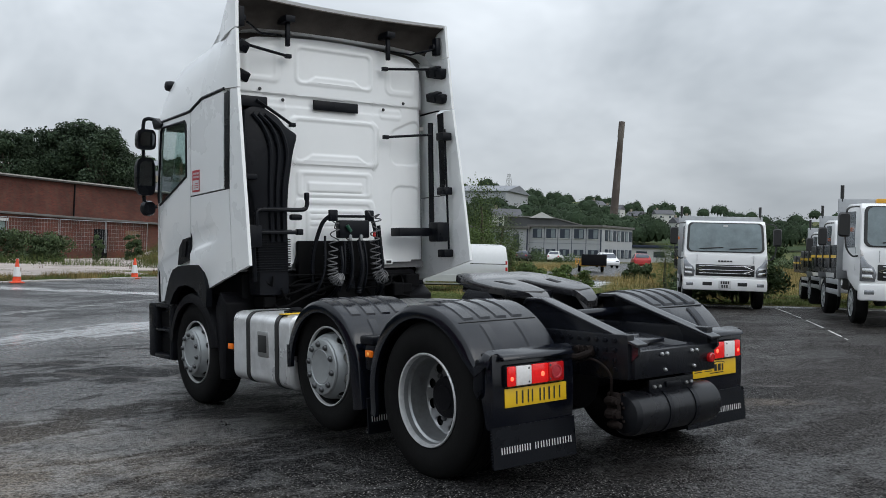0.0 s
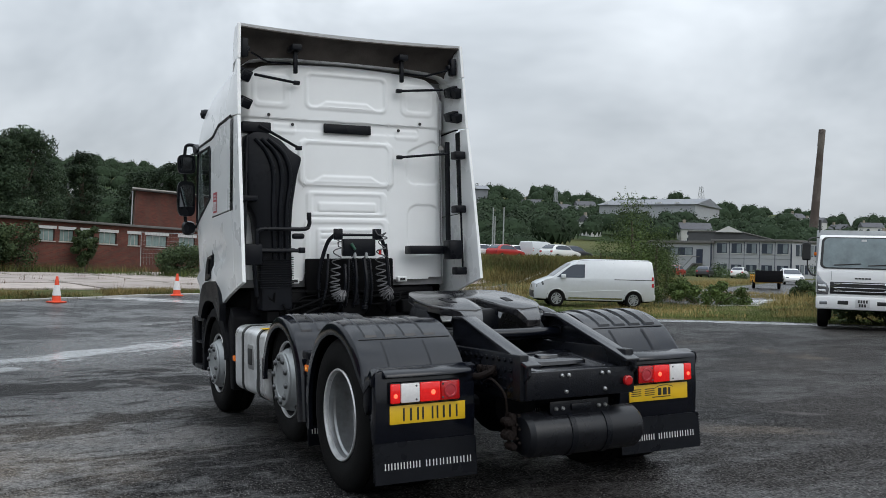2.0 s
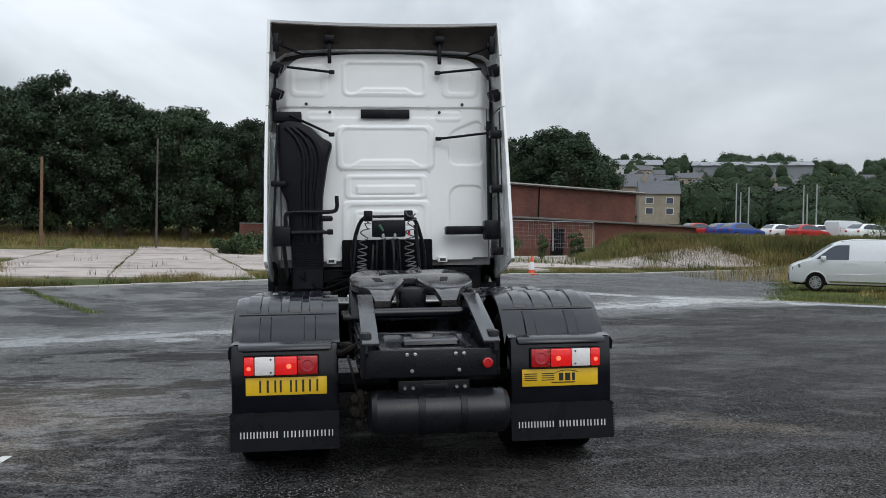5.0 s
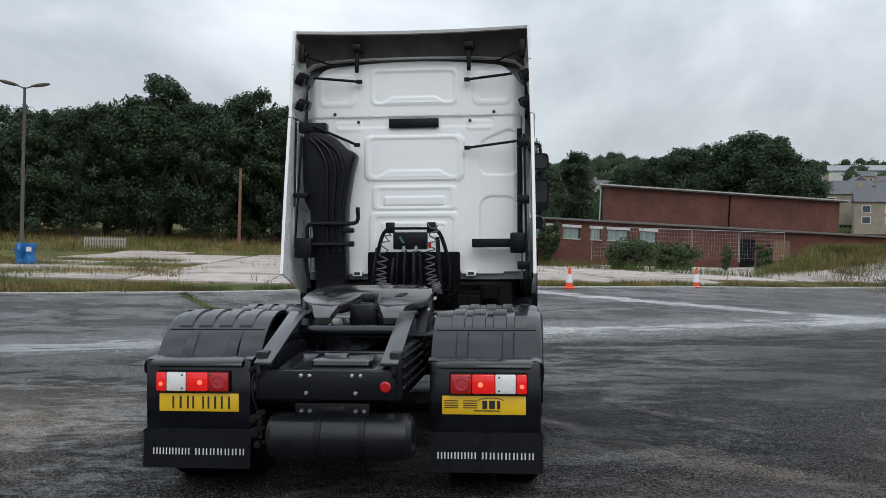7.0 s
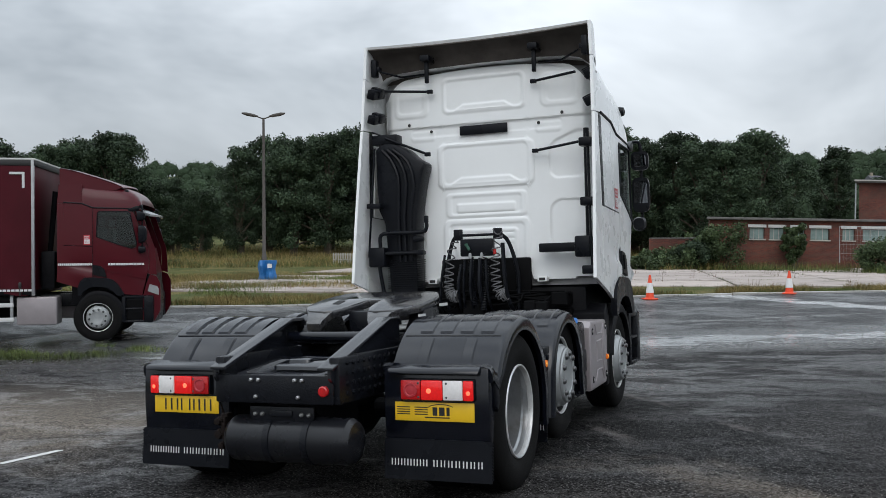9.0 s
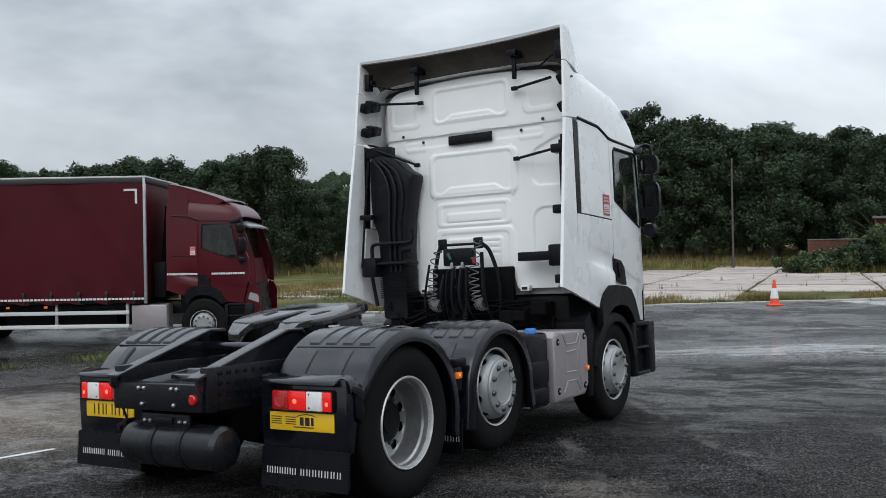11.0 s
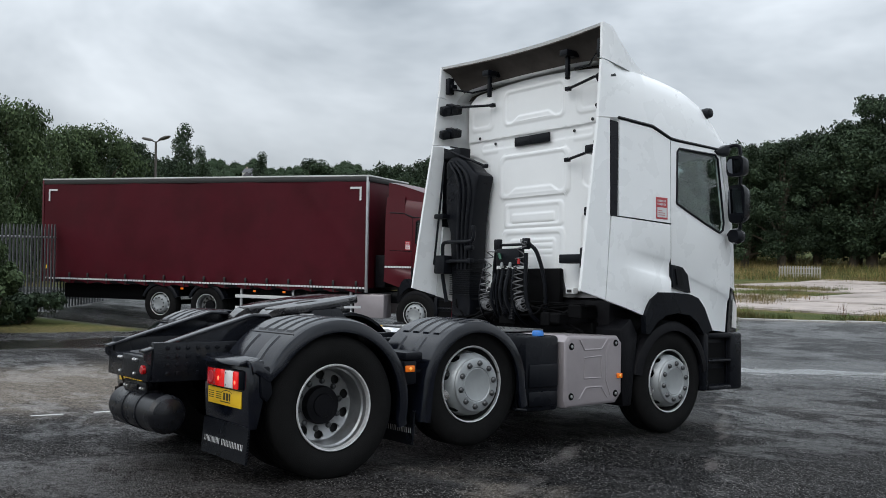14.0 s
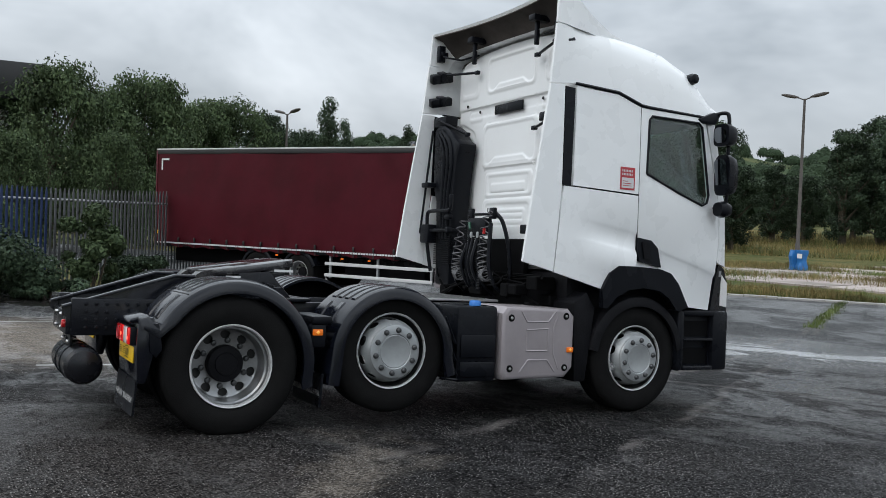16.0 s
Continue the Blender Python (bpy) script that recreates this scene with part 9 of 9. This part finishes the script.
M["leaf_birch"] = leaf_material("pale_birch_leaves", (0.050, 0.080, 0.022), (0.115, 0.160, 0.050))
KINDS = [make_tree("broad", 1, 13.0, 4.0, 22000, 0.155, M["leaf"], "tall dark green broadleaf tree in the belt"),
         make_tree("broad", 2, 12.0, 3.7, 21000, 0.155, M["leaf"], "dense dark green broadleaf tree"),
         make_tree("broad", 3, 14.5, 3.3, 20000, 0.155, M["leaf"], "tall narrow broadleaf tree"),
         make_tree("broad", 4, 9.0, 4.6, 27000, 0.13, M["leaf_light"], "light green sycamore tree"),
         make_tree("poplar", 5, 15.0, 1.9, 9000, 0.17, M["leaf"], "slim upright poplar tree beyond the lorry"),
         make_tree("poplar", 6, 5.0, 1.25, 3800, 0.055, M["leaf_birch"], "young thin birch growing in the scrub")]
used = set()


def plant(k, x, y, s=1.0, yaw=None, z=None, sz=None):
    yaw = random.uniform(0, 360) if yaw is None else yaw
    z = terrain(x, y) if z is None else z
    m = pose(x, y, z - 0.1, 0, 0, yaw) @ Matrix.Diagonal((s, s, sz or s, 1))
    if k not in used:
        used.add(k)
        KINDS[k].matrix_basis = m
        return KINDS[k]
    return copy_thing(KINDS[k], m)


random.seed(21)


def by_bearing(ex, ey, az, d):
    return ex + d * math.cos(radians(az)), ey + d * math.sin(radians(az))


# belt beyond the rough grass: bearing from the middle of the walk, and the height of its top as an angle
BELT = [(2, 6.1), (4, 6.7), (8, 7.0), (10, 7.8), (14, 8.0), (17, 8.1), (20, 7.9), (24, 8.2), (28, 8.0), (31.5, 7.4), (33.2, 6.4), (34.2, 5.0), (35.2, 4.1), (37, 4.1), (38.8, 4.5), (39.8, 6.6), (41.3, 7.4), (44, 6.5), (46, 6.4), (49, 6.3), (53, 5.6), (56, 5.4)]
EX, EY = -5.5, -2.5
az = 2.0
while az < 57:
    for row in range(2):
        d = 84 + 9 * row + random.uniform(-3, 3)
        if az > 38:
            d = 72 + 9 * row + random.uniform(-3, 3)
        if row and random.random() < 0.45:
            continue
        x, y = by_bearing(EX, EY, az + random.uniform(-0.5, 0.5), d)
        top = 1.6 + d * math.tan(radians(interp(az, BELT) - (0.0 if row == 0 else 0.4) + random.uniform(-0.75, 0.5)))
        k = random.choice((0, 1, 2, 0, 1))
        hh = {0: 13.0, 1: 12.0, 2: 14.5}[k]
        s = max(0.3, (top - terrain(x, y)) / (hh * 0.90))
        plant(k, x, y, s * 1.05 if s < 0.8 else s, sz=s)
    az += 1.75
for az, e, d, k in ((-8.5, 6.3, 96, 0), (-12.2, 7.2, 96, 0), (-10.5, 6.6, 100, 1), (-5.2, 5.0, 105, 1), (-2.0, 5.1, 110, 2), (0.5, 5.3, 104, 0), (3.5, 5.6, 98, 1), (-15.2, 5.2, 104, 1), (-6.8, 5.6, 100, 0), (-14, 6.0, 100, 1), (-13.2, 7.0, 94, 0)):
    x, y = by_bearing(EX, EY, az, d)
    top = 1.6 + d * math.tan(radians(e))
    hh = {0: 13.0, 1: 12.0, 2: 14.5, 3: 9.0}[k]
    s = (top - terrain(x, y)) / (hh * 0.90)
    plant(k, x, y, s * 1.1, sz=s)
# nearer trees behind the palisade fence
EX2, EY2 = -2.0, -7.5
for az, e, d, k in ((88.5, 6.6, 44, 3), (86.3, 6.6, 45, 3), (83.8, 9.2, 40, 3), (81.3, 7.8, 43, 3), (79.0, 8.8, 44, 3), (76.5, 7.4, 48, 3), (74.3, 7.7, 50, 3), (72, 6.8, 54, 1), (86, 5.0, 34, 3), (80.5, 5.2, 37, 3), (91, 7.0, 40, 3), (69.8, 5.8, 62, 1)):
    x, y = by_bearing(EX2, EY2, az, d)
    top = 1.6 + d * math.tan(radians(e))
    hh = {0: 13.0, 1: 12.0, 2: 14.5, 3: 9.0}[k]
    s = (top - terrain(x, y)) / (hh * 0.90)
    plant(k, x, y, s * 0.84, sz=s)
for az, e, d, s in ((68.4, 6.9, 90, 0.75), (67.2, 6.7, 93, 0.7), (63.6, 6.4, 120, 0.85)):
    x, y = by_bearing(EX2, EY2, az, d)
    hgt = 1.6 + d * math.tan(radians(e)) - terrain(x, y)
    plant(4, x, y, s, sz=hgt / 14.2)
# scrub birch beside the van
for x, y, s, sz in ((27.0, -22.0, 0.95, 0.98), (27.8, -23.2, 0.9, 0.72), (26.0, -21.0, 0.8, 0.55), (29.2, -25.5, 0.95, 0.70), (28.4, -21.6, 0.7, 0.62), (17.6, -23.4, 0.55, 0.42), (30.5, -27.0, 0.8, 0.5)):
    plant(5, x, y, s, sz=sz)

# far woods on the hills
ib = bmesh.new()
bmesh.ops.create_icosphere(ib, subdivisions=2, radius=1.0)
ICO = np.array([[tuple(v.co) for v in f.verts] for f in ib.faces if f.calc_center_median().z > -0.3])
ib.free()
rng = np.random.default_rng(8)
vs = []
trees = []
for k in range(5200):
    az = radians(rng.uniform(-70, 72))
    r = 170 * (900 / 170) ** rng.random()
    x, y = r * math.cos(az), r * math.sin(az)
    deg = math.degrees(az)
    if noise.noise(Vector((x * 0.012, y * 0.012, 3.1))) < -0.18 and not r > 700:
        continue
    if deg < -38 and (r > 560 + 20 * (deg + 60) or r < 280) and noise.noise(Vector((x * 0.01, y * 0.01, 9.0))) < 0.25:
        continue
    if deg < -34 and r < 290:
        continue
    if deg < -46 and r > 330 and rng.random() < 0.6:
        continue
    if any(-24 < r - hr < 7 and abs(az - ha) * r < hw * 0.55 + 2.5 for hr, ha, hw in HOUSES):
        continue
    trees.append((x, y, terrain(x, y), rng.uniform(3.0, 5.2), rng.uniform(6, 11)))
# added solid cores fill the crowns with the dark of inner shade
cores = []
for x, y, z, w, h in trees:
    near = x * x + y * y < 300 ** 2
    n = 430 if near else 110
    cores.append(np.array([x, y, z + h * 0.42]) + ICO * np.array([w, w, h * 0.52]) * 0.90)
    d = rng.normal(size=(n, 3))
    d /= np.linalg.norm(d, axis=1)[:, None]
    d[:, 2] = np.abs(d[:, 2]) * 1.1 - 0.15
    c = np.array([x, y, z + h * 0.45]) + d * np.array([w, w, h * 0.55]) * (0.75 + 0.35 * rng.random((n, 1)))
    vs.append(leaf_quads(c, d, 0.40 if near else 0.55, rng))
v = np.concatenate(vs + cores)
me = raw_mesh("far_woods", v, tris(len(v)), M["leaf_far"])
me.materials.append(material("shaded_crown_core", (0.030, 0.046, 0.026), 0.9, spec=0.05, vary=0.3, scale=0.3))
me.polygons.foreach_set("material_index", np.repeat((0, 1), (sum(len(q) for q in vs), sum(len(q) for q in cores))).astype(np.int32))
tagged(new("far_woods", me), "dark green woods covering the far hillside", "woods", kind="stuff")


# low scrub on the waste ground
vs = []
rs_ = random.Random(77)
while len(vs) < 170:
    a_, r = radians(rs_.uniform(-60, -37)), 95 * (150 / 38) ** rs_.random()
    x, y = r * math.cos(a_), r * math.sin(a_)
    if abs(0.79 * (x - 34.5) + 0.61 * (y + 35.8)) < 4.5 or noise.noise(Vector((x * 0.05, y * 0.05, 1.0))) < -0.05:
        continue
    w, h = rs_.uniform(0.7, 2.0), rs_.uniform(0.6, 2.2)
    d = rng.normal(size=(330, 3))
    d /= np.linalg.norm(d, axis=1)[:, None]
    d[:, 2] = np.abs(d[:, 2])
    vs.append(leaf_quads(np.array([x, y, terrain(x, y)]) + d * np.array([w, w, h]) * (0.6 + 0.45 * rng.random((330, 1))), d, 0.14, rng))
v = np.concatenate(vs)
me = raw_mesh("waste_scrub", v, tris(len(v)), M["leaf_light"])
tagged(new("waste_scrub", me), "low green scrub over the waste ground", "scrub", kind="stuff")


# grasses and weeds
def tufts(name, places, h, w, blades, mat, label, category="grass", seed=3, lean=0.75):
    blades = int(blades * 1.7)
    rng = np.random.default_rng(seed)
    p = np.array([(x, y, terrain(x, y)) for x, y in places])
    p = np.repeat(p, blades, 0)
    n = len(p)
    p[:, :2] += rng.normal(size=(n, 2)) * w
    a = rng.uniform(0, 2 * np.pi, n)
    hh = h * rng.uniform(0.4, 1.15, n)
    d = np.stack([np.cos(a), np.sin(a), np.zeros(n)], 1)
    tip = p + d * (hh * lean * rng.uniform(0, 1.4, n))[:, None] + np.array([0, 0, 1]) * hh[:, None]
    side = np.stack([-np.sin(a), np.cos(a), np.zeros(n)], 1) * (0.006 + 0.010 * h)
    v = np.stack([p - side, p + side, tip], 1)
    me = raw_mesh(name, v, [(3 * i, 3 * i + 1, 3 * i + 2) for i in range(n)], mat)
    tagged(new(name, me), label, category, kind="stuff")


def scatter(n, test, x0, x1, y0, y1, seed):
    r = random.Random(seed)
    out = []
    while len(out) < n:
        x, y = r.uniform(x0, x1), r.uniform(y0, y1)
        if test(x, y, r):
            out.append((x, y))
    return out


def patch(x, y, s=0.25, o=0.0):
    return noise.noise(Vector((x * s, y * s, 5.0 + o)))


rough = scatter(9000, lambda x, y, r: (40 if y > 6 else 25) < beyond(x, y) < 72 and y < 75 and x > 15, 15, 95, -60, 75, 1)
tufts("rough_grass", rough, 0.62, 0.35, 7, M["grass_dry"], "tall dry straw-coloured grass on the bank")
rough = scatter(5000, lambda x, y, r: (40 if y > 6 else 25) < beyond(x, y) < 72 and y < 75 and x > 15 and patch(x, y, 0.12) > 0.0, 15, 95, -60, 75, 2)
tufts("green_grass", rough, 0.5, 0.4, 7, M["grass_green"], "rank green grass on the bank", seed=4)
vergep = scatter(1500, lambda x, y, r: 0.2 < beyond(x, y) < 2.6 and patch(x, y, 0.3) > 0.08 - 0.3 * (y > 8), 12, 40, -22, 26, 3)
tufts("verge_weeds", vergep, 0.24, 0.12, 9, M["grass_dry"], "low dry weeds along the kerb", seed=5)
vergep = scatter(900, lambda x, y, r: 0.15 < beyond(x, y) < 1.2 and patch(x, y, 0.4, 2) > 0.0, 12, 40, -22, 26, 4)
tufts("verge_green", vergep, 0.18, 0.12, 9, M["grass_green"], "green weeds along the kerb", seed=6)
leftp = scatter(5200, lambda x, y, r: 0.3 < beyond(x, y) < 24 and y > 9 + 0.35 * beyond(x, y) and patch(x, y, 0.16, 1) > -0.05, 10, 55, 9, 60, 5)
tufts("rough_field", leftp, 0.30, 0.25, 8, M["grass_dry"], "patchy dry grass round the lamp post", seed=7)
leftp = scatter(2600, lambda x, y, r: 0.3 < beyond(x, y) < 24 and y > 9 + 0.35 * beyond(x, y) and patch(x, y, 0.2, 4) > 0.05, 10, 55, 9, 60, 6)
tufts("rough_field_green", leftp, 0.26, 0.25, 8, M["grass_green"], "patchy green grass round the lamp post", seed=8)
joints = []
r_ = random.Random(9)
for i in range(10):
    for j in range(13):
        for k in range(26):
            o = Vector((21.0, 21.0)) + E1 * (i * 5.4 + (r_.uniform(0, 5.4) if k % 2 else -0.06)) + E2 * (j * 4.6 + (-0.05 if k % 2 else r_.uniform(0, 4.6)))
            if 0.8 < beyond(o.x, o.y) < 44 and patch(o.x, o.y, 0.5, 7) > -0.15:
                joints.append((o.x, o.y))
tufts("joint_weeds", joints, 0.12, 0.14, 8, M["grass_green"], "weeds growing in the slab joints", seed=10, lean=0.9)
isl = scatter(4200, lambda x, y, r: 0.75 * (x - 15.6) - 0.66 * (y + 11.9) > 0.6 + patch(x, y, 0.4) and -0.457 * (x - 15.5) - 0.889 * (y + 10.2) > 0.1 and beyond(x, y) < 0 and 0.75 * (x - 15.6) - 0.66 * (y + 11.9) < 16, 8, 32, -34, -8, 11)
tufts("island_grass", isl, 0.085, 0.2, 9, M["grass_green"], "green and yellow weeds on the verge by the van", seed=12)
isl = scatter(1500, lambda x, y, r: 0.75 * (x - 15.6) - 0.66 * (y + 11.9) > 2.5 and -0.457 * (x - 15.5) - 0.889 * (y + 10.2) > 3.0 and patch(x, y, 0.3, 3) > 0.0, 8, 34, -36, -8, 12)
tufts("island_tall_grass", isl, 0.2, 0.22, 9, M["grass_dry"], "taller dry grass on the verge by the van", seed=13)
fl = scatter(220, lambda x, y, r: 52 < beyond(x, y) < 66, 60, 95, 2, 26, 13)
tufts("willowherb", fl, 0.9, 0.3, 4, M["flower"], "pink flowering willowherb before the trees", "wild flowers", seed=14, lean=0.1)
fl = scatter(60, lambda x, y, r: 1 < beyond(x, y) < 24, 20, 60, -20, 20, 14)
tufts("dock_weeds", fl, 0.35, 0.10, 5, M["weed_brown"], "brown dock seed heads on the slabs", "weeds", seed=15, lean=0.5)


def bush(x, y, w, h, mat, label, seed, size=0.085, n=7000, z=None):
    rg = random.Random(seed)
    t = thing("bush", pose(x, y, terrain(x, y) if z is None else z), label, "bush", "scrub and brambles")
    blobs = [(rg.uniform(-w, w) * 0.7, rg.uniform(-w, w) * 0.7, h * rg.uniform(0.12, 0.82), min(w, h) * rg.uniform(0.14, 0.38)) for _ in range(26)]
    ob = new("foliage", crown_mesh("foliage", blobs, n, size, mat, seed))
    ob.parent = t
    bm = B()
    for k in range(7):
        b_ = blobs[k]
        tube(bm, [(b_[0] * 0.2, b_[1] * 0.2, -0.1), (b_[0] * 0.7, b_[1] * 0.7, b_[2] * 0.6), b_[:3]], [0.03, 0.02, 0.01], 5)
    part("stem", bm, M["bark"], t)


bush(-0.9, 14.0, 1.5, 1.3, M["leaf"], "green bramble bush before the fence", 31, 0.055, 14000)
bush(-3.4, 12.6, 1.5, 0.9, M["leaf"], "tangled bramble bush at the verge", 32, 0.055, 14000)
bush(1.5, 15.9, 0.8, 2.4, M["leaf_light"], "tall shrub growing through the fence", 33, 0.06, 12000)
bush(2.6, 17.4, 0.9, 0.7, M["leaf"], "low bramble by the fence", 34, 0.06, 10000)
bush(49.0, -7.2, 1.8, 2.0, M["leaf_light"], "ivy and weeds over the site fence", 35, 0.09)
bush(51.0, -10.0, 1.6, 1.6, M["leaf_light"], "flowering scrub before the brick wall", 36, 0.09)
bush(52.3, -15.4, 0.6, 2.1, M["leaf_light"], "ivy covered fence post", 37, 0.08, 3400)
bush(51.6, -13.0, 0.4, 2.0, M["leaf_light"], "ivy climbing a post", 38, 0.08, 2600)
bush(55.6, 3.2, 1.3, 2.6, M["leaf_light"], "elder scrub against the brick wall", 39, 0.10)
bush(27.8, -22.8, 2.2, 1.5, M["leaf_birch"], "birch scrub behind the van", 41, 0.055, 8000)
bush(25.0, -24.5, 2.0, 1.0, M["leaf_birch"], "low willow scrub behind the van", 42, 0.07)
bush(70.0, -58.0, 2.6, 2.6, M["leaf_light"], "rounded green scrub by the side road", 43, 0.15)
bush(66.0, -53.0, 3.0, 2.4, M["leaf_light"], "rounded scrub beside the track", 44, 0.15)
bush(27.0, -33.0, 0.8, 1.0, M["leaf_light"], "small shrub by the side road", 45, 0.08)
bush(11.5, -19.0, 1.2, 2.0, M["leaf_light"], "tall weeds behind the tipper trucks", 46, 0.08)
bush(14.5, -22.0, 1.6, 1.8, M["leaf_light"], "scrub behind the tipper trucks", 47, 0.08)
waste = scatter(5200, lambda x, y, r: 34 < math.hypot(x, y) < 130 and -62 < math.degrees(math.atan2(y, x)) < -24 and beyond(x, y) < -1 and abs(0.79 * (x - 34.5) + 0.61 * (y + 35.8)) > 3.4, 15, 120, -110, -15, 19)
tufts("waste_grass", waste, 0.5, 0.5, 7, M["grass_dry"], "rough grass over the waste ground", seed=18)
bush(75.5, 24.0, 1.6, 2.2, M["leaf_light"], "shrub at the foot of a pole", 48, 0.14)

# tall orange-brown grass on the bank before the parked cars
def on_bank(x, y, r):
    u, bear = (x + 6.6) * 0.906 - (y - 0.66) * 0.423, math.degrees(math.atan2(y - 0.66, x + 6.6))
    return 51 < u < 66 and -36 < bear < -15.5


tufts("bank_grass", scatter(5200, on_bank, 30, 66, -52, -12, 61), 0.5, 0.4, 9, M["grass_bank"], "tall orange-brown dry grass on the bank", seed=62)
tufts("bank_green", scatter(2400, lambda x, y, r: on_bank(x, y, r) and patch(x, y, 0.15, 6) > 0.05, 30, 66, -52, -12, 63), 0.5, 0.35, 8, M["grass_green"], "green weeds among the grass on the bank", "weeds", seed=64)
# small weeds rooted in the dirt and the edge of the tarmac
tufts("dirt_weeds", scatter(80, lambda x, y, r: patch(x, y, 0.6, 8) > 0.15 and y > 13.6 - x * 0.55, 1, 9.5, 7.6, 12.0, 65), 0.10, 0.09, 14, M["grass_green"], "small green weeds in the gravelly dirt", "weeds", seed=66, lean=0.9)
tufts("crack_weeds", [(19.5 - 5 * k / 60 + 0.06 * math.sin(k), 8.8 - 3.1 * k / 60) for k in range(60)], 0.09, 0.08, 12, M["grass_green"], "moss and weeds along a crack in the tarmac", "weeds", seed=67, lean=0.9)
for x, y, w, h, sd in ((-4.8, 13.4, 1.3, 1.0, 71), (0.3, 13.6, 0.9, 0.5, 72), (-2.2, 15.2, 1.2, 1.9, 73)):
    bush(x, y, w, h, M["leaf"], "dark tangled brambles along the verge", sd, 0.055, 12000)

# scrub grown up against the brick building
bush(54.7, 1.8, 1.7, 3.4, M["leaf_light"], "overgrown elder bush against the brick corner", 91, 0.10, 5000)
bush(56.4, -2.4, 0.8, 3.4, M["leaf_light"], "ivy growing up the brick wall", 92, 0.10, 5000)
bush(53.2, 4.9, 1.8, 1.5, M["leaf_light"], "green scrub before the low brick wall", 93, 0.10, 5000)
bush(53.8, 3.6, 1.3, 1.9, M["leaf"], "bramble scrub before the low brick wall", 94, 0.10, 5000)
bush(52.4, 6.3, 1.9, 1.3, M["leaf_light"], "rank scrub at the end of the brick wall", 95, 0.10, 5000)

# rank weeds at the foot of the brick building
tufts("wall_weeds", [(56.5 - 0.27 * k + 0.9 * math.sin(k * 2.1), 5.0 - 0.62 * k * 0.55 + 0.7 * math.cos(k * 1.3)) for k in range(70)], 0.6, 0.5, 26, M["grass_green"], "rank weeds at the foot of the brick wall", "weeds", seed=81)
